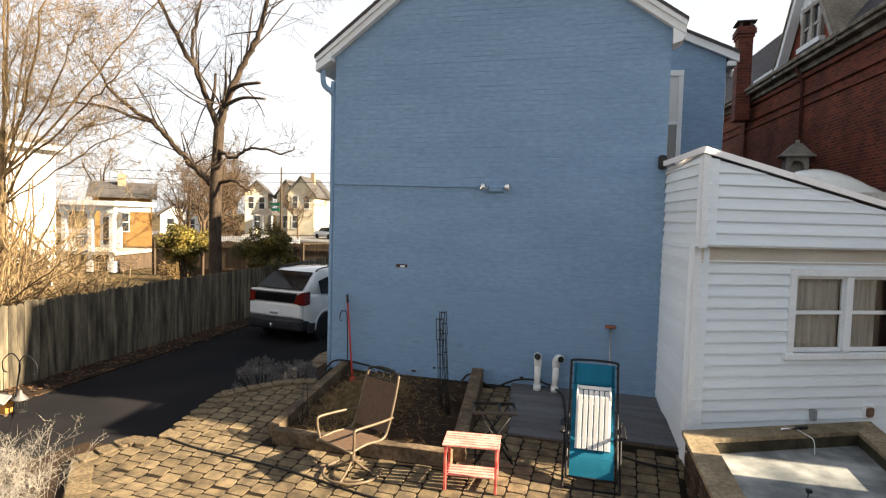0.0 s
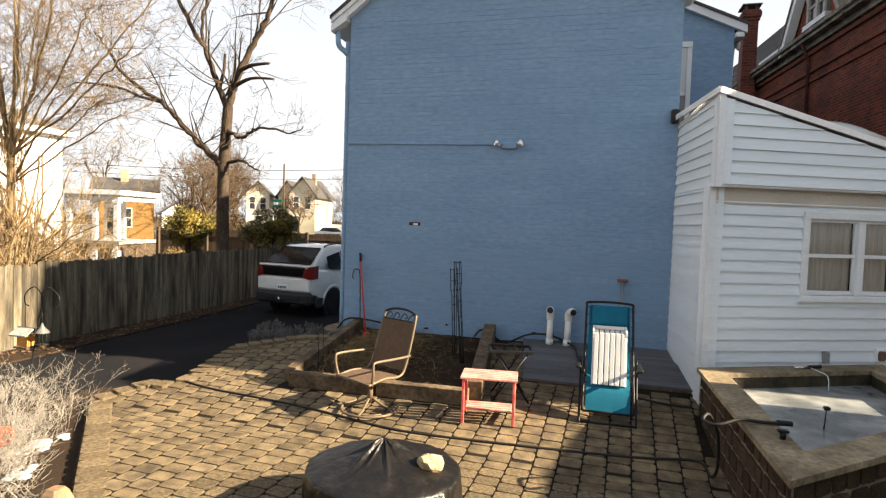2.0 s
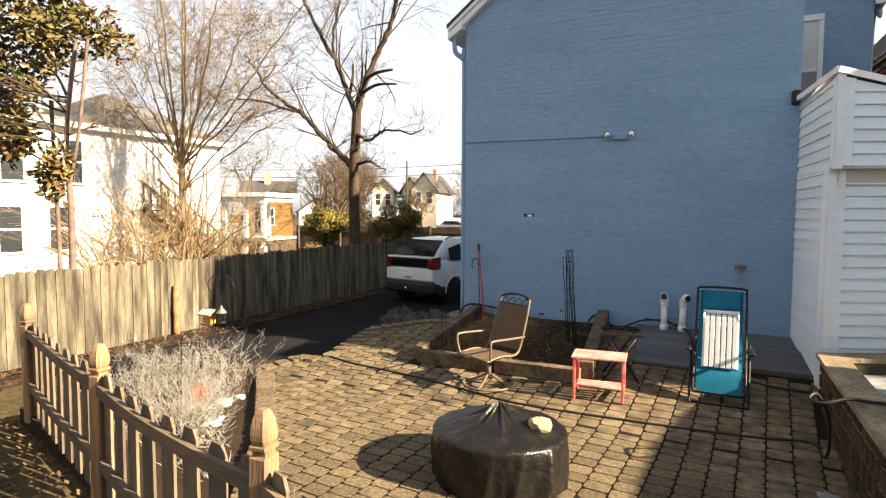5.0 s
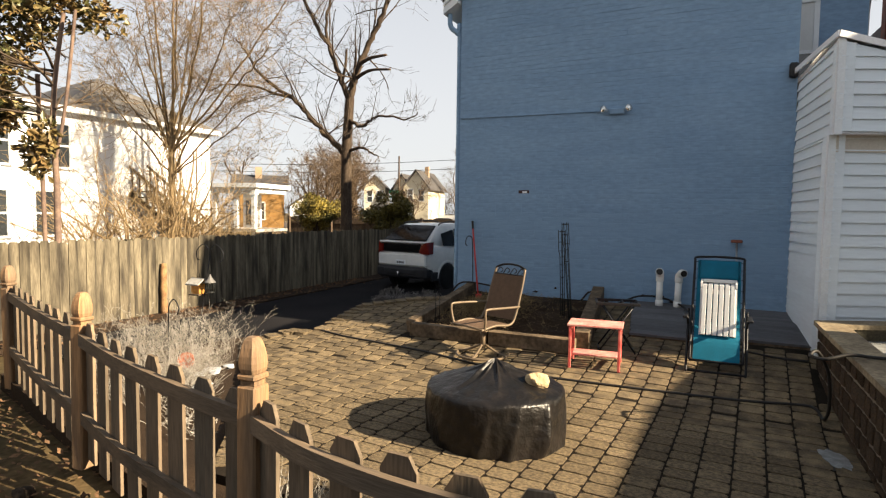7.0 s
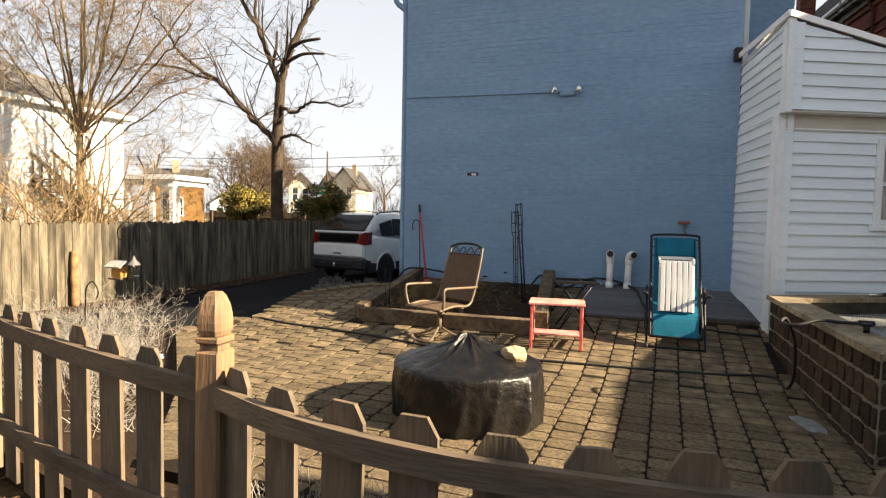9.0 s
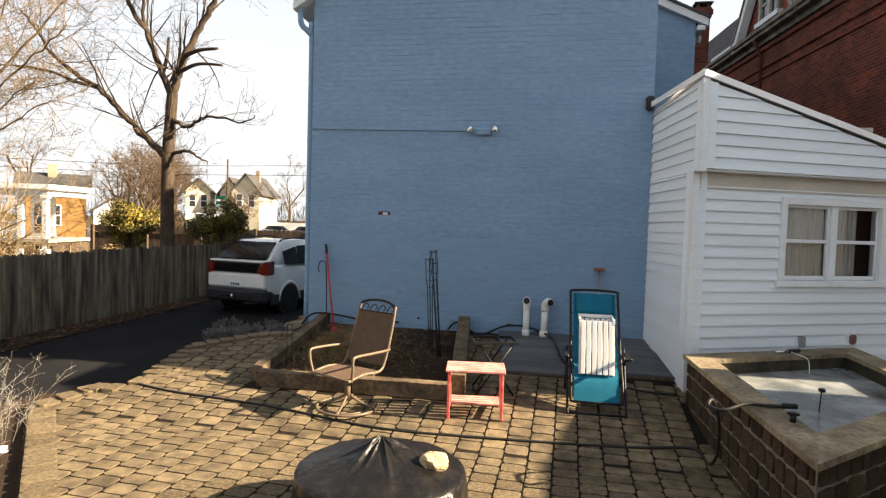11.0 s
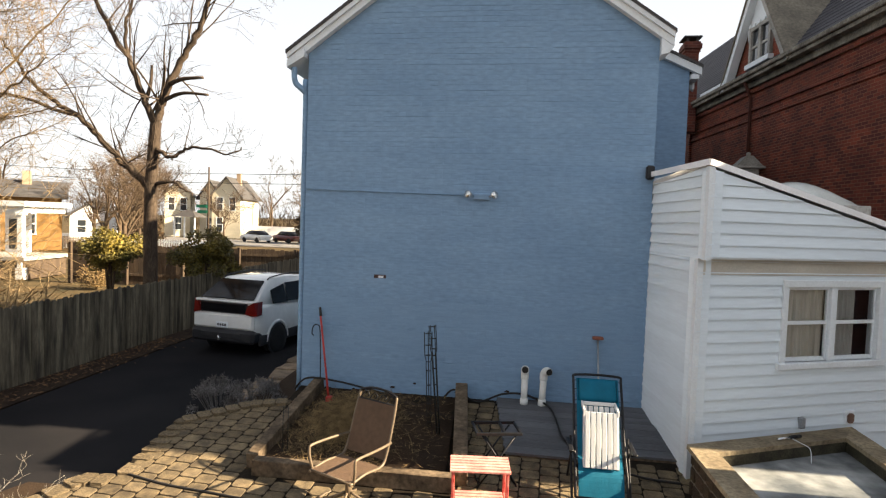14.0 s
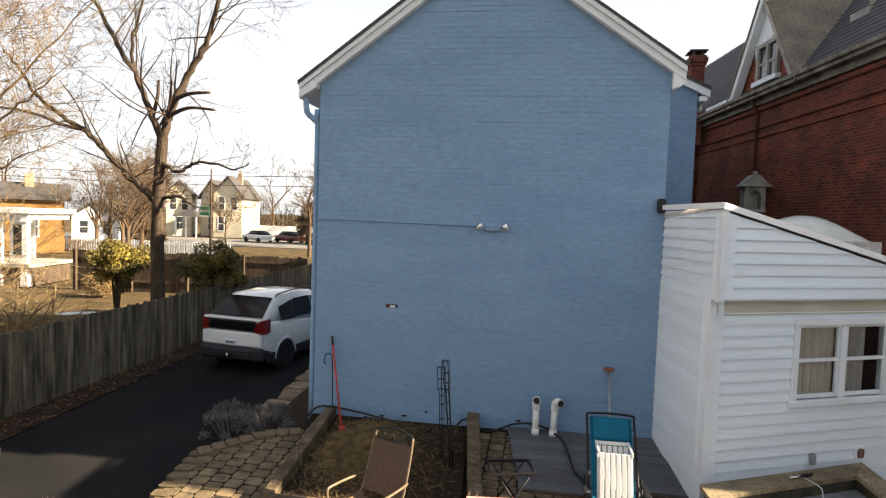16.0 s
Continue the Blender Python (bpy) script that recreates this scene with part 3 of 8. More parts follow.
# skylight dome on the roof
sk = thing("skylight", "domed translucent plastic skylight on a curb", "skylight")
sc = Vector((2.42, 8.25, 0))
scz = 3.16
bm = B()
box(bm, (sc.x - 0.66, sc.y - 0.5, scz - 0.2), (sc.x + 0.66, sc.y + 0.5, scz + 0.05), 0.01)
part("curb", bm, M_OLDTRIM, sk)
bm = B()
rows_ = []
for j in range(9):
    v = -1 + 2 * j / 8
    rows_.append([bm.verts.new((sc.x + 0.62 * u, sc.y + 0.47 * v, scz + 0.05 + 0.30 * (1 - u * u) * (1 - v * v) ** 0.7)) for u in [-1 + 2 * i / 12 for i in range(13)]])
for a, b in zip(rows_, rows_[1:]):
    for k in range(12):
        bm.faces.new((a[k], a[k + 1], b[k + 1], b[k])).smooth = True
part("dome", bm, mat("clouded_acrylic", (0.55, 0.56, 0.52), 0.2, var=0.1, coat=0.4), sk, "clouded plastic dome")
bm = B()
box(bm, (0.60, WALL_Y - 0.1, ROOF0 - 0.02), (0.70, WALL_Y - 0.003, ROOF0 + 0.16), 0.02)
tagged(part("junction_box", bm, mat("black_plastic", (0.02, 0.02, 0.022), 0.5, var=0.2)), "black junction box on the blue wall", "junction box")

# ---------------------------------------------------------------- brick building with slate roof
church = thing("brick_building", "old dark red brick building with slate roof and gabled dormer", "building")
BA, BZ = Vector((4.30, 10.0, 0)), Vector((3.14, 20.9, 0))
bd = (BZ - BA).normalized()
bnm = Vector((-bd.y, bd.x, 0))           # outward, towards the yard
bL = (BZ - BA).length
brot = Matrix((-bnm, bd, Vector((0, 0, 1)))).transposed().to_4x4()   # local x into the wall, y along it
brot.translation = BA


def bpart(name, fill, material, label="", parent=None):
    bm = B()
    fill(bm)
    ob = part(name, bm, material, None, label, brot)
    p = parent or church
    ob.parent = p
    ob.matrix_parent_inverse = p.matrix_world.inverted()
    return ob


BE = 6.12
bpart("wall", lambda b: (box(b, (0, -2.4, -0.2), (0.35, bL + 8, BE)), box(b, (0.351, -2.4, -0.2), (1.2, -2.05, BE))), M_BRICK, "dark red brick wall with corbelled courses")
for z0, z1, d in ((5.30, 5.36, 0.03), (5.50, 5.56, 0.04), (5.88, 5.97, 0.05)):
    bpart("corbel_course", lambda b: box(b, (-d, -2.4, z0), (0.01, bL + 8, z1)), M_BRICK)
bpart("pilaster", lambda b: box(b, (-0.07, 7.3, -0.2), (0.01, 7.62, BE - 0.16)), M_BRICK)
# slots are not cut: dark strips on the wall paint their shade
for y0 in (7.75, 8.1, 8.45):
    bpart("slot_shade", lambda b: box(b, (-0.012, y0, 2.5), (0.01, y0 + 0.14, 4.7)), mat("painted_slot_shade", (0.03, 0.012, 0.01), 0.95, var=0.3), "dark strip painted as the shade of a brickwork slot")
M_GUT = mat("weathered_gutter", (0.26, 0.235, 0.19), 0.8, var=0.55, scale=4, fine=30, bump=0.4, tint=(0.10, 0.085, 0.065))
bpart("cornice", lambda b: (box(b, (-0.10, -2.5, BE - 0.13), (0.02, bL + 8, BE)), box(b, (-0.24, -2.5, BE), (0.1, bL + 8, BE + 0.07))), M_GUT, "weathered grey cornice")
bpart("gutter", lambda b: box(b, (-0.29, -2.5, BE + 0.072), (-0.2, bL + 8, BE + 0.16), 0.015), M_GUT, "lead-lined gutter edge")
bpart("roof", lambda b: prism(b, [(-0.2, -2.5, BE + 0.12), (3.0, -2.5, BE + 3.6), (3.2, -2.5, BE + 3.5), (0.1, -2.5, BE + 0.0)], (0, bL + 10.5, 0)), M_SLATE, "steep dark slate roof")
for k in range(26):        # slate courses
    u = (k + 1) / 27
    bpart("slate_course", lambda b: prism(b, [(-0.2 + 3.2 * u, -2.5, BE + 0.12 + 3.48 * u + 0.002), (-0.2 + 3.2 * (u - 0.036), -2.5, BE + 0.12 + 3.48 * (u - 0.036) + 0.022), (-0.2 + 3.2 * (u - 0.036), -2.5, BE + 0.12 + 3.48 * (u - 0.036) + 0.002)], (0, bL + 10.5, 0)), M_SLATE)
D0, D1, DH = 2.35, 4.95, 2.05           # dormer gable along the wall
dm = (D0 + D1) / 2
bpart("gable", lambda b: prism(b, [(-0.02, D0, BE + 0.1), (-0.02, D1, BE + 0.1), (-0.02, dm, BE + DH)], (0.3, 0, 0)), M_BRICK, "brick dormer gable")
M_DROOF = mat("tan_dormer_roofing", (0.20, 0.175, 0.135), 0.8, var=0.35, scale=2, fine=20, bump=0.3)
for yy in (D0, D1):
    s_ = 1 if yy == D1 else -1
    bpart("barge_board", lambda b: prism(b, [(-0.24, yy + s_ * 0.16, BE + 0.02), (-0.24, dm, BE + DH + 0.16), (-0.24, dm, BE + DH - 0.06), (-0.24, yy - s_ * 0.02, BE + 0.02)], (0.18, 0, 0)), M_OLDTRIM if s_ < 0 else M_TRIM, "weathered painted barge board")
    bpart("dormer_roof", lambda b: prism(b, [(-0.27, yy + s_ * 0.2, BE + 0.02), (-0.27, dm, BE + DH + 0.22), (-0.27, dm, BE + DH + 0.162), (-0.27, yy + s_ * 0.162, BE + 0.0)], (2.6, 0, 0)), M_DROOF)
bpart("ledge", lambda b: box(b, (-0.26, D1 - 0.1, BE + 0.162), (0.0, D1 + 1.3, BE + 0.24), 0.01), M_TRIM, "white painted ledge")
bpart("roof_vent", lambda b: (tube(b, [(0.95, 2.0, BE + 1.2), (0.95, 2.0, BE + 1.75)], 0.06, 8), box(b, (0.7, 1.75, BE + 1.05), (1.0, 2.25, BE + 1.25), 0.02)), M_OLDTRIM, "pale flashing and vent pipe")
WZ0, WZ1, WH = BE + 0.40, BE + 1.10, 0.36
bpart("gable_panel", lambda b: prism(b, [(-0.08, dm - 0.50, WZ1 + 0.09), (-0.08, dm + 0.50, WZ1 + 0.09), (-0.08, dm, BE + DH - 0.04)], (0.1, 0, 0)), M_TRIM, "white painted gable ornament")
for k in range(5):
    y0 = dm - 0.42 + k * 0.21
    bpart("boss", lambda b: box(b, (-0.115, y0 - 0.03, WZ1 + 0.07), (-0.02, y0 + 0.03, WZ1 + 0.15), 0.01), M_TRIM)
for s_ in (-1, 1):
    bpart("bracket", lambda b: prism(b, [(-0.09, dm + s_ * (WH + 0.1), WZ1 - 0.22), (-0.09, dm + s_ * (WH + 0.1), WZ1 + 0.08), (-0.09, dm + s_ * (WH + 0.2), WZ1 + 0.08)], (0.09, 0, 0)), M_TRIM)
dw = bpart("window", lambda b: box(b, (-0.14, dm - WH - 0.14, WZ0 - 0.10), (0, dm + WH + 0.14, WZ0)), M_TRIM, "weathered white twin dormer window")
for u0, u1, z0, z1 in ((-WH - 0.09, -WH, WZ0, WZ1), (WH, WH + 0.09, WZ0, WZ1), (-0.05, 0.05, WZ0, WZ1), (-WH - 0.09, WH + 0.09, WZ1 + 0.002, WZ1 + 0.088)):
    bpart("window_frame", lambda q: box(q, (-0.09, dm + u0, z0), (0, dm + u1, z1)), M_OLDTRIM, parent=dw)
for u0, u1 in ((-WH, -0.05), (0.05, WH)):
    bpart("sash_bar", lambda q: box(q, (-0.06, dm + u0, (WZ0 + WZ1) / 2 - 0.025), (0, dm + u1, (WZ0 + WZ1) / 2 + 0.025)), M_OLDTRIM, parent=dw)
    for z0, z1 in ((WZ0, (WZ0 + WZ1) / 2 - 0.025), ((WZ0 + WZ1) / 2 + 0.025, WZ1)):
        bpart("pane", lambda b: box(b, (-0.04, dm + u0, z0), (-0.03, dm + u1, z1)), M_GLASS, parent=dw)
bpart("downspout", lambda b: tube(b, [(-0.2, 3.95, BE + 0.0), (-0.12, 3.95, BE - 0.2), (-0.05, 3.95, BE - 0.35), (-0.05, 3.95, 1.0)], 0.035, 8), mat("rusty_downspout", (0.10, 0.032, 0.02), 0.7, var=0.4, scale=3), "rust red downspout")
chim = thing("chimney", "tall red brick chimney with corbelled cap", "chimney")
CX0, CX1, CY0, CY1, CT = 3.10, 3.44, 16.7, 17.15, 7.85
bm = B()
box(bm, (CX0, CY0, 5.5), (CX1, CY1, CT - 0.25))
for g_, z0, z1 in ((0.03, CT - 0.25, CT - 0.17), (0.06, CT - 0.17, CT - 0.04), (0.03, CT - 0.04, CT + 0.02)):
    box(bm, (CX0 - g_, CY0 - g_, z0), (CX1 + g_, CY1 + g_, z1))
part("shaft", bm, M_BRICKX, chim)
bm = B()
box(bm, (CX0 - 0.06, CY0 - 0.06, CT + 0.13), (CX1 + 0.06, CY1 + 0.06, CT + 0.16))
for x, y in ((CX0 + 0.05, CY0 + 0.05), (CX1 - 0.05, CY0 + 0.05), (CX0 + 0.05, CY1 - 0.05), (CX1 - 0.05, CY1 - 0.05)):
    box(bm, (x - 0.03, y - 0.03, CT), (x + 0.03, y + 0.03, CT + 0.13))
part("cap", bm, M_ROOF, chim, "flat metal chimney cap")
# unseen block, added to keep the sun off the addition front and deck
ext = thing("unseen_shade_block", "unseen brick block added to shade the addition front and deck", "building")
bm = B()
box(bm, (6.2, 6.45, -0.2), (9.0, 9.97, 6.0))
part("wall", bm, M_BRICKX, ext)
bm = B()
box(bm, (6.1, 6.41, 6.0), (9.1, 9.98, 6.12))
part("roof", bm, M_ROOF, ext)
# plain unseen wall added behind the camera; it cuts low sky light
bm = B()
box(bm, (-16, -6.5, -0.3), (13, -6.2, 2.1))
box(bm, (-16.05, -6.56, 2.1), (13.05, -6.14, 2.18))
tagged(part("unseen_wall_south", bm, mat("grey_render", (0.3, 0.3, 0.29), 0.8, var=0.2, scale=1)), "unseen plain grey wall added behind to cut low sky light", "wall", kind="structure")
# unseen tall close-boarded fence beyond the pond, added to shade the right pavers
sfn = thing("unseen_shade_fence", "unseen tall board fence added to shade the right pavers and pond", "fence")
SFH = 2.64
for k in range(5, 7):
    y0 = -6.0 + k * 1.70
    bm = B()
    box(bm, (4.60, y0, -0.25), (4.63, y0 + 1.67, SFH))
    box(bm, (4.632, y0 + 0.02, 0.3), (4.67, y0 + 1.65, 0.4))
    box(bm, (4.632, y0 + 0.02, 1.5), (4.67, y0 + 1.65, 1.6))
    part("panel", bm, M_TIMBER, sfn)
    bm = B()
    box(bm, (4.58, y0 + 1.672, -0.3), (4.68, y0 + 1.698, SFH + 0.05))
    part("post", bm, M_TIMBER, sfn)
# unseen shed, added only to throw shade over the near picket fence
shed = thing("unseen_shade_shed", "unseen plain grey shed added to shade the picket fence", "shed")
bm = B()
box(bm, (4.60, -6.05, -0.25), (7.0, 2.498, 3.42))
part("wall", bm, M_DECK, shed)
bm = B()
box(bm, (4.56, -6.08, 3.422), (7.1, 2.53, 3.49))
part("roof", bm, M_ROOF, shed)
# stone niche standing behind the addition
niche = thing("stone_niche", "small grey stone niche with gabled hood", "niche")
M_LIME = mat("grey_limestone", (0.36, 0.34, 0.30), 0.9, var=0.3, scale=5, fine=40, bump=0.4)
nx, ny, nz = 3.62, 13.2, 3.72          # foot of the arched box
bm = B()
box(bm, (nx - 0.2, ny + 0.02, -0.2), (nx + 0.06, ny + 0.24, nz - 0.06), 0.015)
box(bm, (nx - 0.23, ny - 0.02, nz - 0.06), (nx + 0.23, ny + 0.26, nz), 0.015)
part("pillar", bm, M_LIME, niche)
bm = B()
arch = [(0.12, 0.0), (0.12, 0.27)] + [(0.12 * math.cos(a), 0.27 + 0.12 * math.sin(a)) for a in [math.pi * k / 10 for k in range(1, 10)]] + [(-0.12, 0.27), (-0.12, 0.0)]
outer = [(0.21, 0.0), (0.21, 0.27)] + [(0.21 if u > 0.12 else -0.21 if u < -0.12 else u * 1.75, 0.46) for u, _ in arch[2:-2]] + [(-0.21, 0.27), (-0.21, 0.0)]
for (p0, q0), (p1, q1) in zip(zip(arch, outer), zip(arch[1:], outer[1:])):
    prism(bm, [(nx + p0[0], ny, nz + p0[1]), (nx + q0[0], ny, nz + q0[1]), (nx + q1[0], ny, nz + q1[1]), (nx + p1[0], ny, nz + p1[1])], (0, 0.18, 0))
box(bm, (nx - 0.209, ny + 0.181, nz), (nx + 0.209, ny + 0.24, nz + 0.46), 0.01)
part("arched_box", bm, M_LIME, niche, "arched stone recess")
bm = B()
box(bm, (nx - 0.31, ny - 0.08, nz + 0.46), (nx + 0.31, ny + 0.30, nz + 0.51), 0.015)
prism(bm, [(nx - 0.27, ny - 0.06, nz + 0.51), (nx + 0.27, ny - 0.06, nz + 0.51), (nx + 0.06, ny - 0.06, nz + 0.72), (nx - 0.06, ny - 0.06, nz + 0.72)], (0, 0.34, 0))
box(bm, (nx - 0.035, ny + 0.02, nz + 0.72), (nx + 0.035, ny + 0.1, nz + 0.80), 0.012)
part("hood", bm, M_LIME, niche, "carved gabled stone hood")

# ---------------------------------------------------------------- board fence along the driveway
fence = thing("board_fence", "weathered dog-eared cedar board fence along the driveway", "fence")
BW, BH = 0.135, 1.42


M_REARF = mat("dark_fence_board", (0.075, 0.052, 0.034), 0.9, var=0.4, scale=2.5, fine=20, bump=0.5, tint=(0.045, 0.032, 0.022), piece=0.2, stretch=(3, 3, 0.4))


def board_mesh(w, h, th=0.018, ma=M_FENCE):
    bm = B()
    prism(bm, [(-w / 2, 0, 0), (w / 2, 0, 0), (w / 2, 0, h - 0.035), (w / 2 - 0.03, 0, h), (-w / 2 + 0.03, 0, h), (-w / 2, 0, h - 0.035)], (0, th, 0))
    me = bpy.data.meshes.new("board")
    bm.normal_update()
    bm.to_mesh(me)
    bm.free()
    me.materials.append(ma)
    return me


def fx(y):
    return -9.2 - 0.045 * (y - 8)


bmeshes = [board_mesh(BW, BH + d) for d in (-0.02, 0.0, 0.015)]
y = -4.0
k = 0
while y < 23.5:
    ob = new("board", RND.choice(bmeshes))
    ob.parent = fence
    ob.matrix_world = pose(fx(y) + RND.uniform(-0.006, 0.006), y, LOW - 0.02 + RND.uniform(-0.012, 0.012), 0, 0, 92.6 + RND.uniform(-1.2, 1.2))
    y += BW + RND.uniform(0.002, 0.009)
for z in (0.12, 0.62, 1.05):
    bm = B()
    beam(bm, (fx(-4) - 0.045, -4, z), (fx(23.5) - 0.045, 23.5, z), 0.04, 0.09)
    part("rail", bm, M_FENCE, fence)
for k in range(12):
    y = -3.6 + k * 2.4
    bm = B()
    box(bm, (fx(y) - 0.16, y - 0.045, LOW - 0.1), (fx(y) - 0.07, y + 0.045, 1.2), 0.005)
    part("post", bm, M_FENCE, fence)
rear = thing("rear_fence", "dark weathered board fence with posts across the yard", "fence")
rmeshes = [board_mesh(0.19, 1.66 + d, ma=M_REARF) for d in (-0.03, 0, 0.02)]
RFA, RFB = Vector((-19.8, 22.0, 0)), Vector((-10.1, 23.35, 0))
rfd = (RFB - RFA).normalized()
s_ = 0.0
while s_ < (RFB - RFA).length:
    p = RFA + rfd * s_
    ob = new("board", RND.choice(rmeshes))
    ob.parent = rear
    ob.matrix_world = pose(p.x, p.y, LOW - 0.03, 0, 0, RND.uniform(-1.5, 1.5) + 8)
    s_ += 0.198
for k in range(5):
    p = RFA + rfd * (0.1 + k * 2.35)
    bm = B()
    box(bm, (p.x - 0.06, p.y - 0.16, LOW - 0.05), (p.x + 0.06, p.y - 0.04, 1.5), 0.01)
    part("post", bm, M_REARF, rear)
for z in (0.2, 1.2):
    bm = B()
    beam(bm, RFA + Vector((0, -0.04, z)), RFB + Vector((0, -0.04, z)), 0.04, 0.09)
    part("rail", bm, M_REARF, rear)

# ---------------------------------------------------------------- white house over the fence, porch, far houses
M_STUCCO = mat("white_painted_wall", (0.82, 0.83, 0.84), 0.7, var=0.08, scale=1, fine=8, bump=0.1)
M_CREAM = mat("cream_wall", (0.62, 0.56, 0.42), 0.75, var=0.12, scale=0.6, fine=6, bump=0.1)
M_OCHRE = mat("ochre_wall", (0.24, 0.13, 0.04), 0.75, var=0.15, scale=0.6, fine=6, bump=0.1)


def framed_window(parent, m, w, h, mullion=True):
    """A window with sill, frame and panes, in the plane y = 0 of m, facing -y."""
    bm = B()
    f = 0.07
    for a, b in (((-w / 2 - f, -0.05, -f), (-w / 2, 0.03, h + f)), ((w / 2, -0.05, -f), (w / 2 + f, 0.03, h + f)), ((-w / 2, -0.05, h), (w / 2, 0.03, h + f)), ((-w / 2 - f - 0.04, -0.09, -f), (w / 2 + f + 0.04, 0.03, 0)), ((-w / 2, -0.035, h / 2 - 0.03), (w / 2, 0.02, h / 2 + 0.03))):
        box(bm, a, b)
    wn_ = part("window", bm, M_TRIM, None, "", m)
    wn_.parent = parent
    wn_.matrix_parent_inverse = parent.matrix_world.inverted()
    for z0, z1 in ((0, h / 2 - 0.03), (h / 2 + 0.03, h)):
        bm = B()
        box(bm, (-w / 2, -0.02, z0), (w / 2, -0.004, z1))
        p_ = part("pane", bm, M_GLASS, None, "", m)
        p_.parent = wn_
        p_.matrix_parent_inverse = wn_.matrix_world.inverted()
    return wn_


def hip_roof(bm, x0, x1, y0, y1, z, h, ov=0.35):
    x0, x1, y0, y1 = x0 - ov, x1 + ov, y0 - ov, y1 + ov
    r = min(x1 - x0, y1 - y0) / 2
    a = [bm.verts.new(p) for p in ((x0, y0, z), (x1, y0, z), (x1, y1, z), (x0, y1, z))]
    if x1 - x0 >= y1 - y0:
        t = [bm.verts.new((x0 + r, (y0 + y1) / 2, z + h)), bm.verts.new((x1 - r, (y0 + y1) / 2, z + h))]
        bm.faces.new((a[0], a[1], t[1], t[0]))
        bm.faces.new((a[2], a[3], t[0], t[1]))
        bm.faces.new((a[1], a[2], t[1]))
        bm.faces.new((a[3], a[0], t[0]))
    else:
        t = [bm.verts.new(((x0 + x1) / 2, y0 + r, z + h)), bm.verts.new(((x0 + x1) / 2, y1 - r, z + h))]
        bm.faces.new((a[0], a[1], t[0]))
        bm.faces.new((a[1], a[2], t[1], t[0]))
        bm.faces.new((a[2], a[3], t[1]))
        bm.faces.new((a[3], a[0], t[0], t[1]))
    bm.faces.new(a[::-1])


def gable_house(name, label, m, w, d, h, rise, wall, windows, chimney=False):
    """A house with a gable towards local -y: width w, depth d, eaves h."""
    hs = thing(name, label, "house", m)
    def put(n_, bm, ma, lb=""):
        ob = part(n_, bm, ma, None, lb, m)
        ob.parent = hs
        ob.matrix_parent_inverse = m.inverted()
        return ob
    bm = B()
    prism(bm, [(-w / 2, 0, 0), (w / 2, 0, 0), (w / 2, 0, h), (0, 0, h + rise), (-w / 2, 0, h)], (0, d, 0))
    put("wall", bm, wall)
    bm = B()
    for s_ in (-1, 1):
        prism(bm, [(s_ * (w / 2 + 0.4), -0.4, h - 0.4 * rise / (w / 2) + 0.05), (0, -0.4, h + rise + 0.05), (0, -0.4, h + rise + 0.25), (s_ * (w / 2 + 0.4), -0.4, h - 0.4 * rise / (w / 2) + 0.25)], (0, d + 0.8, 0))
    rf = put("roof", bm, M_ROOF)
    if chimney:
        bm = B()
        box(bm, (0.2, d * 0.4, h + rise * 0.4), (0.75, d * 0.4 + 0.55, h + rise + 0.9))
        ch = part("chimney", bm, M_FAWN, None, "", m)
        ch.parent = rf
        ch.matrix_parent_inverse = rf.matrix_world.inverted()
    for (u, z, ww, hh, face) in windows:
        mm = m @ (pose(u, 0, z) if face == 0 else pose(w / 2, u, z, 0, 0, 90) if face == 1 else pose(-w / 2, u, z, 0, 0, -90))
        framed_window(hs, mm, ww, hh)
    return hs


# the big white neighbour: corner near (-16, 14), its long side runs away to the left
wh = thing("white_house", "two-storey white painted house with hipped grey roof", "house", pose(-19.2, 16.6, LOW, 0, 0, 90))
whm = wh.matrix_world.copy()


def wput(n_, bm, ma, lb="", smooth=False):
    ob = part(n_, bm, ma, None, lb, whm, smooth)
    ob.parent = wh
    ob.matrix_parent_inverse = whm.inverted()
    return ob


bm = B()
box(bm, (-12, 0, 0), (0, 7, 5.0))
wput("wall", bm, M_STUCCO)
bm = B()
hip_roof(bm, -5.7, 0, 0, 6.2, 5.12, 1.75, 0.3)
box(bm, (-12.2, -0.2, 5.122), (-6.05, 7.2, 5.25))
wput("roof", bm, mat("grey_shingle", (0.16, 0.15, 0.14), 0.85, var=0.3, scale=2, fine=20), "grey shingle hipped roof")
bm = B()
box(bm, (-12.3, -0.32, 4.95), (0.3, 7.3, 5.12))
wput("cornice", bm, M_TRIM)
bm = B()
box(bm, (-1.9, 4.2, 5.6), (-1.3, 4.8, 7.0))
wput("chimney", bm, M_CREAM)
for u, z in ((-5.95, 3.2), (-6.4, 1.05), (-7.7, 3.2), (-7.8, 1.05), (-10.4, 3.2), (-10.4, 1.05)):
    framed_window(wh, whm @ pose(u, 0, z), 0.6, 1.35)
for v in (2.0, 4.8):
    framed_window(wh, whm @ pose(0, v, 3.2, 0, 0, 90), 0.75, 1.35)
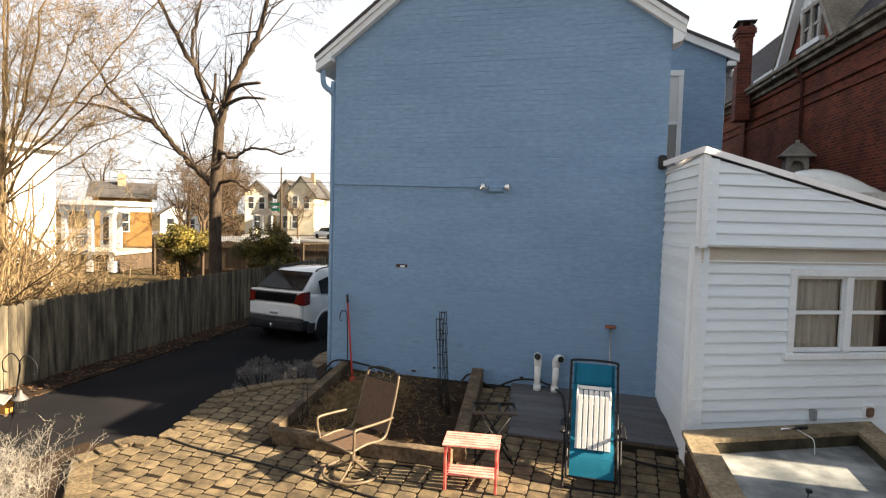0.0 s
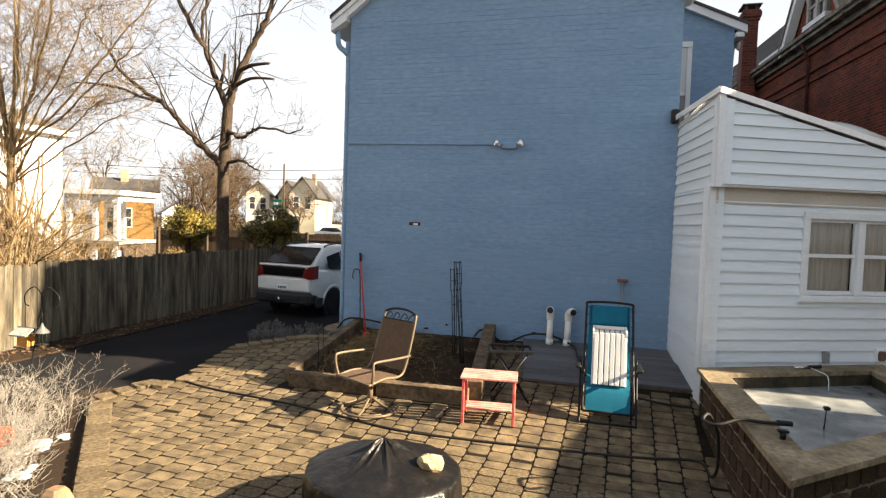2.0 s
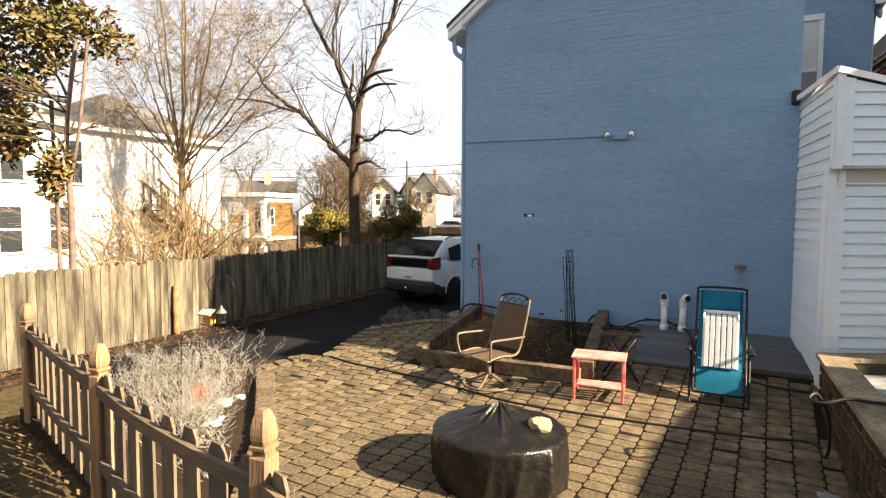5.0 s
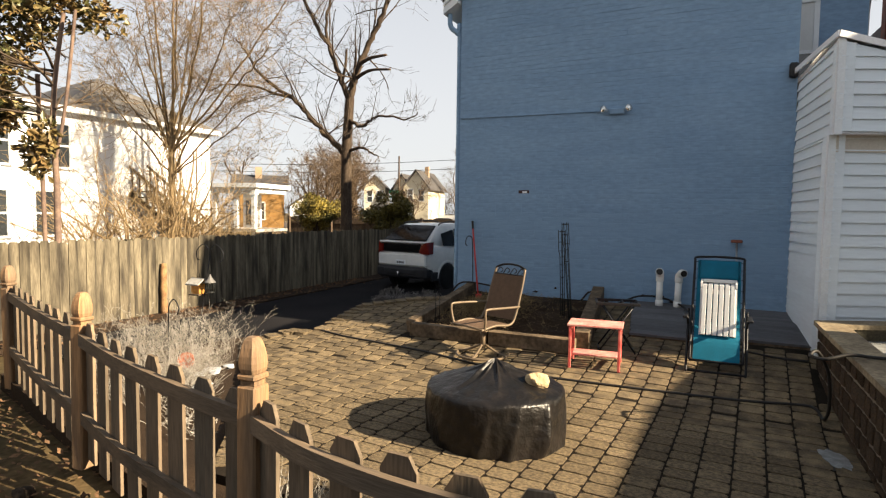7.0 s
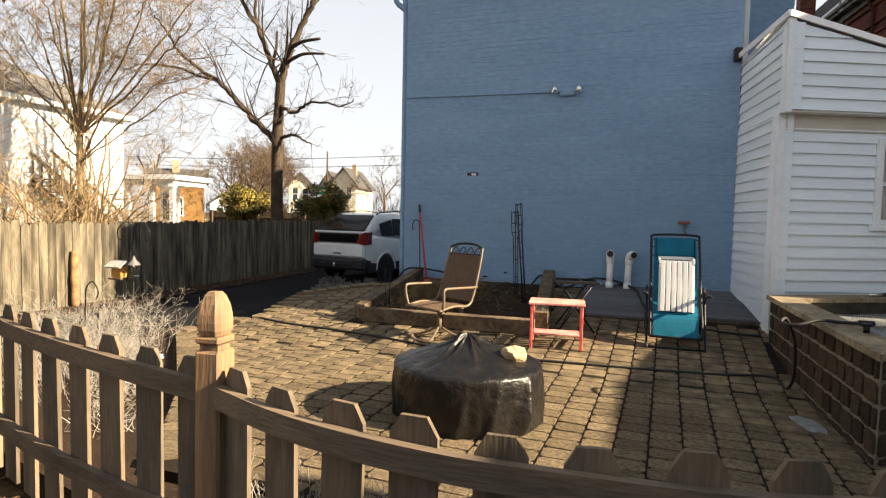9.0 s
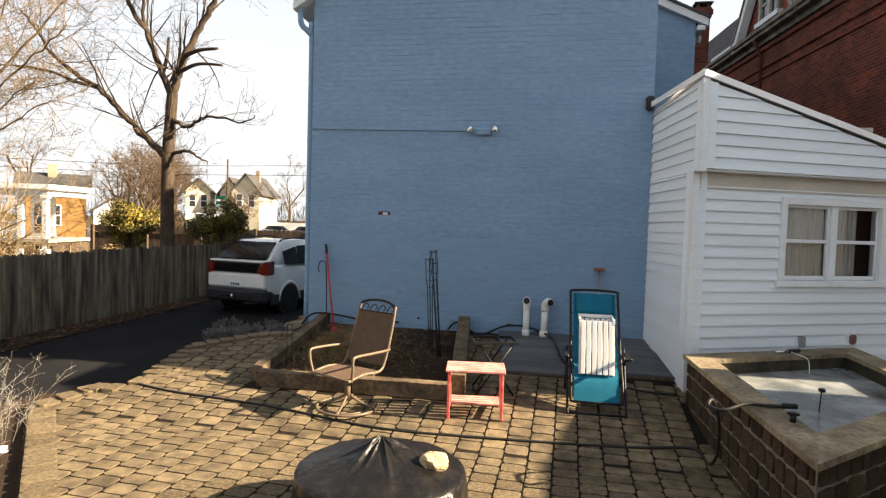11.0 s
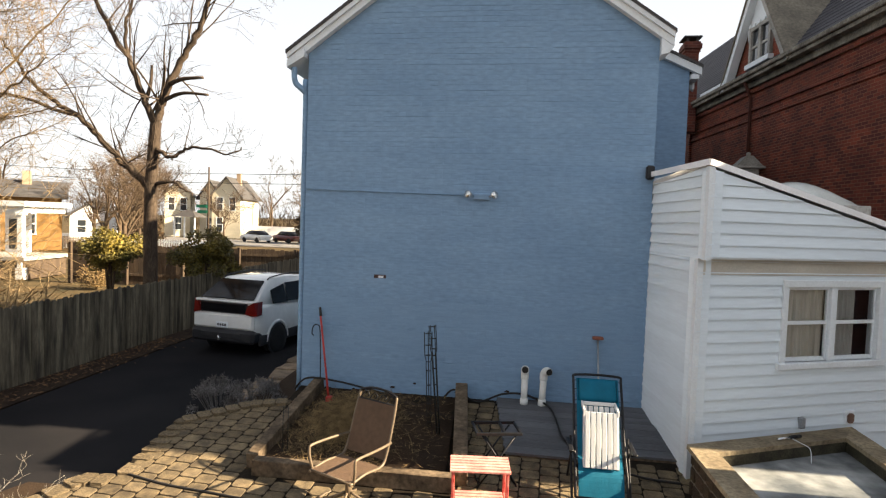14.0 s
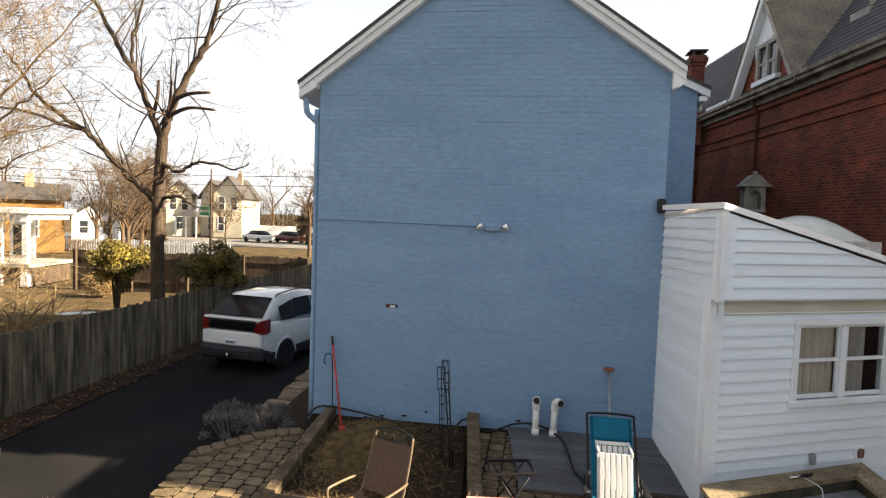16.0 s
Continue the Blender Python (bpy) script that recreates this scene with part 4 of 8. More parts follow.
# outside stair on the end wall
for k in range(12):
    bm = B()
    box(bm, (-3.6 + k * 0.27, -1.0, 2.5 - k * 0.2), (-3.32 + k * 0.27, -0.1, 2.54 - k * 0.2))
    wput("stair_tread", bm, M_TIMBER)
for yy in (-1.02, -0.08):
    bm = B()
    beam(bm, (-3.6, yy, 2.45), (-0.3, yy, 0.0), 0.04, 0.22)
    wput("stringer", bm, M_TIMBER)
    bm = B()
    beam(bm, (-3.6, yy, 3.4), (-0.3, yy, 0.95), 0.05, 0.07)
    wput("handrail", bm, M_TIMBER)
    for k in range(12):
        xx = -3.5 + k * 0.28
        bm = B()
        box(bm, (xx - 0.02, yy - 0.02, 2.4 - (xx + 3.6) * 0.742), (xx + 0.02, yy + 0.02, 3.36 - (xx + 3.6) * 0.742))
        wput("baluster", bm, M_TIMBER)

porch = thing("porch", "white porch with flat roof and square posts", "porch", pose(-22.1, 21.6, LOW, 0, 0, 10))
pm = porch.matrix_world.copy()


def pput(n_, bm, ma, lb=""):
    ob = part(n_, bm, ma, None, lb, pm)
    ob.parent = porch
    ob.matrix_parent_inverse = pm.inverted()


bm = B()
box(bm, (-2.5, -0.2, 3.08), (0.6, 3, 3.3))
box(bm, (-2.3, 0.0, 2.82), (0.4, 2.8, 3.08))
pput("roof", bm, M_TRIM)
for x in (-2.1, -0.8, 0.25):
    bm = B()
    box(bm, (x - 0.11, 0, 0), (x + 0.11, 0.22, 2.818), 0.01)
    box(bm, (x - 0.16, -0.04, 0), (x + 0.16, 0.26, 0.5), 0.01)
    box(bm, (x - 0.16, -0.04, 2.7), (x + 0.16, 0.26, 2.817), 0.01)
    pput("post", bm, M_TRIM)
bm = B()
box(bm, (-2.4, -0.1, 0.80), (0.5, 3, 0.95))
pput("floor", bm, M_OLDTRIM)
# dark block under the floor, its colour stands in for under-porch shade
bm = B()
box(bm, (-2.3, 0.02, 0), (0.4, 2.9, 0.798))
pput("base", bm, M_REARF, "dark block standing in for the shade under the porch")
bm = B()
box(bm, (-2.3, 2.75, 0.952), (-1.2, 2.9, 2.815))
pput("back_wall", bm, M_STUCCO)
bm = B()
box(bm, (-2.1, 2.70, 1.1), (-1.4, 2.747, 2.5))
pput("dark_door", bm, M_GLASS)
for k in range(14):
    bm = B()
    box(bm, (-2.0 + k * 0.09, 0.08, 0.96), (-1.97 + k * 0.09, 0.11, 1.6))
    pput("baluster", bm, M_TRIM)
bm = B()
box(bm, (-2.1, 0.05, 1.6), (-0.8, 0.15, 1.68))
pput("handrail", bm, M_TRIM)

M_FAWN = mat("tan_chimney", (0.34, 0.25, 0.17), 0.85, var=0.2, scale=1)
gable_house("cream_house", "sunlit cream house with steep front gable and dark roof", pose(-39.3, 69.8, LOW, 0, 0, 12), 3.6, 9, 5.5, 2.2, M_CREAM, [(-0.8, 0.9, 0.7, 1.7, 0), (0.8, 3.6, 0.7, 1.6, 0), (-0.8, 3.6, 0.7, 1.6, 0)], True)
gable_house("cream_house_wing", "cream side wing with smaller gable", pose(-42.5, 71.4, LOW, 0, 0, 12), 2.6, 8, 5.4, 1.9, M_CREAM, [(0.0, 0.9, 0.7, 1.6, 0), (0.0, 3.6, 0.7, 1.5, 0)], False)
gable_house("cream_house_bay", "cream projecting bay with hipped grey roof", pose(-45.7, 69.2, LOW, 0, 0, 28), 3.0, 9, 5.5, 1.5, M_CREAM, [(-0.7, 3.4, 0.7, 1.6, 0), (0.7, 3.4, 0.7, 1.6, 0), (0, 0.9, 0.9, 1.6, 0)], False)
hood = thing("porch_hood", "small brown hipped porch roof on the cream house", "porch")
bm = B()
hip_roof(bm, -44.7, -41.6, 66.6, 69.0, 2.4, 0.9, 0.2)
part("roof", bm, M_ROOF, hood)
for x in (-44.5, -43.15, -41.8):
    bm = B()
    box(bm, (x - 0.08, 66.7, LOW - 0.06), (x + 0.08, 66.86, 2.4), 0.01)
    part("post", bm, M_TRIM, hood)
gable_house("ochre_house", "ochre house behind the porch", pose(-38.8, 36.8, LOW, 0, 0, -48), 4, 4, 3.9, 0.9, M_OCHRE, [(2.0, 1.2, 0.8, 1.4, 1)], True)
gable_house("grey_house", "small grey house with dark roof", pose(-43.5, 52, LOW, 0, 0, 35), 4.0, 7, 2.4, 1.4, M_STUCCO, [(-1, 0.8, 0.7, 1.2, 0), (1, 0.8, 0.7, 1.2, 0)], False)
gable_house("brown_house", "brown house across the street", pose(-27, 92, LOW, 0, 0, 10), 11, 9, 5.2, 2.6, mat("brown_wall", (0.13, 0.075, 0.05), 0.8, var=0.2, scale=1, fine=6), [(-3, 1, 0.9, 1.5, 0), (0, 1, 0.9, 1.5, 0), (3, 1, 0.9, 1.5, 0)], True)
gable_house("pale_house", "pale house at the end of the street", pose(-17, 88, LOW, 0, 0, 5), 8, 9, 3.6, 2.0, M_STUCCO, [(-2, 1, 0.9, 1.5, 0), (2, 1, 0.9, 1.5, 0)], False)

# ---------------------------------------------------------------- things on and round the patio
M_BLACK = mat("black_painted_steel", (0.018, 0.018, 0.02), 0.45, metal=0.3, var=0.3, scale=10)
M_BRONZE = mat("tan_painted_frame", (0.165, 0.125, 0.085), 0.45, metal=0.2, var=0.25, scale=8)
M_SLING = mat("brown_mesh_sling", (0.115, 0.072, 0.045), 0.8, var=0.2, scale=20, fine=260, bump=0.4)
M_TEAL = mat("teal_mesh_fabric", (0.0, 0.115, 0.19), 0.7, var=0.15, scale=10, fine=220, bump=0.3)
M_PINK = mat("faded_red_paint", (0.62, 0.20, 0.17), 0.6, var=0.3, scale=6, fine=40, bump=0.25, tint=(0.70, 0.36, 0.30))
M_REDLEG = mat("bright_red_paint", (0.50, 0.055, 0.05), 0.55, var=0.25, scale=8, fine=40, bump=0.2, tint=(0.60, 0.16, 0.13))
M_PLASTIC = mat("white_plastic", (0.62, 0.63, 0.62), 0.4, var=0.06, scale=6)
M_PVC = mat("white_pvc", (0.72, 0.72, 0.68), 0.35, var=0.08, scale=6)
M_RUBBER = mat("dark_rubber_hose", (0.022, 0.02, 0.018), 0.5, var=0.3, scale=8)
M_COVER = mat("black_vinyl_cover", (0.006, 0.0056, 0.0053), 0.37, var=0.4, scale=6, fine=13, bump=0.75, tint=(0.011, 0.009, 0.008), bump_dist=0.022, spec=0.3)
M_REDTOOL = mat("red_handle", (0.42, 0.045, 0.035), 0.5, var=0.2)
M_WIRE = mat("dark_wire", (0.03, 0.032, 0.03), 0.6, metal=0.5, var=0.3)
M_STRAW = mat("straw", (0.27, 0.185, 0.085), 0.9, var=0.5, scale=9, tint=(0.12, 0.08, 0.038), spec=0.1)
M_SNOW = mat("old_snow", (0.46, 0.49, 0.53), 0.7, var=0.2, scale=5, fine=40, bump=0.4)
M_ROCK = mat("pale_rock", (0.48, 0.36, 0.20), 0.9, var=0.35, scale=12, fine=60, bump=0.8, tint=(0.34, 0.25, 0.15))

# raised bed
bed = thing("raised_bed", "raised planting bed framed with weathered timbers", "raised bed")
BF = [(-3.60, 5.98), (-1.50, 6.02), (-1.72, 7.70), (-3.62, 7.75)]
TH = 0.17


def timber(bm, p, q, h=TH, w=0.13):
    a, b = Vector((p[0], p[1], gz(p[1]) + h / 2)), Vector((q[0], q[1], gz(q[1]) + h / 2))
    beam(bm, a, b, w, h, bevel=0.008)


for p, q in ((BF[0], (-2.55, 6.0)), ((-2.53, 6.0), BF[1]), ((BF[1][0] + 0.06, BF[1][1] + 0.07), (-1.66, 8.05)), ((BF[0][0] - 0.06, BF[0][1] + 0.07), (-3.66, 8.05))):
    bm = B()
    if p[0] > -1.5 and q[1] > 8:
        timber(bm, p, q, 0.24, 0.16)
    else:
        timber(bm, p, q)
    part("timber", bm, M_TIMBER, bed)
bm = B()
n = 26
rows_ = []
for j in range(n):
    v = j / (n - 1)
    y = 6.05 + 2.02 * v
    rows_.append([])
    for i in range(n):
        u = i / (n - 1)
        x = -3.58 + (1.98 - 0.12 * v) * u
        z = gz(y) + 0.05 + 0.10 * math.sin(math.pi * u) * math.sin(math.pi * min(1, v * 1.1)) + 0.05 * noise.noise(Vector((x * 4, y * 4, 0))) - 0.04 * v
        rows_[-1].append(bm.verts.new((x, y, z)))
for a, b in zip(rows_, rows_[1:]):
    for k in range(n - 1):
        bm.faces.new((a[k], a[k + 1], b[k + 1], b[k])).smooth = True
part("soil", bm, M_SOIL, bed, "dark soil with leaf litter")
bm = B()
for k in range(7000):
    u, v = RND.random(), RND.random()
    if RND.random() < 0.9:
        u, v = RND.gauss(0.33, 0.14), RND.gauss(0.52, 0.18)
    if not (0.02 < u < 0.98 and 0.02 < v < 0.98):
        continue
    y = 6.05 + 1.9 * v
    x = -3.56 + (1.95 - 0.12 * v) * u
    z = gz(y) + 0.06 + 0.10 * math.sin(math.pi * u) * math.sin(math.pi * v) + RND.uniform(0, 0.03)
    a = RND.uniform(0, 6.28)
    L = RND.uniform(0.05, 0.16)
    d = Vector((math.cos(a), math.sin(a), RND.uniform(-0.15, 0.25))) * L
    p = Vector((x, y, z))
    s = Vector((-math.sin(a), math.cos(a), 0)) * RND.uniform(0.0012, 0.003)
    q = p + d
    bm.faces.new([bm.verts.new(c) for c in (p - s, p + s, q + s, q - s)])
    if k % 2:
        bm.faces.new([bm.verts.new(c) for c in (p - s + Vector((0, 0, 0.004)), p + s + Vector((0, 0, 0.004)), q + Vector((0, 0, 0.03)))])
tagged(part("straw", bm, M_STRAW), "loose dry straw on the bed soil", "straw", kind="stuff")

# grey deck boards by the wall
deck = thing("deck", "low deck of grey boards beside the wall", "deck")
for k in range(9):
    y0 = 6.74 + k * 0.15
    if y0 > 8.0:
        break
    for x0, x1 in ((-1.02 - 0.02 * k, -0.06), (-0.055, 0.86)):
        yy = y0 + (0.16 if x0 > -0.5 else 0.0)
        if yy + 0.143 > 8.11:
            continue
        bm = B()
        beam(bm, (x0, yy + 0.07, gz(yy + 0.07) + 0.045), (x1 if x0 < -0.5 else min(x1, 0.93 - 0.13 * (yy - 6.5)), yy + 0.07, gz(yy + 0.07) + 0.045), 0.146, 0.03, up=(0, -0.15, 1), bevel=0.003)
        part("board", bm, M_DECK, deck)
bm = B()
beam(bm, (-1.0, 6.76, gz(6.76) + 0.0), (-0.06, 6.76, gz(6.76) + 0.0), 0.03, 0.07)
beam(bm, (-0.05, 6.92, gz(6.92) + 0.0), (0.85, 6.92, gz(6.92) + 0.0), 0.03, 0.07)
part("joist", bm, M_TIMBER, deck)


# swivel patio chair
def swivel_chair(m):
    c = thing("patio_chair", "brown sling swivel patio chair with scrolled top rail", "chair", m)
    def put(n_, bm, ma, lb=""):
        ob = part(n_, bm, ma, c, lb)
        return ob
    w, zs = 0.25, 0.40
    bm = B()
    ring = [(0.30 * math.cos(a), 0.30 * math.sin(a), 0.035) for a in [2 * math.pi * k / 28 for k in range(29)]]
    tube(bm, ring, 0.014, 8)
    ring = [(0.20 * math.cos(a), 0.20 * math.sin(a), 0.02) for a in [2 * math.pi * k / 24 for k in range(25)]]
    tube(bm, ring, 0.010, 8)
    for a in (0.4, 1.97, 3.54, 5.11):
        tube(bm, bez([(0.31 * math.cos(a), 0.31 * math.sin(a), 0.03), (0.17 * math.cos(a), 0.17 * math.sin(a), 0.07), (0.03 * math.cos(a), 0.03 * math.sin(a), 0.14)], 4), 0.013, 8)
    put("base", bm, M_BRONZE, "round tan steel swivel base")
    bm = B()
    tube(bm, [(0, 0, 0.1), (0, 0, 0.33)], 0.028, 12)
    box(bm, (-0.11, -0.11, 0.32), (0.11, 0.11, 0.35), 0.01)
    put("pedestal", bm, M_BRONZE)
    bm = B()
    for s in (-1, 1):
        tube(bm, bez([(s * w, -0.27, zs - 0.03), (s * w, -0.05, zs), (s * w, 0.18, zs - 0.01), (s * w, 0.27, zs + 0.10), (s * w * 0.98, 0.37, zs + 0.40), (s * w * 0.93, 0.43, zs + 0.60)], 6), 0.014, 8)
    tube(bm, [(-w, -0.25, zs - 0.02), (w, -0.25, zs - 0.02)], 0.012, 8)
    tube(bm, [(-w, 0.1, zs - 0.03), (w, 0.1, zs - 0.03)], 0.012, 8)
    put("frame", bm, M_BRONZE, "tan tubular frame")
    bm = B()
    prof = bez([(0, -0.25, zs - 0.01), (0, -0.05, zs - 0.005), (0, 0.17, zs - 0.005)], 4)
    sk_ = [[bm.verts.new((xx, p.y, p.z + oz)) for xx, oz in ((-w + 0.01, 0), (w - 0.01, 0), (w - 0.01, -0.008), (-w + 0.01, -0.008))] for p in prof]
    for a, b in zip(sk_, sk_[1:]):
        for k in range(4):
            bm.faces.new((a[k], a[(k + 1) % 4], b[(k + 1) % 4], b[k]))
    bm.faces.new(sk_[0][::-1])
    bm.faces.new(sk_[-1])
    put("seat", bm, M_SLING, "brown woven sling seat")
    bm = B()
    a, b = Vector((0, 0.25, zs + 0.03)), Vector((0, 0.405, zs + 0.52))
    prism(bm, [(-w + 0.01, a.y, a.z), (w - 0.01, a.y, a.z), (w * 0.94, b.y, b.z), (-w * 0.94, b.y, b.z)], (0, -0.008, 0))
    put("backrest", bm, M_SLING, "brown woven sling back")
    bm = B()
    tube(bm, bez([(-w * 0.93, 0.43, zs + 0.60), (-w * 0.5, 0.44, zs + 0.635), (0, 0.445, zs + 0.645), (w * 0.5, 0.44, zs + 0.635), (w * 0.93, 0.43, zs + 0.60)], 6), 0.013, 8)
    tube(bm, [(-w * 0.94, 0.407, zs + 0.525), (w * 0.94, 0.407, zs + 0.525)], 0.010, 8)
    for k in range(4):
        x0 = -w * 0.85 + k * w * 0.45
        tube(bm, bez([(x0, 0.41, zs + 0.53), (x0 + 0.05, 0.425, zs + 0.60), (x0 + 0.10, 0.42, zs + 0.57), (x0 + 0.07, 0.415, zs + 0.545)], 4), 0.006, 6)
    put("top_rail", bm, M_BLACK, "scrolled dark metal top rail")
    for s in (-1, 1):
        bm = B()
        tube(bm, bez([(s * w, -0.22, zs - 0.04), (s * (w + 0.03), -0.235, zs + 0.08), (s * (w + 0.035), -0.24, zs + 0.175), (s * (w + 0.035), -0.20, zs + 0.20), (s * (w + 0.035), 0.0, zs + 0.195), (s * (w + 0.02), 0.2, zs + 0.185), (s * w, 0.33, zs + 0.18)], 6), 0.0135, 8)
        put("armrest", bm, M_BRONZE, "curved tan armrest")
    return c


swivel_chair(pose(-2.47, 5.64, gz(5.64) - 0.012, 0, 0, -24))


# red side table
def slatted_table(m):
    t = thing("side_table", "faded red slatted wooden side table with lower shelf", "table", m)
    W, D, H = 0.50, 0.36, 0.47
    for k in range(6):
        y0 = -D / 2 + k * D / 6
        bm = B()
        box(bm, (-W / 2 - 0.03, y0 + 0.008, H - 0.02), (W / 2 + 0.03, y0 + D / 6 - 0.008, H), 0.003)
        part("slat", bm, M_PINK, t)
        bm = B()
        if k in (0, 5):
            bm.free()
        else:
            box(bm, (-W / 2 + 0.02, y0 + 0.008, 0.13), (W / 2 - 0.02, y0 + D / 6 - 0.008, 0.148), 0.003)
            part("shelf_slat", bm, M_PINK, t)
    for sx_ in (-1, 1):
        for sy_ in (-1, 1):
            bm = B()
            box(bm, (sx_ * W / 2 - 0.014, sy_ * (D / 2 - 0.03) - 0.016, 0), (sx_ * W / 2 + 0.014, sy_ * (D / 2 - 0.03) + 0.016, H - 0.02), 0.004)
            part("leg", bm, M_REDLEG, t, "bright red leg")
        bm = B()
        box(bm, (sx_ * W / 2 - 0.01, -D / 2 + 0.03, H - 0.07), (sx_ * W / 2 + 0.01, D / 2 - 0.03, H - 0.02), 0.003)
        part("apron", bm, M_REDLEG, t)
        bm = B()
        box(bm, (sx_ * W / 2 - 0.01, -D / 2 + 0.03, 0.10), (sx_ * W / 2 + 0.01, D / 2 - 0.03, 0.13), 0.003)
        part("shelf_bearer", bm, M_REDLEG, t)
    return t


slatted_table(pose(-1.22, 5.75, gz(5.75), 1, 0, 7))

# folding bistro stand
bis = thing("folding_table", "small black folding metal table", "table", pose(-1.10, 6.28, gz(6.28), 0, 0, 14))
bm = B()
box(bm, (-0.235, -0.18, 0.535), (0.235, -0.155, 0.565), 0.003)
box(bm, (-0.235, 0.155, 0.535), (0.235, 0.18, 0.565), 0.003)
for x0 in (-0.235, 0.05, 0.21):
    box(bm, (x0, -0.154, 0.538), (x0 + 0.025, 0.154, 0.562), 0.003)
part("top_frame", bm, M_BLACK, bis, "open black metal top frame")
for s in (-1, 1):
    for y0 in (-0.15, 0.15):
        bm = B()
        tube(bm, [(-s * 0.20, y0 * (1 + 0.05 * s), 0.0), (s * 0.17, y0 * (1 + 0.05 * s), 0.53)], 0.010, 8)
        part("leg", bm, M_BLACK, bis)
bm = B()
tube(bm, [(-0.19, -0.15, 0.02), (-0.19, 0.15, 0.02)], 0.008, 6)
part("stretcher", bm, M_BLACK, bis)
bm = B()
tube(bm, [(0.19, -0.15, 0.02), (0.19, 0.15, 0.02)], 0.008, 6)
part("stretcher", bm, M_BLACK, bis)

# zero-gravity lounger
lg = thing("lounge_chair", "teal mesh folding lounge chair with black tube frame", "chair", pose(-0.06, 5.92, gz(5.95), 0, 0, 1))
w = 0.245
prof = bez([(0, 0.02, 0.12), (0, 0.10, 0.30), (0, 0.22, 0.42), (0, 0.38, 0.62), (0, 0.55, 0.90), (0, 0.69, 1.10)], 5)
bm = B()
sk_ = [[bm.verts.new((xx, p.y + oy, p.z)) for xx, oy in ((-w + 0.03, 0), (w - 0.03, 0), (w - 0.03, 0.012), (-w + 0.03, 0.012))] for p in prof]
for a, b in zip(sk_, sk_[1:]):
    for k in range(4):
        bm.faces.new((a[k], a[(k + 1) % 4], b[(k + 1) % 4], b[k]))
bm.faces.new(sk_[0][::-1])
bm.faces.new(sk_[-1])
part("fabric", bm, M_TEAL, lg, "teal mesh fabric")
bm = B()
for s in (-1, 1):
    tube(bm, [p + Vector((s * w, 0, 0)) for p in prof], 0.013, 8)
tube(bm, bez([(-w, 0.69, 1.10), (-w + 0.02, 0.705, 1.13), (0, 0.71, 1.14), (w - 0.02, 0.705, 1.13), (w, 0.69, 1.10)], 4), 0.013, 8)
tube(bm, [(-w, 0.02, 0.12), (w, 0.02, 0.12)], 0.012, 8)
part("frame", bm, M_BLACK, lg, "black steel tube frame")
for s in (-1, 1):
    bm = B()
    tube(bm, bez([(s * (w + 0.02), 0.0, 0.015), (s * (w + 0.03), 0.02, 0.06), (s * (w + 0.035), 0.32, 0.52), (s * (w + 0.035), 0.36, 0.60)], 4), 0.012, 8)
    part("leg", bm, M_BLACK, lg)
    bm = B()
    tube(bm, bez([(s * (w + 0.02), 0.62, 0.015), (s * (w + 0.03), 0.58, 0.08), (s * (w + 0.035), 0.22, 0.50), (s * (w + 0.035), 0.10, 0.53)], 4), 0.012, 8)
    part("leg", bm, M_BLACK, lg)
    bm = B()
    box(bm, (s * (w + 0.055) - 0.024, 0.06, 0.535), (s * (w + 0.055) + 0.024, 0.42, 0.56), 0.008)
    part("armrest", bm, M_BLACK, lg)
    for k in range(0, 24, 2):
        p = prof[2 + k]
        bm = B()
        tube(bm, [p + Vector((s * w, 0, 0)), p + Vector((s * (w - 0.032), 0.002, 0.012))], 0.004, 5)
        part("lace", bm, M_BLACK, lg)
bm = B()
pa, pb = prof[-6], prof[-1]
pn_ = Vector((0, -(pb.z - pa.z), pb.y - pa.y)).normalized()
secs_ = []
for k in range(9):
    f_ = k / 8
    c_ = pa.lerp(pb, f_) + pn_ * (0.006 + 0.032 * math.sin(math.pi * f_) ** 0.6)
    d_ = pa.lerp(pb, f_) + pn_ * 0.003
    secs_.append((c_, d_))
rows_ = []
for c_, d_ in secs_:
    rows_.append([bm.verts.new((-w + 0.045, d_.y, d_.z)), bm.verts.new((-w + 0.07, c_.y, c_.z)), bm.verts.new((w - 0.07, c_.y, c_.z)), bm.verts.new((w - 0.045, d_.y, d_.z))])
for a, b in zip(rows_, rows_[1:]):
    for k in range(3):
        bm.faces.new((a[k], a[k + 1], b[k + 1], b[k])).smooth = True
    bm.faces.new((a[3], a[0], b[0], b[3]))
bm.faces.new(rows_[0][::-1])
bm.faces.new(rows_[-1])
bmesh.ops.recalc_face_normals(bm, faces=bm.faces)
part("headrest", bm, M_TEAL, lg, "flat teal headrest pillow")
for y0 in (0.0, 0.62):
    bm = B()
    tube(bm, [(-w - 0.02, y0, 0.015), (w + 0.02, y0, 0.015)], 0.012, 8)
    part("foot_bar", bm, M_BLACK, lg)

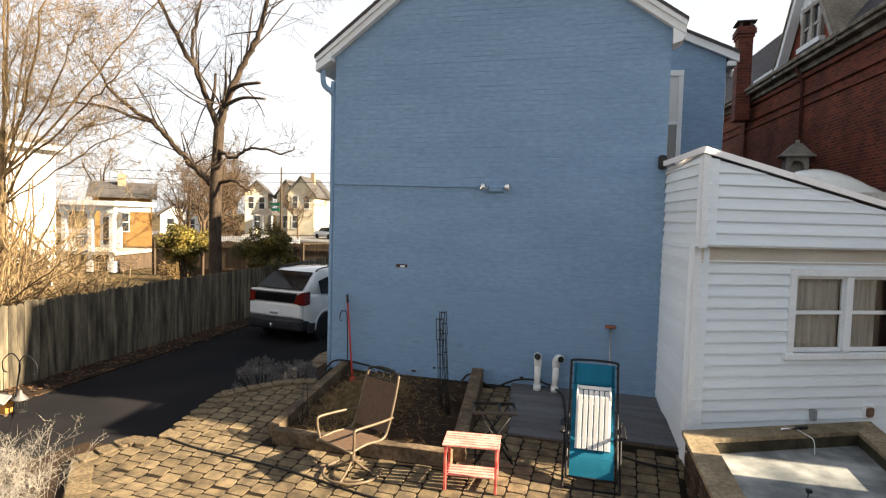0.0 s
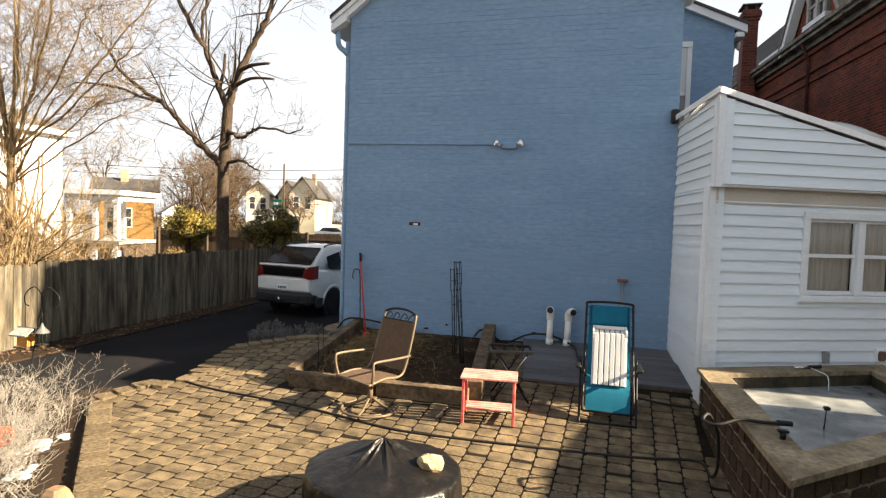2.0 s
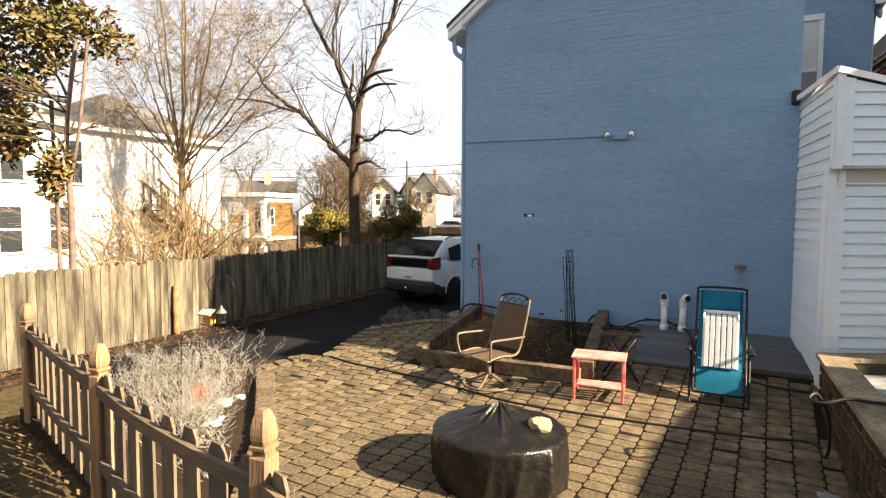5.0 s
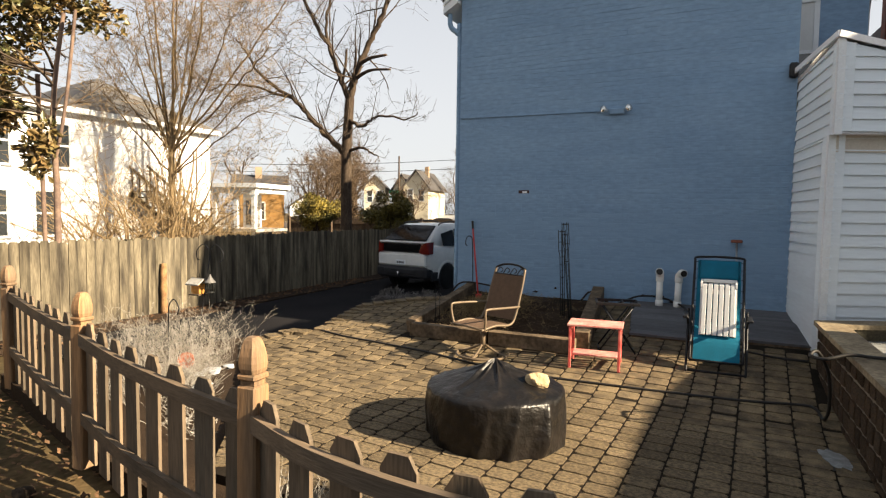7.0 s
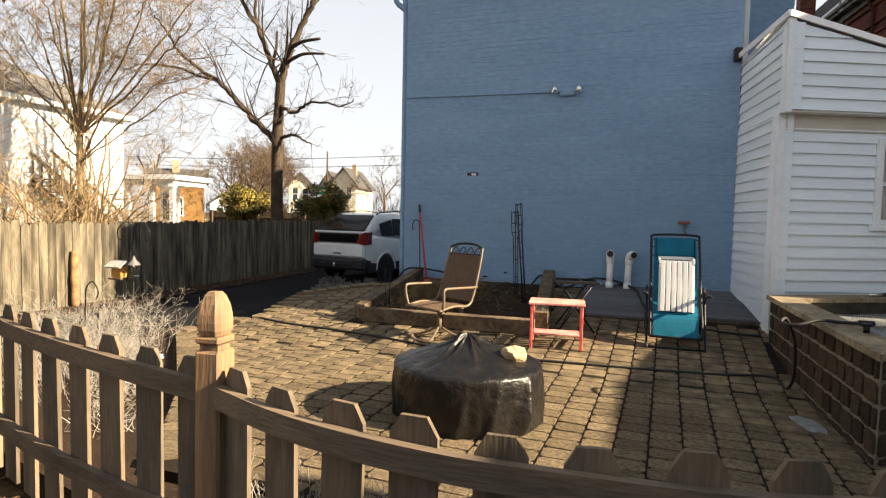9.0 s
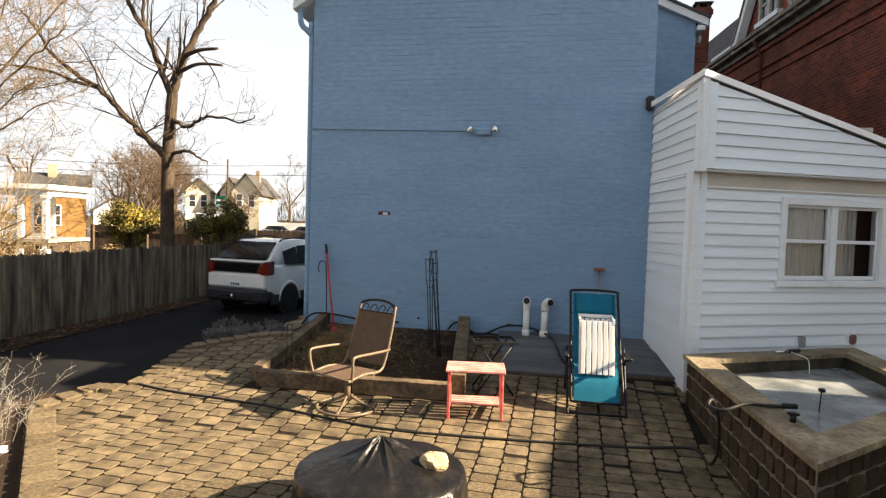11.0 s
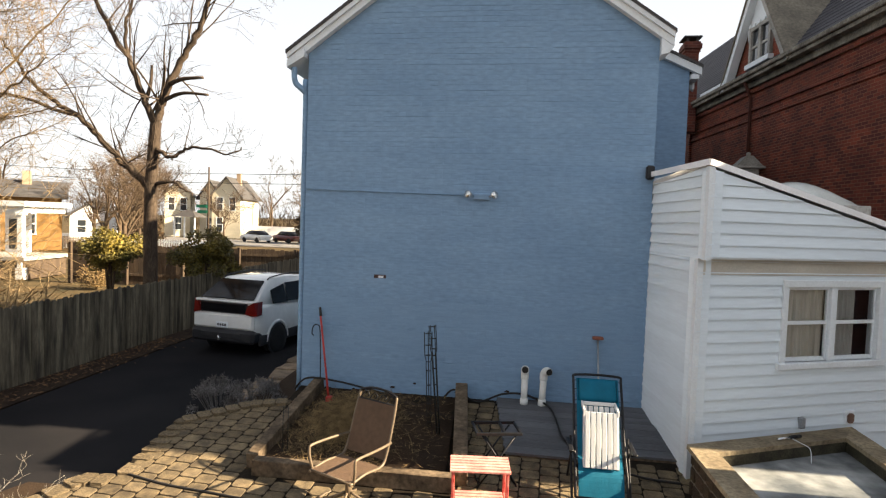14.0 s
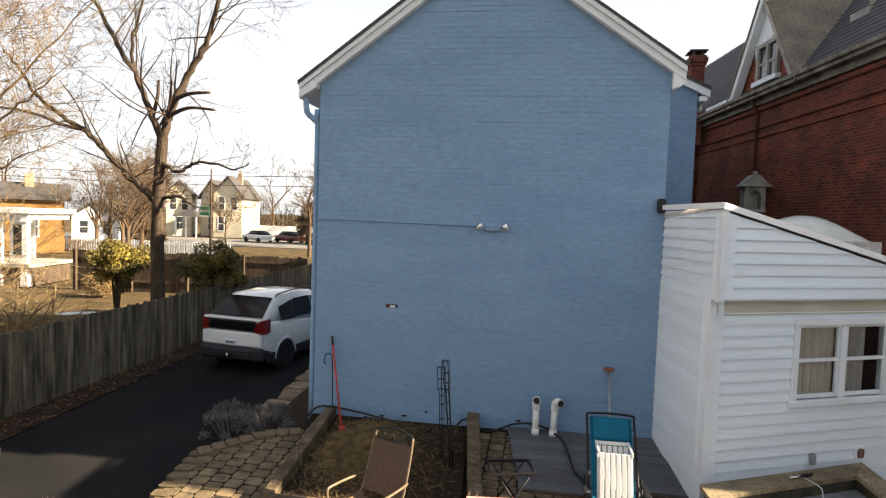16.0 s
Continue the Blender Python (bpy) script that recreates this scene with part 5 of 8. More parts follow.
# white slatted table lying folded on the lounger
ft = thing("folded_table", "white plastic slatted folding table resting on the lounger", "table", look((0, 0, 0), (0, 0, -1)))
fmx = pose(-0.06, 6.075, gz(5.95) + 0.36, -17, 0, 1) @ Matrix.Diagonal((0.9, 1, 1, 1))
ft.matrix_world = fmx
for k in range(6):
    x0 = -0.18 + k * 0.06
    bm = B()
    box(bm, (x0 + 0.005, -0.03, 0.0), (x0 + 0.055, -0.010, 0.53), 0.005)
    part("slat", bm, M_PLASTIC, ft)
for k in range(6):
    x0 = -0.18 + k * 0.06
    bm = B()
    beam(bm, (x0 + 0.03, 0.05, 0.06), (x0 + 0.03, 0.185, 0.585), 0.048, 0.018, up=(0, -1, 0.3), bevel=0.004)
    part("back_slat", bm, M_PLASTIC, ft)
for z0 in (0.07, 0.44):
    bm = B()
    box(bm, (-0.175, -0.008, z0), (0.175, 0.02, z0 + 0.045), 0.004)
    part("batten", bm, M_PLASTIC, ft)
for s in (-1, 1):
    bm = B()
    prism(bm, [(s * 0.183 - 0.01, -0.032, 0.50), (s * 0.183 - 0.01, 0.20, 0.585), (s * 0.183 - 0.01, 0.20, 0.635), (s * 0.183 - 0.01, -0.032, 0.545)], (0.02, 0, 0))
    part("side_rail", bm, M_PLASTIC, ft)
    bm = B()
    prism(bm, [(s * 0.183 - 0.01, -0.008, 0.0), (s * 0.183 - 0.01, 0.035, 0.0), (s * 0.183 - 0.01, 0.06, 0.498), (s * 0.183 - 0.01, 0.01, 0.498)], (0.02, 0, 0))
    part("leg", bm, M_PLASTIC, ft)
bm = B()
box(bm, (-0.172, 0.175, 0.592), (0.172, 0.20, 0.63), 0.005)
part("end_rail", bm, M_PLASTIC, ft)


# white drain pipes
def pvc(x, y, lean, turned):
    p = thing("drain_pipe", "white plastic pipe stub with elbow by the wall", "pipe", pose(x, y, gz(y) + 0.03, 0, lean, 0), "drain pipes")
    bm = B()
    tube(bm, [(0, 0, 0), (0, 0, 0.40)], 0.043, 16)
    part("pipe", bm, M_PVC, p)
    bm = B()
    tube(bm, [(0, 0, 0.0), (0, 0, 0.10)], 0.052, 16)
    part("collar", bm, M_PVC, p)
    bm = B()
    if turned:
        tube(bm, bez([(0, 0, 0.36), (0, 0, 0.44), (0.03, -0.04, 0.49), (0.06, -0.09, 0.49)], 5), 0.052, 16)
    else:
        tube(bm, bez([(0, 0, 0.36), (0, 0, 0.43), (0.0, -0.03, 0.485), (0.0, -0.07, 0.495)], 5), 0.052, 16)
    part("elbow", bm, M_PVC, p)
    # elbow is solid: a dark disc paints the shade inside its mouth
    bm = B()
    if turned:
        tube(bm, [(0.0605, -0.0905, 0.49), (0.064, -0.097, 0.49)], 0.043, 16)
    else:
        tube(bm, [(0.0, -0.071, 0.495), (0.0, -0.078, 0.496)], 0.043, 16)
    part("bore_shade", bm, M_RUBBER, p, "dark disc painted as the shade in the pipe mouth")


pvc(-0.82, 7.96, 0, False)
pvc(-0.59, 7.96, 2, True)


# wire plant towers
def tower(foot, head, rz):
    """A tall square wire cage on thin converging rods."""
    a, b = Vector(foot), Vector(head)
    h = (b - a).length
    m = Matrix.Translation(a) @ (b - a).to_track_quat('Z', 'Y').to_matrix().to_4x4() @ Matrix.Rotation(radians(rz), 4, 'Z')
    t = thing("plant_support", "tall rusty wire plant support leaning in the bed", "plant support", m, "plant supports")

    def half(z):
        return 0.015 + 0.008 * z / h + (0.010 if z > h - 0.3 else 0.0)
    corners = ((-1, -1), (1, -1), (1, 1), (-1, 1))
    for cx_, cy_ in corners:
        bm = B()
        tube(bm, [(cx_ * half(z), cy_ * half(z), z) for z in (0, h * 0.4, h - 0.34, h - 0.28, h)], 0.0055, 5)
        part("rod", bm, M_WIRE, t)
    for z in (0.15, h * 0.3, h * 0.48, h * 0.62, h - 0.36, h - 0.28, h - 0.16, h - 0.02):
        bm = B()
        s = half(z)
        tube(bm, [(s * cx_, s * cy_, z) for cx_, cy_ in corners + corners[:1]], 0.0045, 5)
        part("ring", bm, M_WIRE, t)
    return t


tower((-1.93, 7.10, 0.30), (-2.0, 7.2, 1.52), 20)
tower((-1.80, 7.0, 0.28), (-1.94, 7.12, 1.62), 35)
bm = B()
tube(bm, [(-3.45, 6.35, 0.2), (-3.45, 6.35, 0.75)], 0.004, 5)
tube(bm, [(-3.40, 6.37, 0.2), (-3.40, 6.37, 0.75)], 0.004, 5)
tube(bm, [(-3.45, 6.35, 0.75), (-3.40, 6.37, 0.75)], 0.004, 5)
tube(bm, [(-3.45, 6.35, 0.5), (-3.40, 6.37, 0.5)], 0.004, 5)
tagged(part("wire_stake", bm, M_WIRE), "thin dark wire stake in the bed corner", "stake")

# rake with red handle, hook, and a pole behind the lounger
rk = thing("garden_rake", "garden tool with red handle leaning on the blue wall", "garden tool")
bm = B()
tube(bm, [(-3.37, 7.60, gz(7.6) + 0.1), (-3.67, 8.05, 1.48)], 0.014, 8)
part("handle", bm, M_REDTOOL, rk, "red handle")
bm = B()
tube(bm, [(-3.67, 8.05, 1.48), (-3.695, 8.085, 1.60)], 0.018, 8)
part("grip", bm, M_RUBBER, rk, "black grip")
bm = B()
box(bm, (-3.40, 7.56, gz(7.6)), (-3.32, 7.64, gz(7.6) + 0.12), 0.01)
part("head", bm, M_REDTOOL, rk)
bm = B()
tube(bm, bez([(-3.64, 8.02, 0.5), (-3.66, 8.02, 1.25), (-3.70, 8.02, 1.36), (-3.76, 8.02, 1.34), (-3.78, 8.02, 1.24), (-3.75, 8.02, 1.21)], 5), 0.008, 6)
tagged(part("plant_hook", bm, M_BLACK), "slender black plant hook against the wall", "hook")
pl_ = thing("pole", "grey metal pole with flat head leaning by the wall", "pole")
bm = B()
tube(bm, [(0.12, 7.75, gz(7.75) + 0.06), (0.10, 8.06, 1.40)], 0.012, 8)
part("shaft", bm, mat("grey_metal", (0.4, 0.4, 0.4), 0.4, metal=0.7, var=0.2), pl_)
bm = B()
box(bm, (0.03, 8.02, 1.39), (0.17, 8.09, 1.43), 0.01)
part("head", bm, mat("brown_wood_head", (0.24, 0.09, 0.06), 0.7, var=0.3), pl_, "flat brown head")

# flood light and conduit on the wall
fl = thing("flood_light", "twin-headed silver flood light on the wall", "lamp")
bm = B()
box(bm, (-1.60, WALL_Y - 0.05, 3.16), (-1.38, WALL_Y - 0.004, 3.25), 0.012)
part("bracket", bm, M_BLUE, fl)
M_CHROME = mat("silvered_glass", (0.7, 0.7, 0.68), 0.15, metal=0.8, var=0.1)
for s in (-1, 1):
    bm = B()
    lathe(bm, [(0.02, 0), (0.028, 0.03), (0.052, 0.075), (0.055, 0.10), (0.045, 0.115), (0.005, 0.12)], (0, 0, 0), 16)
    ob = part("bulb", bm, M_CHROME, fl, "silvered reflector bulb", Matrix.Translation((-1.49 + s * 0.11, WALL_Y - 0.07, 3.205)) @ pose(0, 0, 0, 75, 0, s * 50))
bm = B()
tube(bm, [(WX0 + 0.02, WALL_Y - 0.014, 3.25), (-1.6, WALL_Y - 0.014, 3.22)], 0.011, 8)
tagged(part("conduit", bm, M_BLUE), "blue painted conduit along the wall", "conduit")

# hoses
bm = B()
pts = [(-4.95, 5.75), (-4.4, 5.63), (-3.81, 5.57), (-3.2, 5.50), (-2.77, 5.42), (-1.97, 5.28), (-0.86, 5.30), (0.14, 5.36), (0.62, 5.44), (0.74, 5.40), (0.78, 5.22)]
tube(bm, bez([(x, y, gz(y) + 0.018) for x, y in pts] + [(0.79, 5.05, 0.2), (0.76, 4.95, 0.5), (0.66, 4.78, 0.70), (0.60, 4.66, 0.69), (0.68, 4.58, 0.69), (0.84, 4.64, 0.728), (0.98, 4.67, 0.720), (1.12, 4.69, 0.720)], 8), 0.013, 8)
hose = tagged(part("garden_hose", bm, M_RUBBER), "dark garden hose lying across the pavers", "hose")
bm = B()
tube(bm, [(1.10, 4.69, 0.722), (1.20, 4.70, 0.722)], 0.02, 8)
ob = part("nozzle", bm, M_BLACK, hose)
bm = B()
pts = [(-4.0, 8.0, 0.45), (-3.8, 7.98, 0.62), (-3.3, 7.95, 0.60), (-2.6, 8.03, 0.45), (-2.0, 8.02, 0.42), (-1.75, 7.95, 0.62), (-1.45, 8.0, 0.46), (-1.1, 7.98, 0.60), (-0.8, 8.02, 0.60), (-0.5, 7.85, 0.52), (-0.42, 7.45, 0.47), (-0.36, 7.1, 0.40), (-0.18, 6.85, 0.32), (0.1, 6.7, 0.27), (0.45, 6.55, 0.25), (0.8, 6.5, 0.25)]
tube(bm, bez(pts, 6), 0.014, 8)
tagged(part("black_cable", bm, M_RUBBER), "thick black cable along the foot of the wall", "cable")

# ---------------------------------------------------------------- fish pond of stone blocks with a timber cap
M_MORTAR = mat("pale_mortar", (0.23, 0.19, 0.14), 0.95, var=0.3, scale=8, fine=60, bump=0.6)
pond = thing("raised_pond", "raised pond of rough stone blocks with timber cap", "pond")
PT = 0.70
Q = [Vector((0.90, 3.66, 0)), Vector((0.81, 6.40, 0)), Vector((2.85, 7.42, 0)), Vector((2.80, 5.37, 0))]   # outer plan, FL BL BR FR
cen = sum(Q, Vector()) / 4


def inset(k, d):
    """Corner k of the plan moved inwards by d from both its sides."""
    a, b, c = Q[k - 1], Q[k], Q[(k + 1) % 4]
    n1 = Vector(((b - a).y, -(b - a).x, 0)).normalized()
    n2 = Vector(((c - b).y, -(c - b).x, 0)).normalized()
    s = 1 if n1.dot(cen - b) > 0 else -1
    n1, n2 = n1 * s, n2 * s
    return b + (n1 + n2) * (d / (1 + n1.dot(n2)))


for k in range(4):
    k2 = (k + 1) % 4
    o1, o2, i1, i2 = Q[k], Q[k2], inset(k, 0.25), inset(k2, 0.25)
    bm = B()
    prism(bm, [p + Vector((0, 0, PT - 0.045)) for p in (o1, o2, i2, i1)], (0, 0, 0.045))
    part("cap_board", bm, M_CAP, pond, "sun-bleached timber cap board")
    w1, w2, v1, v2 = inset(k, 0.05), inset(k2, 0.05), inset(k, 0.22), inset(k2, 0.22)
    bm = B()
    prism(bm, [p + Vector((0, 0, -0.15)) for p in (w1, w2, v2, v1)], (0, 0, PT - 0.045 + 0.149))
    part("wall", bm, M_MORTAR, pond, "mortar core")
bm = B()
prism(bm, [inset(k, 0.218) + Vector((0, 0, 0.2)) for k in range(4)], (0, 0, 0.34))
M_ICE = mat("thin_ice", (0.11, 0.12, 0.125), 0.12, var=0.25, scale=1.5, fine=6, bump=0.05, tint=(0.36, 0.37, 0.36), spec=0.6)
part("water", bm, M_ICE, pond, "still grey water with thin ice")
M_LINER = mat("dark_pond_liner", (0.03, 0.026, 0.02), 0.6, var=0.5, scale=6, tint=(0.06, 0.055, 0.035), spec=0.15)
for k in range(4):
    k2 = (k + 1) % 4
    a0, a1, b0, b1 = inset(k, 0.222), inset(k2, 0.222), inset(k, 0.234), inset(k2, 0.234)
    bm = B()
    prism(bm, [p + Vector((0, 0, 0.3)) for p in (a0, a1, b1, b0)], (0, 0, PT - 0.048 - 0.3))
    part("liner", bm, M_LINER, pond, "dark slimy liner above the water")
# blocks
blocks = []
for k in range(4):
    bmk = B()
    box(bmk, (-0.5, -0.5, -0.5), (0.5, 0.5, 0.5), 0.10)
    for v in bmk.verts:
        v.co += Vector((RND.uniform(-0.045, 0.045), RND.uniform(-0.12, 0.12), RND.uniform(-0.05, 0.05)))
    bme = bpy.data.meshes.new("block")
    bmk.to_mesh(bme)
    bmk.free()
    bme.materials.append(M_STONE)
    blocks.append(bme)
for a, b, side in ((inset(0, 0.05), inset(1, 0.05), 0), (inset(3, 0.05), inset(0, 0.05), 1), (inset(1, 0.05), inset(2, 0.05), 2)):
    d = (b - a)
    L = d.length
    d.normalize()
    rowh = 0.152
    for r in range(6):
        zc = -0.10 + rowh * (r + 0.5)
        if zc > PT - 0.06:
            break
        s = 0.0 if r % 2 else -0.11
        while s < L - 0.03:
            ln = RND.uniform(0.14, 0.24)
            s0, s1 = max(s, 0.0), min(s + ln, L)
            if s1 - s0 > 0.05:
                c = a + d * ((s0 + s1) / 2)
                ob = new("block", RND.choice(blocks))
                ob.parent = pond
                m = Matrix.Translation((c.x, c.y, zc)) @ Matrix.Rotation(math.atan2(d.y, d.x), 4, 'Z') @ pose(0, 0, 0, RND.uniform(-2, 2), RND.uniform(-1.5, 1.5), RND.uniform(-2, 2)) @ Matrix.Diagonal((s1 - s0 - 0.026, 0.034, min(rowh, PT - 0.045 - zc + rowh / 2) - 0.026, 1))
                ob.matrix_world = m
            s += ln
pst = thing("pond_stake", "thin dark stake with knob standing in the pond", "stake")
bm = B()
tube(bm, [(1.60, 5.28, 0.538), (1.61, 5.28, 0.70)], 0.005, 6)
part("rod", bm, M_BLACK, pst)
bm = B()
box(bm, (1.59, 5.26, 0.695), (1.635, 5.30, 0.725), 0.006)
part("knob", bm, M_BLACK, pst)
tl = thing("hand_tool", "chrome and black hand tool on the pond cap", "tool")
tm = Matrix.Translation((1.93, 6.80, PT + 0.02)) @ pose(0, 0, 0, 0, 0, 29)
bm = B()
tube(bm, [tm @ Vector((-0.16, 0, 0)), tm @ Vector((0.02, 0, 0))], 0.014, 8)
part("barrel", bm, M_CHROME, tl)
bm = B()
tube(bm, [tm @ Vector((0.02, 0, 0.002)), tm @ Vector((0.17, 0, 0.002))], 0.019, 8)
part("grip", bm, M_BLACK, tl)
bm = B()
tube(bm, bez([(1.96, 6.78, PT + 0.02), (2.0, 6.70, PT + 0.01), (2.06, 6.62, PT - 0.02), (2.07, 6.60, 0.545)], 5), 0.004, 5)
part("cord", bm, M_TRIM, tl)
vk = thing("hose_valve", "small black hose valve on the pond cap", "valve")
bm = B()
tube(bm, [(1.06, 4.40, PT), (1.06, 4.40, PT + 0.05)], 0.02, 10)
box(bm, (1.025, 4.38, PT + 0.045), (1.095, 4.42, PT + 0.065), 0.005)
part("body", bm, M_BLACK, vk)

for nm, rx_, ry_, zz, ma, lb, ct in (("wet_patch", 0.14, 0.22, 0.003, mat("wet_black_stain", (0.012, 0.010, 0.009), 0.35, var=0.3), "dark wet patch round the frozen puddle", "stain"), ("puddle_ice", 0.085, 0.17, 0.009, mat("frosted_ice", (0.30, 0.31, 0.31), 0.4, var=0.35, scale=14, tint=(0.16, 0.165, 0.16)), "small grey frozen puddle on the pavers", "ice")):
    bm = B()
    prism(bm, [(rx_ * (1 + 0.45 * noise.noise(Vector((2 * math.cos(a), 2 * math.sin(a), 5)))) * math.cos(a), ry_ * (1 + 0.45 * noise.noise(Vector((2 * math.cos(a), 2 * math.sin(a), 2)))) * math.sin(a), 0) for a in [2 * math.pi * k / 28 for k in range(28)]], (0, 0, 0.004))
    tagged(part(nm, bm, ma, None, "", pose(0.76, 4.43, zz, 0, 0, 15)), lb, ct)
# ---------------------------------------------------------------- covered fire pit
pit = thing("fire_pit", "round fire pit under a wrinkled black vinyl cover", "fire pit", pose(-1.57, 3.72, 0))
bm = B()
seg, rings = 180, []
CREASE = [(-2.05, 0.05, 0.055), (-1.15, 0.035, 0.06), (-1.75, 0.02, 0.035), (-0.5, 0.03, 0.05), (0.4, 0.03, 0.07), (1.5, 0.03, 0.06), (2.6, 0.03, 0.06), (-2.75, 0.022, 0.05)]
HANG = [(-0.5, 0.17, 0.11), (-0.95, 0.07, 0.05), (-1.35, 0.04, 0.05), (-2.0, 0.035, 0.09), (-2.7, 0.05, 0.08), (0.1, 0.06, 0.1), (0.9, 0.06, 0.1), (1.8, 0.05, 0.1), (2.7, 0.06, 0.1)]


def bump_at(a, a0, wd):
    d = (a - a0 + math.pi) % (2 * math.pi) - math.pi
    return math.exp(-(d / wd) ** 2)


PROF = [(0.008, 0.60, 0), (0.03, 0.578, 1), (0.07, 0.552, 1), (0.12, 0.526, 1), (0.18, 0.50, 1), (0.25, 0.474, 1), (0.32, 0.450, 1), (0.38, 0.432, 1), (0.43, 0.415, 1), (0.465, 0.402, 2), (0.480, 0.392, 2), (0.486, 0.378, 3), (0.488, 0.34, 3), (0.489, 0.29, 3), (0.489, 0.24, 3), (0.488, 0.18, 3), (0.486, 0.12, 3), (0.483, 0.06, 3), (0.480, 0.006, 3)]
for rr, zz, kind_ in PROF:
    ring = []
    for k in range(seg):
        a = 2 * math.pi * k / seg - math.pi
        f, g_ = 0.0, 1.0
        if kind_ == 1:
            for a0, am, wd in CREASE:
                f += am * bump_at(a + 0.25 * noise.noise(Vector((rr * 6, a0 * 3, 0))), a0, wd * (1.0 + 0.06 / rr) * 0.8) * min(1, rr / 0.06) * max(0, 1 - rr / 0.42)
            f += 0.014 * noise.noise(Vector((rr * 9 * math.cos(a), rr * 9 * math.sin(a), 2))) * min(1, rr / 0.1) + 0.006 * noise.noise(Vector((rr * 26 * math.cos(a), rr * 26 * math.sin(a), 4)))
        if kind_ == 2:
            f = 0.012 * noise.noise(Vector((4 * math.cos(a), 4 * math.sin(a), 1)))
        if kind_ == 3:
            down = (0.39 - zz) / 0.39
            g_ = 1 + 0.05 * down * noise.noise(Vector((2.6 * math.cos(a), 2.6 * math.sin(a), zz * 4))) + 0.012 * noise.noise(Vector((8 * math.cos(a), 8 * math.sin(a), zz * 9)))
            for a0, am, wd in HANG:
                g_ += am * down ** 0.7 * bump_at(a + 0.16 * (down - 0.5), a0, wd * (0.35 + down)) * (1.0 if am < 0.1 else min(1, 2.2 * (1 - down) + 0.35))
        ring.append(bm.verts.new((rr * g_ * math.cos(a), rr * g_ * math.sin(a), zz + f)))
    rings.append(ring)
for v in bm.verts:
    v.co.x, v.co.y = v.co.x * 1.10, v.co.y * 1.06
for a, b in zip(rings, rings[1:]):
    for k in range(seg):
        bm.faces.new((b[k], b[(k + 1) % seg], a[(k + 1) % seg], a[k])).smooth = True
bm.faces.new(rings[0])
part("cover", bm, M_COVER, pit)
bm = B()
lathe(bm, [(0.38, 0), (0.43, 0.02), (0.44, 0.30), (0.38, 0.31)], (0, 0, 0), 32)
part("bowl", bm, M_BLACK, pit)
bm = B()
bmesh.ops.create_icosphere(bm, subdivisions=3, radius=1)
for v in bm.verts:
    n_ = 1 + 0.22 * noise.noise(v.co * 1.7) + 0.08 * noise.noise(v.co * 5)
    v.co = Vector((v.co.x * 0.095 * n_, v.co.y * 0.07 * n_, v.co.z * 0.062 * n_))
tagged(part("rock", bm, M_ROCK, None, "", pose(-1.22, 3.70, 0.480, 0, 12, 30)), "tan rock holding down the pit cover", "rock")

# ---------------------------------------------------------------- picket fence in front
pf = thing("picket_fence", "brown picket fence with gothic posts and two rails", "fence")
FZ = 0.15        # the fence stands on a low bank
PP = [Vector((0.66, 1.74, 0)), Vector((-1.97, 1.57, 0)), Vector((-4.07, 2.05, 0)), Vector((-6.52, 2.83, 0))]
bm = B()
prism(bm, [(-0.080, 0, -FZ), (0.080, 0, -FZ), (0.080, 0, 0.775), (0.044, 0, 0.835), (-0.044, 0, 0.835), (-0.080, 0, 0.775)], (0, 0.018, 0))
pme = bpy.data.meshes.new("picket")
bm.normal_update()
bm.to_mesh(pme)
bm.free()
pme.materials.append(M_PICKET)
bm = B()
s = 0.055
box(bm, (-s, -s, -FZ - 0.03), (s, s, 0.86), 0.010)
box(bm, (-s * 0.72, -s * 0.72, 0.86), (s * 0.72, s * 0.72, 0.885))
box(bm, (-s * 0.98, -s * 0.98, 0.885), (s * 0.98, s * 0.98, 0.915), 0.008)
prev = None
for rr, zz in ((0.66, 0.912), (0.84, 0.918), (0.97, 0.94), (1.0, 0.968), (0.96, 1.0), (0.82, 1.04), (0.60, 1.072), (0.40, 1.086)):
    ring = [bm.verts.new((sx_ * s * rr, sy_ * s * rr, zz)) for sx_, sy_ in ((-1, -0.68), (-0.68, -1), (0.68, -1), (1, -0.68), (1, 0.68), (0.68, 1), (-0.68, 1), (-1, 0.68))]
    if prev:
        for k in range(8):
            bm.faces.new((prev[k], prev[(k + 1) % 8], ring[(k + 1) % 8], ring[k]))
    prev = ring
bm.faces.new(prev)
postme = bpy.data.meshes.new("post")
bm.normal_update()
bm.to_mesh(postme)
bm.free()
postme.materials.append(mat("golden_pine_post", (0.32, 0.185, 0.09), 0.7, var=0.3, scale=4, fine=34, bump=0.35, tint=(0.165, 0.112, 0.07), stretch=(2.4, 2.4, 0.2), piece=0.1))
for p in PP:
    ob = new("post", postme)
    ob.parent = pf
    ob.matrix_world = pose(p.x, p.y, -0.11 + FZ, RND.uniform(-1, 1), RND.uniform(-1, 1), 5)
MIDS = [[Vector((0.01, 1.49, 0)), Vector((-0.49, 1.39, 0)), Vector((-0.97, 1.35, 0)), Vector((-1.49, 1.41, 0))], [Vector((-2.54, 1.65, 0)), Vector((-3.29, 1.81, 0))], [Vector((-5.29, 2.42, 0))]]


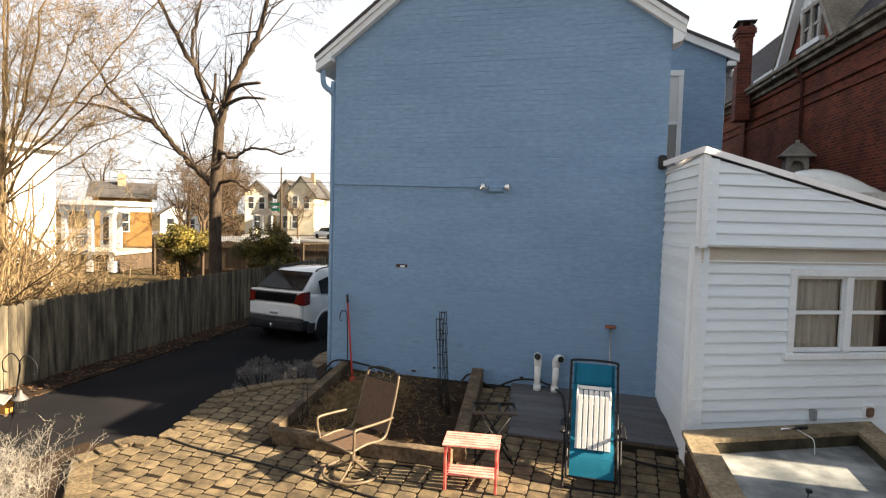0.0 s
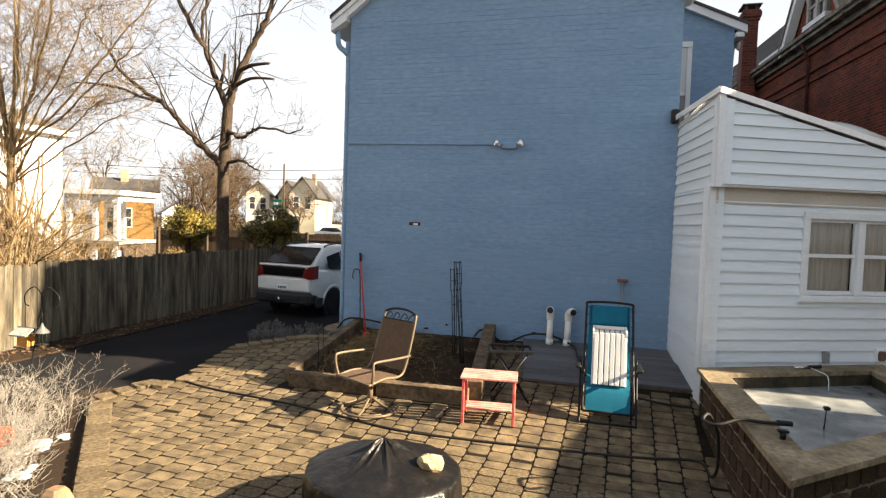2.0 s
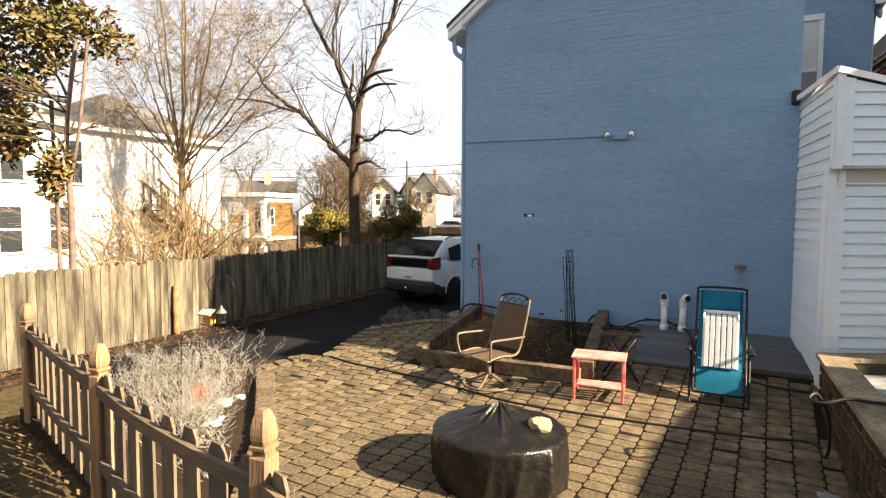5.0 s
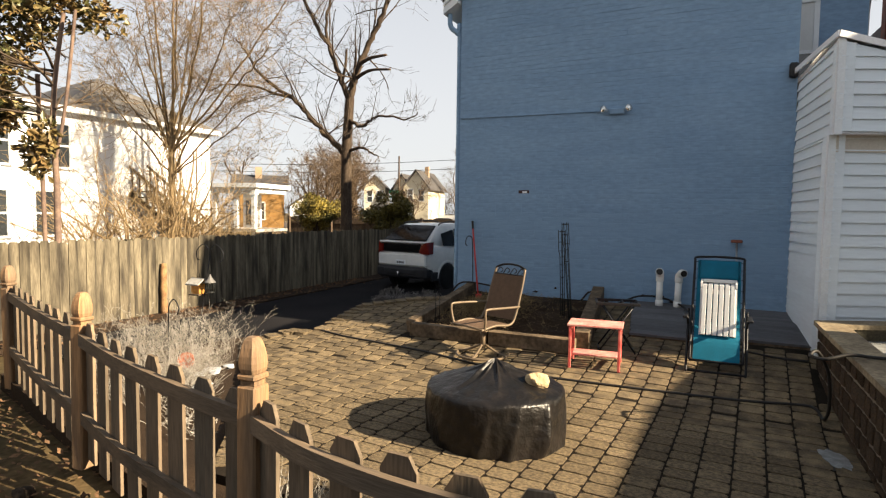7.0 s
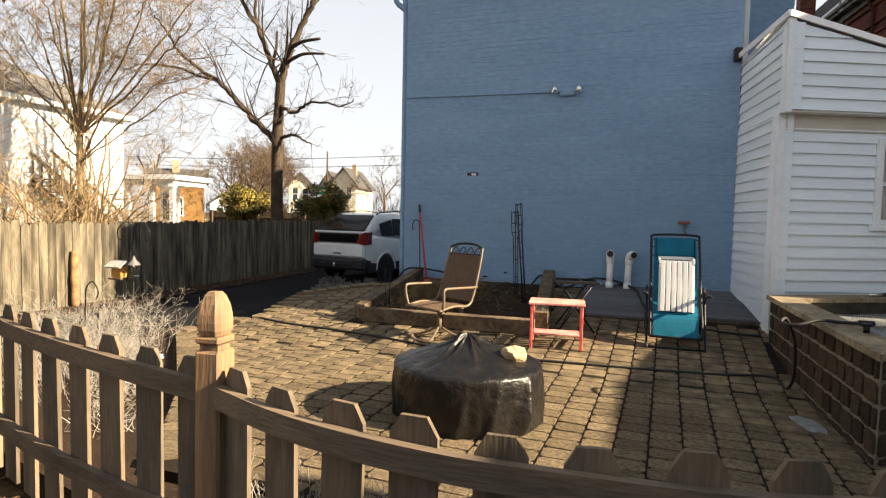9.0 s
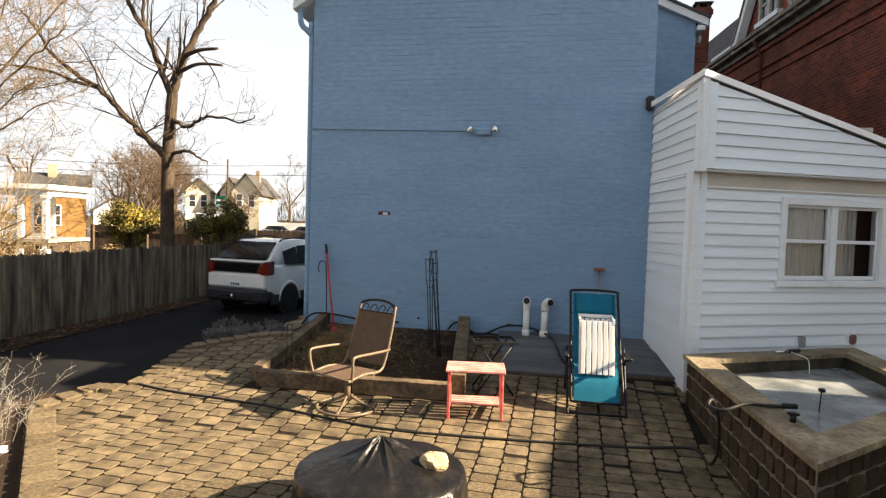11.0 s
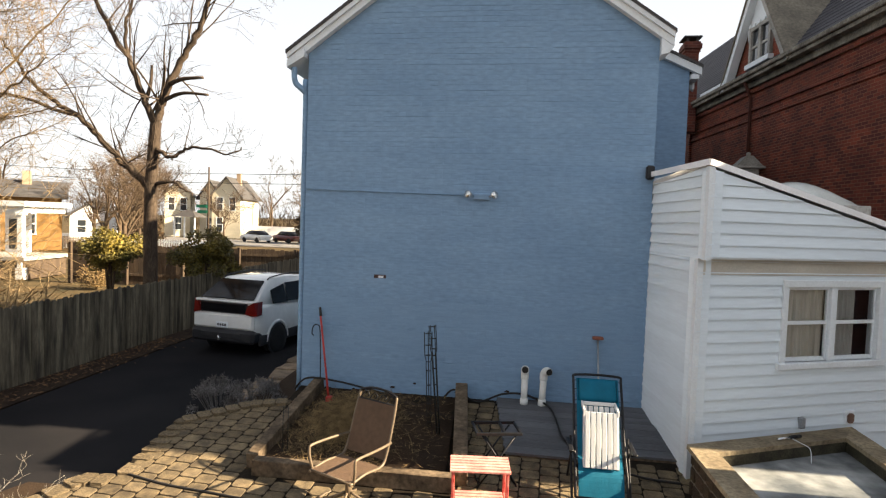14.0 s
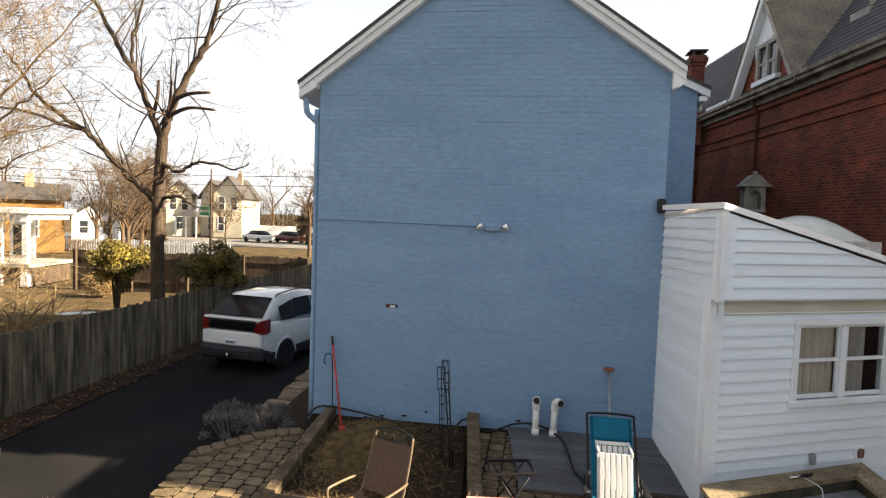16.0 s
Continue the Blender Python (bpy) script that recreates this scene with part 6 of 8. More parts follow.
def ribbon(bm, pts, w, h):
    """A board of section w x h bent along level points."""
    secs = []
    for k, p in enumerate(pts):
        d = (pts[min(k + 1, len(pts) - 1)] - pts[max(k - 1, 0)]).normalized()
        n_ = Vector((d.y, -d.x, 0)) * (w / 2)
        secs.append([p - n_ - Vector((0, 0, h / 2)), p + n_ - Vector((0, 0, h / 2)), p + n_ + Vector((0, 0, h / 2)), p - n_ + Vector((0, 0, h / 2))])
    rings = [[bm.verts.new(q) for q in s_] for s_ in secs]
    for a, b in zip(rings, rings[1:]):
        for k in range(4):
            bm.faces.new((a[k], a[(k + 1) % 4], b[(k + 1) % 4], b[k]))
    bm.faces.new(rings[0][::-1])
    bm.faces.new(rings[-1])
    bmesh.ops.recalc_face_normals(bm, faces=bm.faces)


for (a, b), mids, (dz0, dz1) in zip(zip(PP, PP[1:]), MIDS, ((-0.11, -0.04), (-0.04, 0.03), (0.03, 0.05))):
    run = bez([a] + mids + [b], 6)
    for z in (0.62 + FZ, 0.14 + FZ * 0.5):
        bm = B()
        ribbon(bm, [p + Vector((0, -0.014, z + dz0 + (dz1 - dz0) * k / (len(run) - 1))) for k, p in enumerate(run)], 0.036, 0.085)
        part("rail", bm, M_RAIL, pf)
    lens = [0.0]
    for p, q in zip(run, run[1:]):
        lens.append(lens[-1] + (q - p).length)
    L = lens[-1]
    cnt = int((L - 0.15) / 0.27)
    for k in range(cnt + 1):
        s_ = 0.14 + (L - 0.28) * k / cnt
        i = max(i_ for i_ in range(len(lens) - 1) if lens[i_] <= s_)
        d = (run[i + 1] - run[i]).normalized()
        p = run[i] + d * (s_ - lens[i]) + Vector((0, 0.014, 0))
        ang = math.degrees(math.atan2(d.y, d.x))
        ob = new("picket", pme)
        ob.parent = pf
        ob.matrix_world = pose(p.x, p.y, -0.10 + FZ + dz0 + (dz1 - dz0) * k / cnt + RND.uniform(-0.012, 0.012), 0, RND.uniform(-1.2, 1.2), ang + RND.uniform(-1.5, 1.5) + 180)

# ---------------------------------------------------------------- white car in the driveway
M_CARW = mat("white_car_paint", (0.74, 0.74, 0.72), 0.25, var=0.05, scale=3, fine=10, bump=0, coat=0.6)
M_CARB = mat("dark_bumper_plastic", (0.03, 0.03, 0.033), 0.6, var=0.2, scale=8)
M_LAMP = mat("red_lamp_lens", (0.15, 0.009, 0.006), 0.15, var=0.15, coat=0.5, bump=0)
M_TINT = glass_mat("tinted_car_glass", (0.006, 0.006, 0.007), 0.08)
M_TINT.node_tree.nodes["Principled BSDF"].inputs["Specular IOR Level"].default_value = 0.3
M_TYRE = mat("tyre_rubber", (0.02, 0.02, 0.02), 0.85, var=0.2)
M_RIM = mat("alloy_rim", (0.5, 0.5, 0.5), 0.3, metal=0.8, var=0.15)


def loft(bm, secs, mi=None, close=True):
    """A skin over sections with the same number of points."""
    rings = [[bm.verts.new(p) for p in s] for s in secs]
    n = len(rings[0])
    for a, b in zip(rings, rings[1:]):
        for k in range(n):
            f = bm.faces.new((a[k], a[(k + 1) % n], b[(k + 1) % n], b[k]))
            f.smooth = True
    bm.faces.new(rings[0][::-1])
    bm.faces.new(rings[-1])
    bmesh.ops.recalc_face_normals(bm, faces=bm.faces)


def wheel(parent, x, y, r=0.33, w=0.2):
    bm = B()
    lathe(bm, [(r * 0.62, -w / 2), (r * 0.93, -w / 2), (r, -w / 2 + 0.03), (r, w / 2 - 0.03), (r * 0.93, w / 2), (r * 0.62, w / 2)], (0, 0, 0), 24)
    wm = pose(x, y, r, 0, 90, 0)
    wh_ = part("wheel", B(), M_TYRE, parent)
    wh_.matrix_local = wm
    t_ = part("tyre", bm, M_TYRE, wh_)
    bm = B()
    lathe(bm, [(r * 0.60, -w / 2 + 0.02), (r * 0.64, -w / 2 + 0.015), (r * 0.64, w / 2 - 0.015), (r * 0.60, w / 2 - 0.02)], (0, 0, 0), 24)
    for k in range(5):
        a = 2 * math.pi * k / 5
        for s in (-1, 1):
            beam(bm, (0.03 * math.cos(a), 0.03 * math.sin(a), s * (w / 2 - 0.012)), (r * 0.62 * math.cos(a), r * 0.62 * math.sin(a), s * (w / 2 - 0.02)), 0.05, 0.015)
    part("rim", bm, M_RIM, wh_)


def crossover(m):
    c = thing("suv", "white crossover with sloped tailgate parked on the driveway", "car", m)
    W = 0.80
    # lower body, rear at y = 0, front at +y
    def sec(y, z0, z1, wd, r=0.10):
        return [(-wd + r * 0.4, y, z0), (wd - r * 0.4, y, z0), (wd, y, z0 + 0.15), (wd, y, (z0 + z1) / 2), (wd - 0.02, y, z1 - 0.08), (wd - 0.07, y, z1), (-wd + 0.07, y, z1), (-wd + 0.02, y, z1 - 0.08), (-wd, y, (z0 + z1) / 2), (-wd, y, z0 + 0.15)]
    bm = B()
    loft(bm, [sec(0.02, 0.58, 1.12, W * 0.92), sec(0.08, 0.46, 1.17, W * 0.985), sec(0.4, 0.32, 1.14, W * 1.01), sec(1.5, 0.28, 1.06, W * 1.01), sec(2.8, 0.28, 1.0, W), sec(3.5, 0.3, 0.95, W * 0.98), sec(4.1, 0.34, 0.86, W * 0.92), sec(4.3, 0.4, 0.74, W * 0.82)])
    body = part("body", bm, M_CARW, c)
    # greenhouse
    bm = B()
    def top(y, z0, z1, wd, wt):
        return [(-wd, y, z0), (wd, y, z0), (wt, y, z1 - 0.04), (wt - 0.08, y, z1), (-wt + 0.08, y, z1), (-wt, y, z1 - 0.04)]
    loft(bm, [top(0.10, 1.0, 1.19, W * 0.95, W * 0.92), top(0.5, 1.0, 1.50, W * 0.95, W * 0.82), top(0.80, 1.0, 1.66, W * 0.95, W * 0.76), top(1.6, 1.0, 1.68, W * 0.95, W * 0.72), top(2.3, 1.0, 1.64, W * 0.95, W * 0.72), top(3.1, 0.98, 1.06, W * 0.93, W * 0.84)])
    part("roof", bm, M_CARW, c)
    bm = B()
    prism(bm, [(-W * 0.82, 0.13, 1.245), (W * 0.82, 0.13, 1.245), (W * 0.68, 0.66, 1.60), (-W * 0.68, 0.66, 1.60)], (0, -0.025, 0.025))
    part("rear_window", bm, M_TINT, c, "sloped dark rear window")
    bm = B()
    box(bm, (-W * 0.72, -0.035, 0.96), (W * 0.72, 0.06, 1.185), 0.02)
    part("tailgate_glass", bm, M_TINT, c, "lower dark tailgate glass")
    bm = B()
    box(bm, (-W * 0.90, -0.02, 1.19), (W * 0.90, 0.12, 1.235), 0.015)
    part("spoiler", bm, M_CARW, c)
    for s in (-1, 1):
        bm = B()
        prism(bm, [(s * W * 0.70, -0.045, 0.97), (s * W * 0.92, -0.045, 0.93), (s * W * 1.015, 0.04, 0.93), (s * W * 1.0, 0.07, 1.22), (s * W * 0.93, 0.0, 1.22), (s * W * 0.78, -0.03, 1.15)], (0, 0.17, 0.01))
        part("tail_lamp", bm, M_LAMP, c, "red tail lamp")
        for y0, y1, z1a, z1b, y2, y3 in ((0.72, 1.22, 1.42, 1.52, 0.60, 1.22), (1.28, 2.0, 1.54, 1.54, 1.28, 2.0), (2.06, 2.72, 1.53, 1.16, 2.06, 2.5)):
            bm = B()
            xo, xt = s * W * 0.968, s * W * 0.815
            prism(bm, [(xo, y0 - 0.05, 1.13), (xo, y1, 1.11), (xt, y1 if z1b > 1.2 else 2.35, max(z1b, 1.5)), (xt, y0, z1a)], (s * 0.012, 0, 0))
            part("side_window", bm, M_TINT, c)
        bm = B()
        tube(bm, bez([(s * W * 0.70, 0.75, 1.63), (s * W * 0.70, 0.9, 1.69), (s * W * 0.69, 1.7, 1.73), (s * W * 0.69, 2.2, 1.70), (s * W * 0.69, 2.3, 1.65)], 5), 0.016, 8)
        part("roof_rail", bm, M_CARB, c)
        bm = B()
        box(bm, (s * W * 0.95, 2.55, 1.05), (s * (W + 0.13), 2.68, 1.19), 0.03)
        part("mirror", bm, M_CARW, c)
        bm = B()
        box(bm, (s * (W - 0.04), 0.15, 0.27), (s * (W + 0.018), 4.0, 0.50), 0.02)
        part("sill", bm, M_CARB, c, "dark lower cladding")
        for y0 in (0.82, 3.35):
            bm = B()
            r_ = 0.40
            tube(bm, [(s * (W - 0.015), y0 + r_ * math.cos(a), 0.33 + r_ * math.sin(a)) for a in [math.pi * k / 12 for k in range(13)]], 0.045, 8)
            part("wheel_arch", bm, M_CARW, c)
            bm = B()
            lathe(bm, [(0.36, -0.03), (0.37, 0.0), (0.36, 0.012)], (0, 0, 0), 20)
            ob = part("wheel_well", bm, M_CARB, c)
            ob.matrix_local = pose(s * (W - 0.002), y0, 0.34, 0, 90, 0)
            wheel(c, s * (W - 0.08), y0)
    bm = B()
    box(bm, (-W * 0.99, -0.075, 0.33), (W * 0.99, 0.30, 0.62), 0.06)
    box(bm, (-W * 0.62, -0.10, 0.44), (W * 0.62, -0.07, 0.56), 0.015)
    part("rear_bumper", bm, M_CARB, c, "dark grey rear bumper")
    bm = B()
    box(bm, (-W * 0.95, -0.04, 0.62), (W * 0.95, 0.14, 0.945), 0.04)
    part("tailgate", bm, M_CARW, c)
    bm = B()
    box(bm, (-0.15, -0.058, 0.655), (0.15, -0.038, 0.775), 0.004)
    pl = part("number_plate", bm, M_TRIM, c)
    bm = B()
    for k in range(4):
        box(bm, (-0.11 + k * 0.06, -0.062, 0.69), (-0.07 + k * 0.06, -0.0575, 0.74))
    part("plate_bars", bm, M_CARB, pl)
    bm = B()
    tube(bm, [(0, -0.08, 0.42), (0, -0.15, 0.42), (0, -0.16, 0.50)], 0.026, 8)
    part("tow_ball", bm, M_CHROME, c, "chrome tow ball")
    return c


crossover(pose(-7.23, 11.85, LOW - 0.03, 0, 0, -9))
par = thing("parked_car", "pale silver car further along the driveway", "car", pose(-6.9, 17.6, LOW + 0.012, 0, 0, 3))
bm = B()
loft(bm, [[(-0.78, y, 0.3), (0.78, y, 0.3), (0.80, y, 0.6), (0.74, y, z), (-0.74, y, z), (-0.80, y, 0.6)] for y, z in ((0, 0.85), (0.3, 0.95), (2.8, 0.95), (3.9, 0.8))])
part("body", bm, mat("silver_paint", (0.5, 0.52, 0.55), 0.3, metal=0.3, var=0.05, coat=0.5), par)
bm = B()
loft(bm, [[(-0.70, y, 0.93), (0.70, y, 0.93), (0.56, y, z), (-0.56, y, z)] for y, z in ((0.35, 0.95), (0.9, 1.38), (2.1, 1.38), (2.8, 0.95))])
part("cabin", bm, M_TINT, par)
for s in (-1, 1):
    for y0 in (0.75, 3.05):
        wheel(par, s * 0.74, y0, 0.3, 0.18)

# street cars, far off
for k, (x, y, col) in enumerate(((-31.5, 62.5, (0.62, 0.63, 0.62)), (-28.2, 63.6, (0.10, 0.022, 0.02)), (-25.0, 65.0, (0.55, 0.56, 0.58)), (-23.0, 61.0, (0.35, 0.36, 0.38)))):
    sc_ = thing("street_car", "small saloon parked along the far street", "car", pose(x, y, LOW + 0.012, 0, 0, 62), "street cars")
    bm = B()
    loft(bm, [[(-0.8, yy, 0.25), (0.8, yy, 0.25), (0.85, yy, 0.55), (0.78, yy, zz), (-0.78, yy, zz), (-0.85, yy, 0.55)] for yy, zz in ((-1.9, 0.7), (-1.6, 0.85), (1.2, 0.9), (1.9, 0.75))])
    part("body", bm, mat("car_paint", col, 0.3, var=0.05, coat=0.5), sc_)
    bm = B()
    loft(bm, [[(-0.72, yy, 0.86), (0.72, yy, 0.86), (0.56, yy, zz), (-0.56, yy, zz)] for yy, zz in ((-1.5, 0.9), (-0.8, 1.32), (0.6, 1.32), (1.2, 0.9))])
    part("cabin", bm, M_TINT, sc_)
    for s in (-1, 1):
        for y0 in (-1.2, 1.15):
            wheel(sc_, s * 0.78, y0, 0.3, 0.18)


# ---------------------------------------------------------------- trees
MINR = [0.0035]         # thinnest twig


def branch(bm, p, d, L, r, depth, rnd, seg, droop=0.0, kids=(2, 4), wob=0.22, mi=0, taper=0.55):
    """A limb that wavers, tapers and carries smaller ones."""
    pts, rs, n = [p.copy()], [r], max(3, int(L / 0.35) if L > 1 else 3)
    q, dd = p.copy(), d.normalized()
    for k in range(n):
        dd = (dd + Vector((rnd.gauss(0, wob), rnd.gauss(0, wob), rnd.gauss(0, wob * 0.7) + 0.06 - droop)) * 0.5).normalized()
        q = q + dd * (L / n)
        pts.append(q.copy())
        rs.append(max(MINR[0], r * (1 - taper * (k + 1) / n)))
    tube(bm, pts, rs, seg, caps=False, mi=mi)
    if depth > 0:
        for k in range(rnd.randint(*kids)):
            i = rnd.randint(max(1, n // 3), n)
            base = (pts[i] - pts[i - 1]).normalized()
            side = Vector((rnd.gauss(0, 1), rnd.gauss(0, 1), rnd.gauss(0.15, 0.7)))
            nd = (base * rnd.uniform(0.5, 1.0) + side.normalized() * rnd.uniform(0.5, 1.0)).normalized()
            branch(bm, pts[i], nd, L * rnd.uniform(0.4, 0.72), max(MINR[0], rs[i] * rnd.uniform(0.45, 0.7)), depth - 1, rnd, max(3, seg - 1), droop, kids, wob, mi, taper)
    return pts


def limb(bm, pts, r0, r1, rnd, depth, every=1, kl=1.0, seg=7):
    pp = bez(pts, 5)
    n = len(pp)
    rs = [r0 + (r1 - r0) * k / (n - 1) for k in range(n)]
    pp = [p + Vector((rnd.gauss(0, 0.02), rnd.gauss(0, 0.02), rnd.gauss(0, 0.02))) for p in pp]
    tube(bm, pp, rs, seg, caps=False)
    for i in range(3, n, every):
        base = (pp[i] - pp[i - 1]).normalized()
        for _ in range(1):
            side = Vector((rnd.gauss(0, 1), rnd.gauss(0, 0.8), rnd.gauss(0.3, 0.7))).normalized()
            branch(bm, pp[i], base * 0.6 + side, kl * rnd.uniform(0.6, 1.4), max(0.006, min(0.03, rs[i] * rnd.uniform(0.25, 0.4))), depth, rnd, 4, kids=(2, 4))


# the big bare tree behind the fence
rnd = random.Random(11)
tree = thing("bare_tree", "tall bare winter tree with dark forked trunk", "tree")
Y = 14.0
bm = B()
tube(bm, bez([(-10.44, Y, -0.3), (-10.46, Y, 0.9), (-10.48, Y, 2.1), (-10.47, Y, 3.5), (-10.42, Y, 4.35), (-10.36, Y, 5.15)], 5), [0.23, 0.20] + [0.185 - 0.05 * k / 23 for k in range(24)], 14, caps=False)
part("trunk", bm, M_BARK, tree)
bm = B()
limb(bm, [(-10.47, Y, 3.4), (-10.75, Y - 0.1, 3.72), (-11.15, Y - 0.2, 4.1), (-11.63, Y - 0.3, 4.6), (-12.25, Y - 0.4, 5.2), (-12.95, Y - 0.5, 5.62), (-13.5, Y - 0.6, 6.1), (-13.9, Y - 0.6, 6.7), (-14.4, Y - 0.6, 7.2)], 0.105, 0.022, rnd, 3, 2, 1.5)
limb(bm, [(-12.25, Y - 0.4, 5.2), (-13.2, Y - 0.7, 5.52), (-14.3, Y - 0.8, 5.72), (-15.2, Y - 0.9, 5.6)], 0.05, 0.014, rnd, 3, 2, 1.2)
limb(bm, [(-10.36, Y, 5.1), (-10.52, Y - 0.1, 5.5), (-10.72, Y - 0.1, 5.92), (-11.03, Y - 0.2, 6.75), (-11.45, Y - 0.3, 7.4), (-11.86, Y - 0.3, 8.15), (-12.35, Y - 0.3, 9.1), (-12.7, Y - 0.3, 10.2)], 0.095, 0.028, rnd, 3, 2, 1.5)
limb(bm, [(-10.36, Y, 5.1), (-10.22, Y, 5.55), (-10.07, Y, 5.98), (-9.76, Y + 0.1, 6.7), (-9.38, Y + 0.1, 7.35), (-9.1, Y + 0.1, 7.96), (-8.8, Y, 8.8), (-8.6, Y, 9.8)], 0.115, 0.04, rnd, 3, 2, 1.4)
limb(bm, [(-11.03, Y - 0.2, 6.75), (-11.0, Y - 0.3, 7.5), (-10.75, Y - 0.3, 8.3), (-10.6, Y - 0.3, 9.3)], 0.05, 0.018, rnd, 3, 2, 1.1)
limb(bm, [(-10.34, Y, 4.5), (-10.1, Y - 0.1, 4.34), (-9.85, Y - 0.1, 4.26), (-9.43, Y - 0.2, 4.46), (-8.82, Y - 0.2, 4.48), (-8.22, Y - 0.3, 4.32), (-7.85, Y - 0.3, 4.52)], 0.062, 0.014, rnd, 2, 2, 0.8)
limb(bm, [(-10.42, Y, 3.55), (-9.86, Y - 0.1, 3.64), (-9.5, Y - 0.2, 3.48), (-9.2, Y - 0.2, 3.32)], 0.055, 0.015, rnd, 2, 2, 0.6)
tube(bm, bez([(-10.02, Y, 6.10), (-9.6, Y - 0.05, 6.22), (-9.02, Y - 0.1, 6.24)], 4), [0.065 - 0.004 * k for k in range(9)], 7)
tube(bm, bez([(-10.18, Y, 5.68), (-9.8, Y - 0.05, 5.82), (-9.45, Y - 0.1, 5.86), (-8.85, Y - 0.15, 5.80)], 4), [0.06 - 0.0025 * k for k in range(13)], 7)
tube(bm, bez([(-10.60, Y - 0.05, 5.7), (-10.45, Y - 0.1, 6.1), (-10.42, Y - 0.1, 6.55)], 4), [0.055 - 0.003 * k for k in range(9)], 7)
part("crown", bm, M_BARK, tree, "bare crooked limbs and twigs")


def bare_tree(name, label, x, y, h, r, seed, material, depth=4, spread=0.5, lean=(0, 0), kids=(3, 5)):
    rn = random.Random(seed)
    t = thing(name, label, "tree", None, "background trees")
    bm = B()
    top = Vector((x + lean[0], y + lean[1], LOW + h * 0.4))
    pts = bez([(x, y, LOW - 0.1), (x + lean[0] * 0.4, y + lean[1] * 0.4, LOW + h * 0.2), top], 5)
    tube(bm, pts, [r * (1 - 0.35 * k / (len(pts) - 1)) for k in range(len(pts))], 9, caps=False)
    part("trunk", bm, material, t)
    bm = B()
    for k in range(rn.randint(4, 6)):
        a = rn.uniform(0, 6.28)
        i = rn.randint(len(pts) // 2, len(pts) - 1)
        d = Vector((math.cos(a) * spread, math.sin(a) * spread, rn.uniform(0.6, 1.1)))
        branch(bm, pts[i], d, h * rn.uniform(0.28, 0.42), r * 0.5, depth, rn, 5, kids=kids)
    part("crown", bm, material, t)


M_FARBARK = mat("far_bark", (0.105, 0.073, 0.046), 0.95, var=0.3, scale=2)
for lab, x, y, h, r, seed in (("twiggy bare tree behind the porch roof", -24.5, 30.0, 7.2, 0.16, 3), ("twiggy brown tree beyond the rear fence", -23.0, 29.5, 6.0, 0.14, 5),
                              ("bare street tree with spreading twigs", -18.5, 45.0, 8.6, 0.17, 8), ("bare tree beside the cream house", -33.0, 58.0, 6.5, 0.12, 9),
                              ("tall bare tree far down the street", -44.0, 62.0, 10.0, 0.24, 12), ("bare tree beyond the ochre house", -52.0, 50.0, 11.0, 0.26, 14),
                              ("bare tree across the street", -36.0, 76.0, 10.0, 0.22, 15), ("brown thicket tree in the rear yard", -28.3, 36.0, 7.4, 0.15, 18),
                              ("brown thicket tree by the ochre house", -30.5, 41.0, 8.4, 0.17, 19), ("brown thicket tree near the street", -36.0, 43.0, 7.4, 0.16, 20),
                              ("thin tree behind the street fence", -36.0, 48.0, 9.4, 0.18, 22), ("bare tree beyond the house corner", -13.0, 62.0, 10.0, 0.22, 17),
                              ("reddish bare tree by the street", -28.5, 72.0, 7.5, 0.16, 25), ("twiggy tree against the pale sky", -40.0, 56.0, 10.0, 0.2, 27), ("brown twiggy tree behind the wires", -33.5, 45.0, 8.8, 0.18, 28), ("brown tree by the green signs", -29.8, 38.5, 7.6, 0.16, 29), ("bare tree by the far cars", -20.5, 56.0, 8.4, 0.18, 30), ("bare brown tree beside the street wall", -24.5, 70.0, 8.6, 0.18, 31)):
    MINR[0] = 0.010 if y > 40 else 0.007
    bare_tree("bare_tree", lab, x, y, h, r, seed, M_FARBARK, kids=(3, 5))
MINR[0] = 0.0035
M_DARKLEAF = mat("dark_conifer_leaf", (0.045, 0.035, 0.02), 0.8, var=0.4, scale=1, tint=(0.09, 0.055, 0.03), piece=0.4)

# far wooded horizon
bm = B()
rn = random.Random(4)
for k in range(230):
    x = -160 + k * 0.9 + rn.uniform(-0.5, 0.5)
    h = rn.uniform(3.5, 8.0)
    y = 112 + rn.uniform(-10, 10)
    for j in range(34):
        a = Vector((x + rn.gauss(0, 1.5), y + rn.gauss(0, 2), LOW + rn.random() ** 1.3 * h * 0.7))
        b = a + Vector((rn.gauss(0, 0.9), 0, rn.uniform(0.15, 0.5) * h))
        w_ = rn.uniform(0.02, 0.07)
        bm.faces.new([bm.verts.new(c) for c in (a - Vector((w_, 0, 0)), a + Vector((w_, 0, 0)), b)])
tagged(part("far_woods", bm, M_FARBARK), "brown leafless woods along the horizon", "woods", kind="stuff")

# vine-covered tree and scrub over the fence
rnd = random.Random(21)
M_VINEWOOD = mat("brown_branch", (0.20, 0.14, 0.075), 0.9, var=0.4, scale=3, tint=(0.11, 0.078, 0.045), spec=0.1)
BACK = Matrix.Translation((-0.1, 0, 2.0)) @ Matrix.Scale(1.28, 4) @ Matrix.Translation((0.1, 0, -2.0))     # pushed back from the fence
sct = thing("scrub_tree", "bare tree wrapped in dry tan vines", "tree")
bm = B()
sx0, sy0 = -12.55, 9.6
tube(bm, bez([(sx0, sy0, -0.3), (sx0 + 0.05, sy0, 1.5), (sx0 - 0.02, sy0, 2.8), (sx0 + 0.05, sy0, 4.2)], 6), [0.10 - 0.04 * k / 18 for k in range(19)], 10, caps=False)
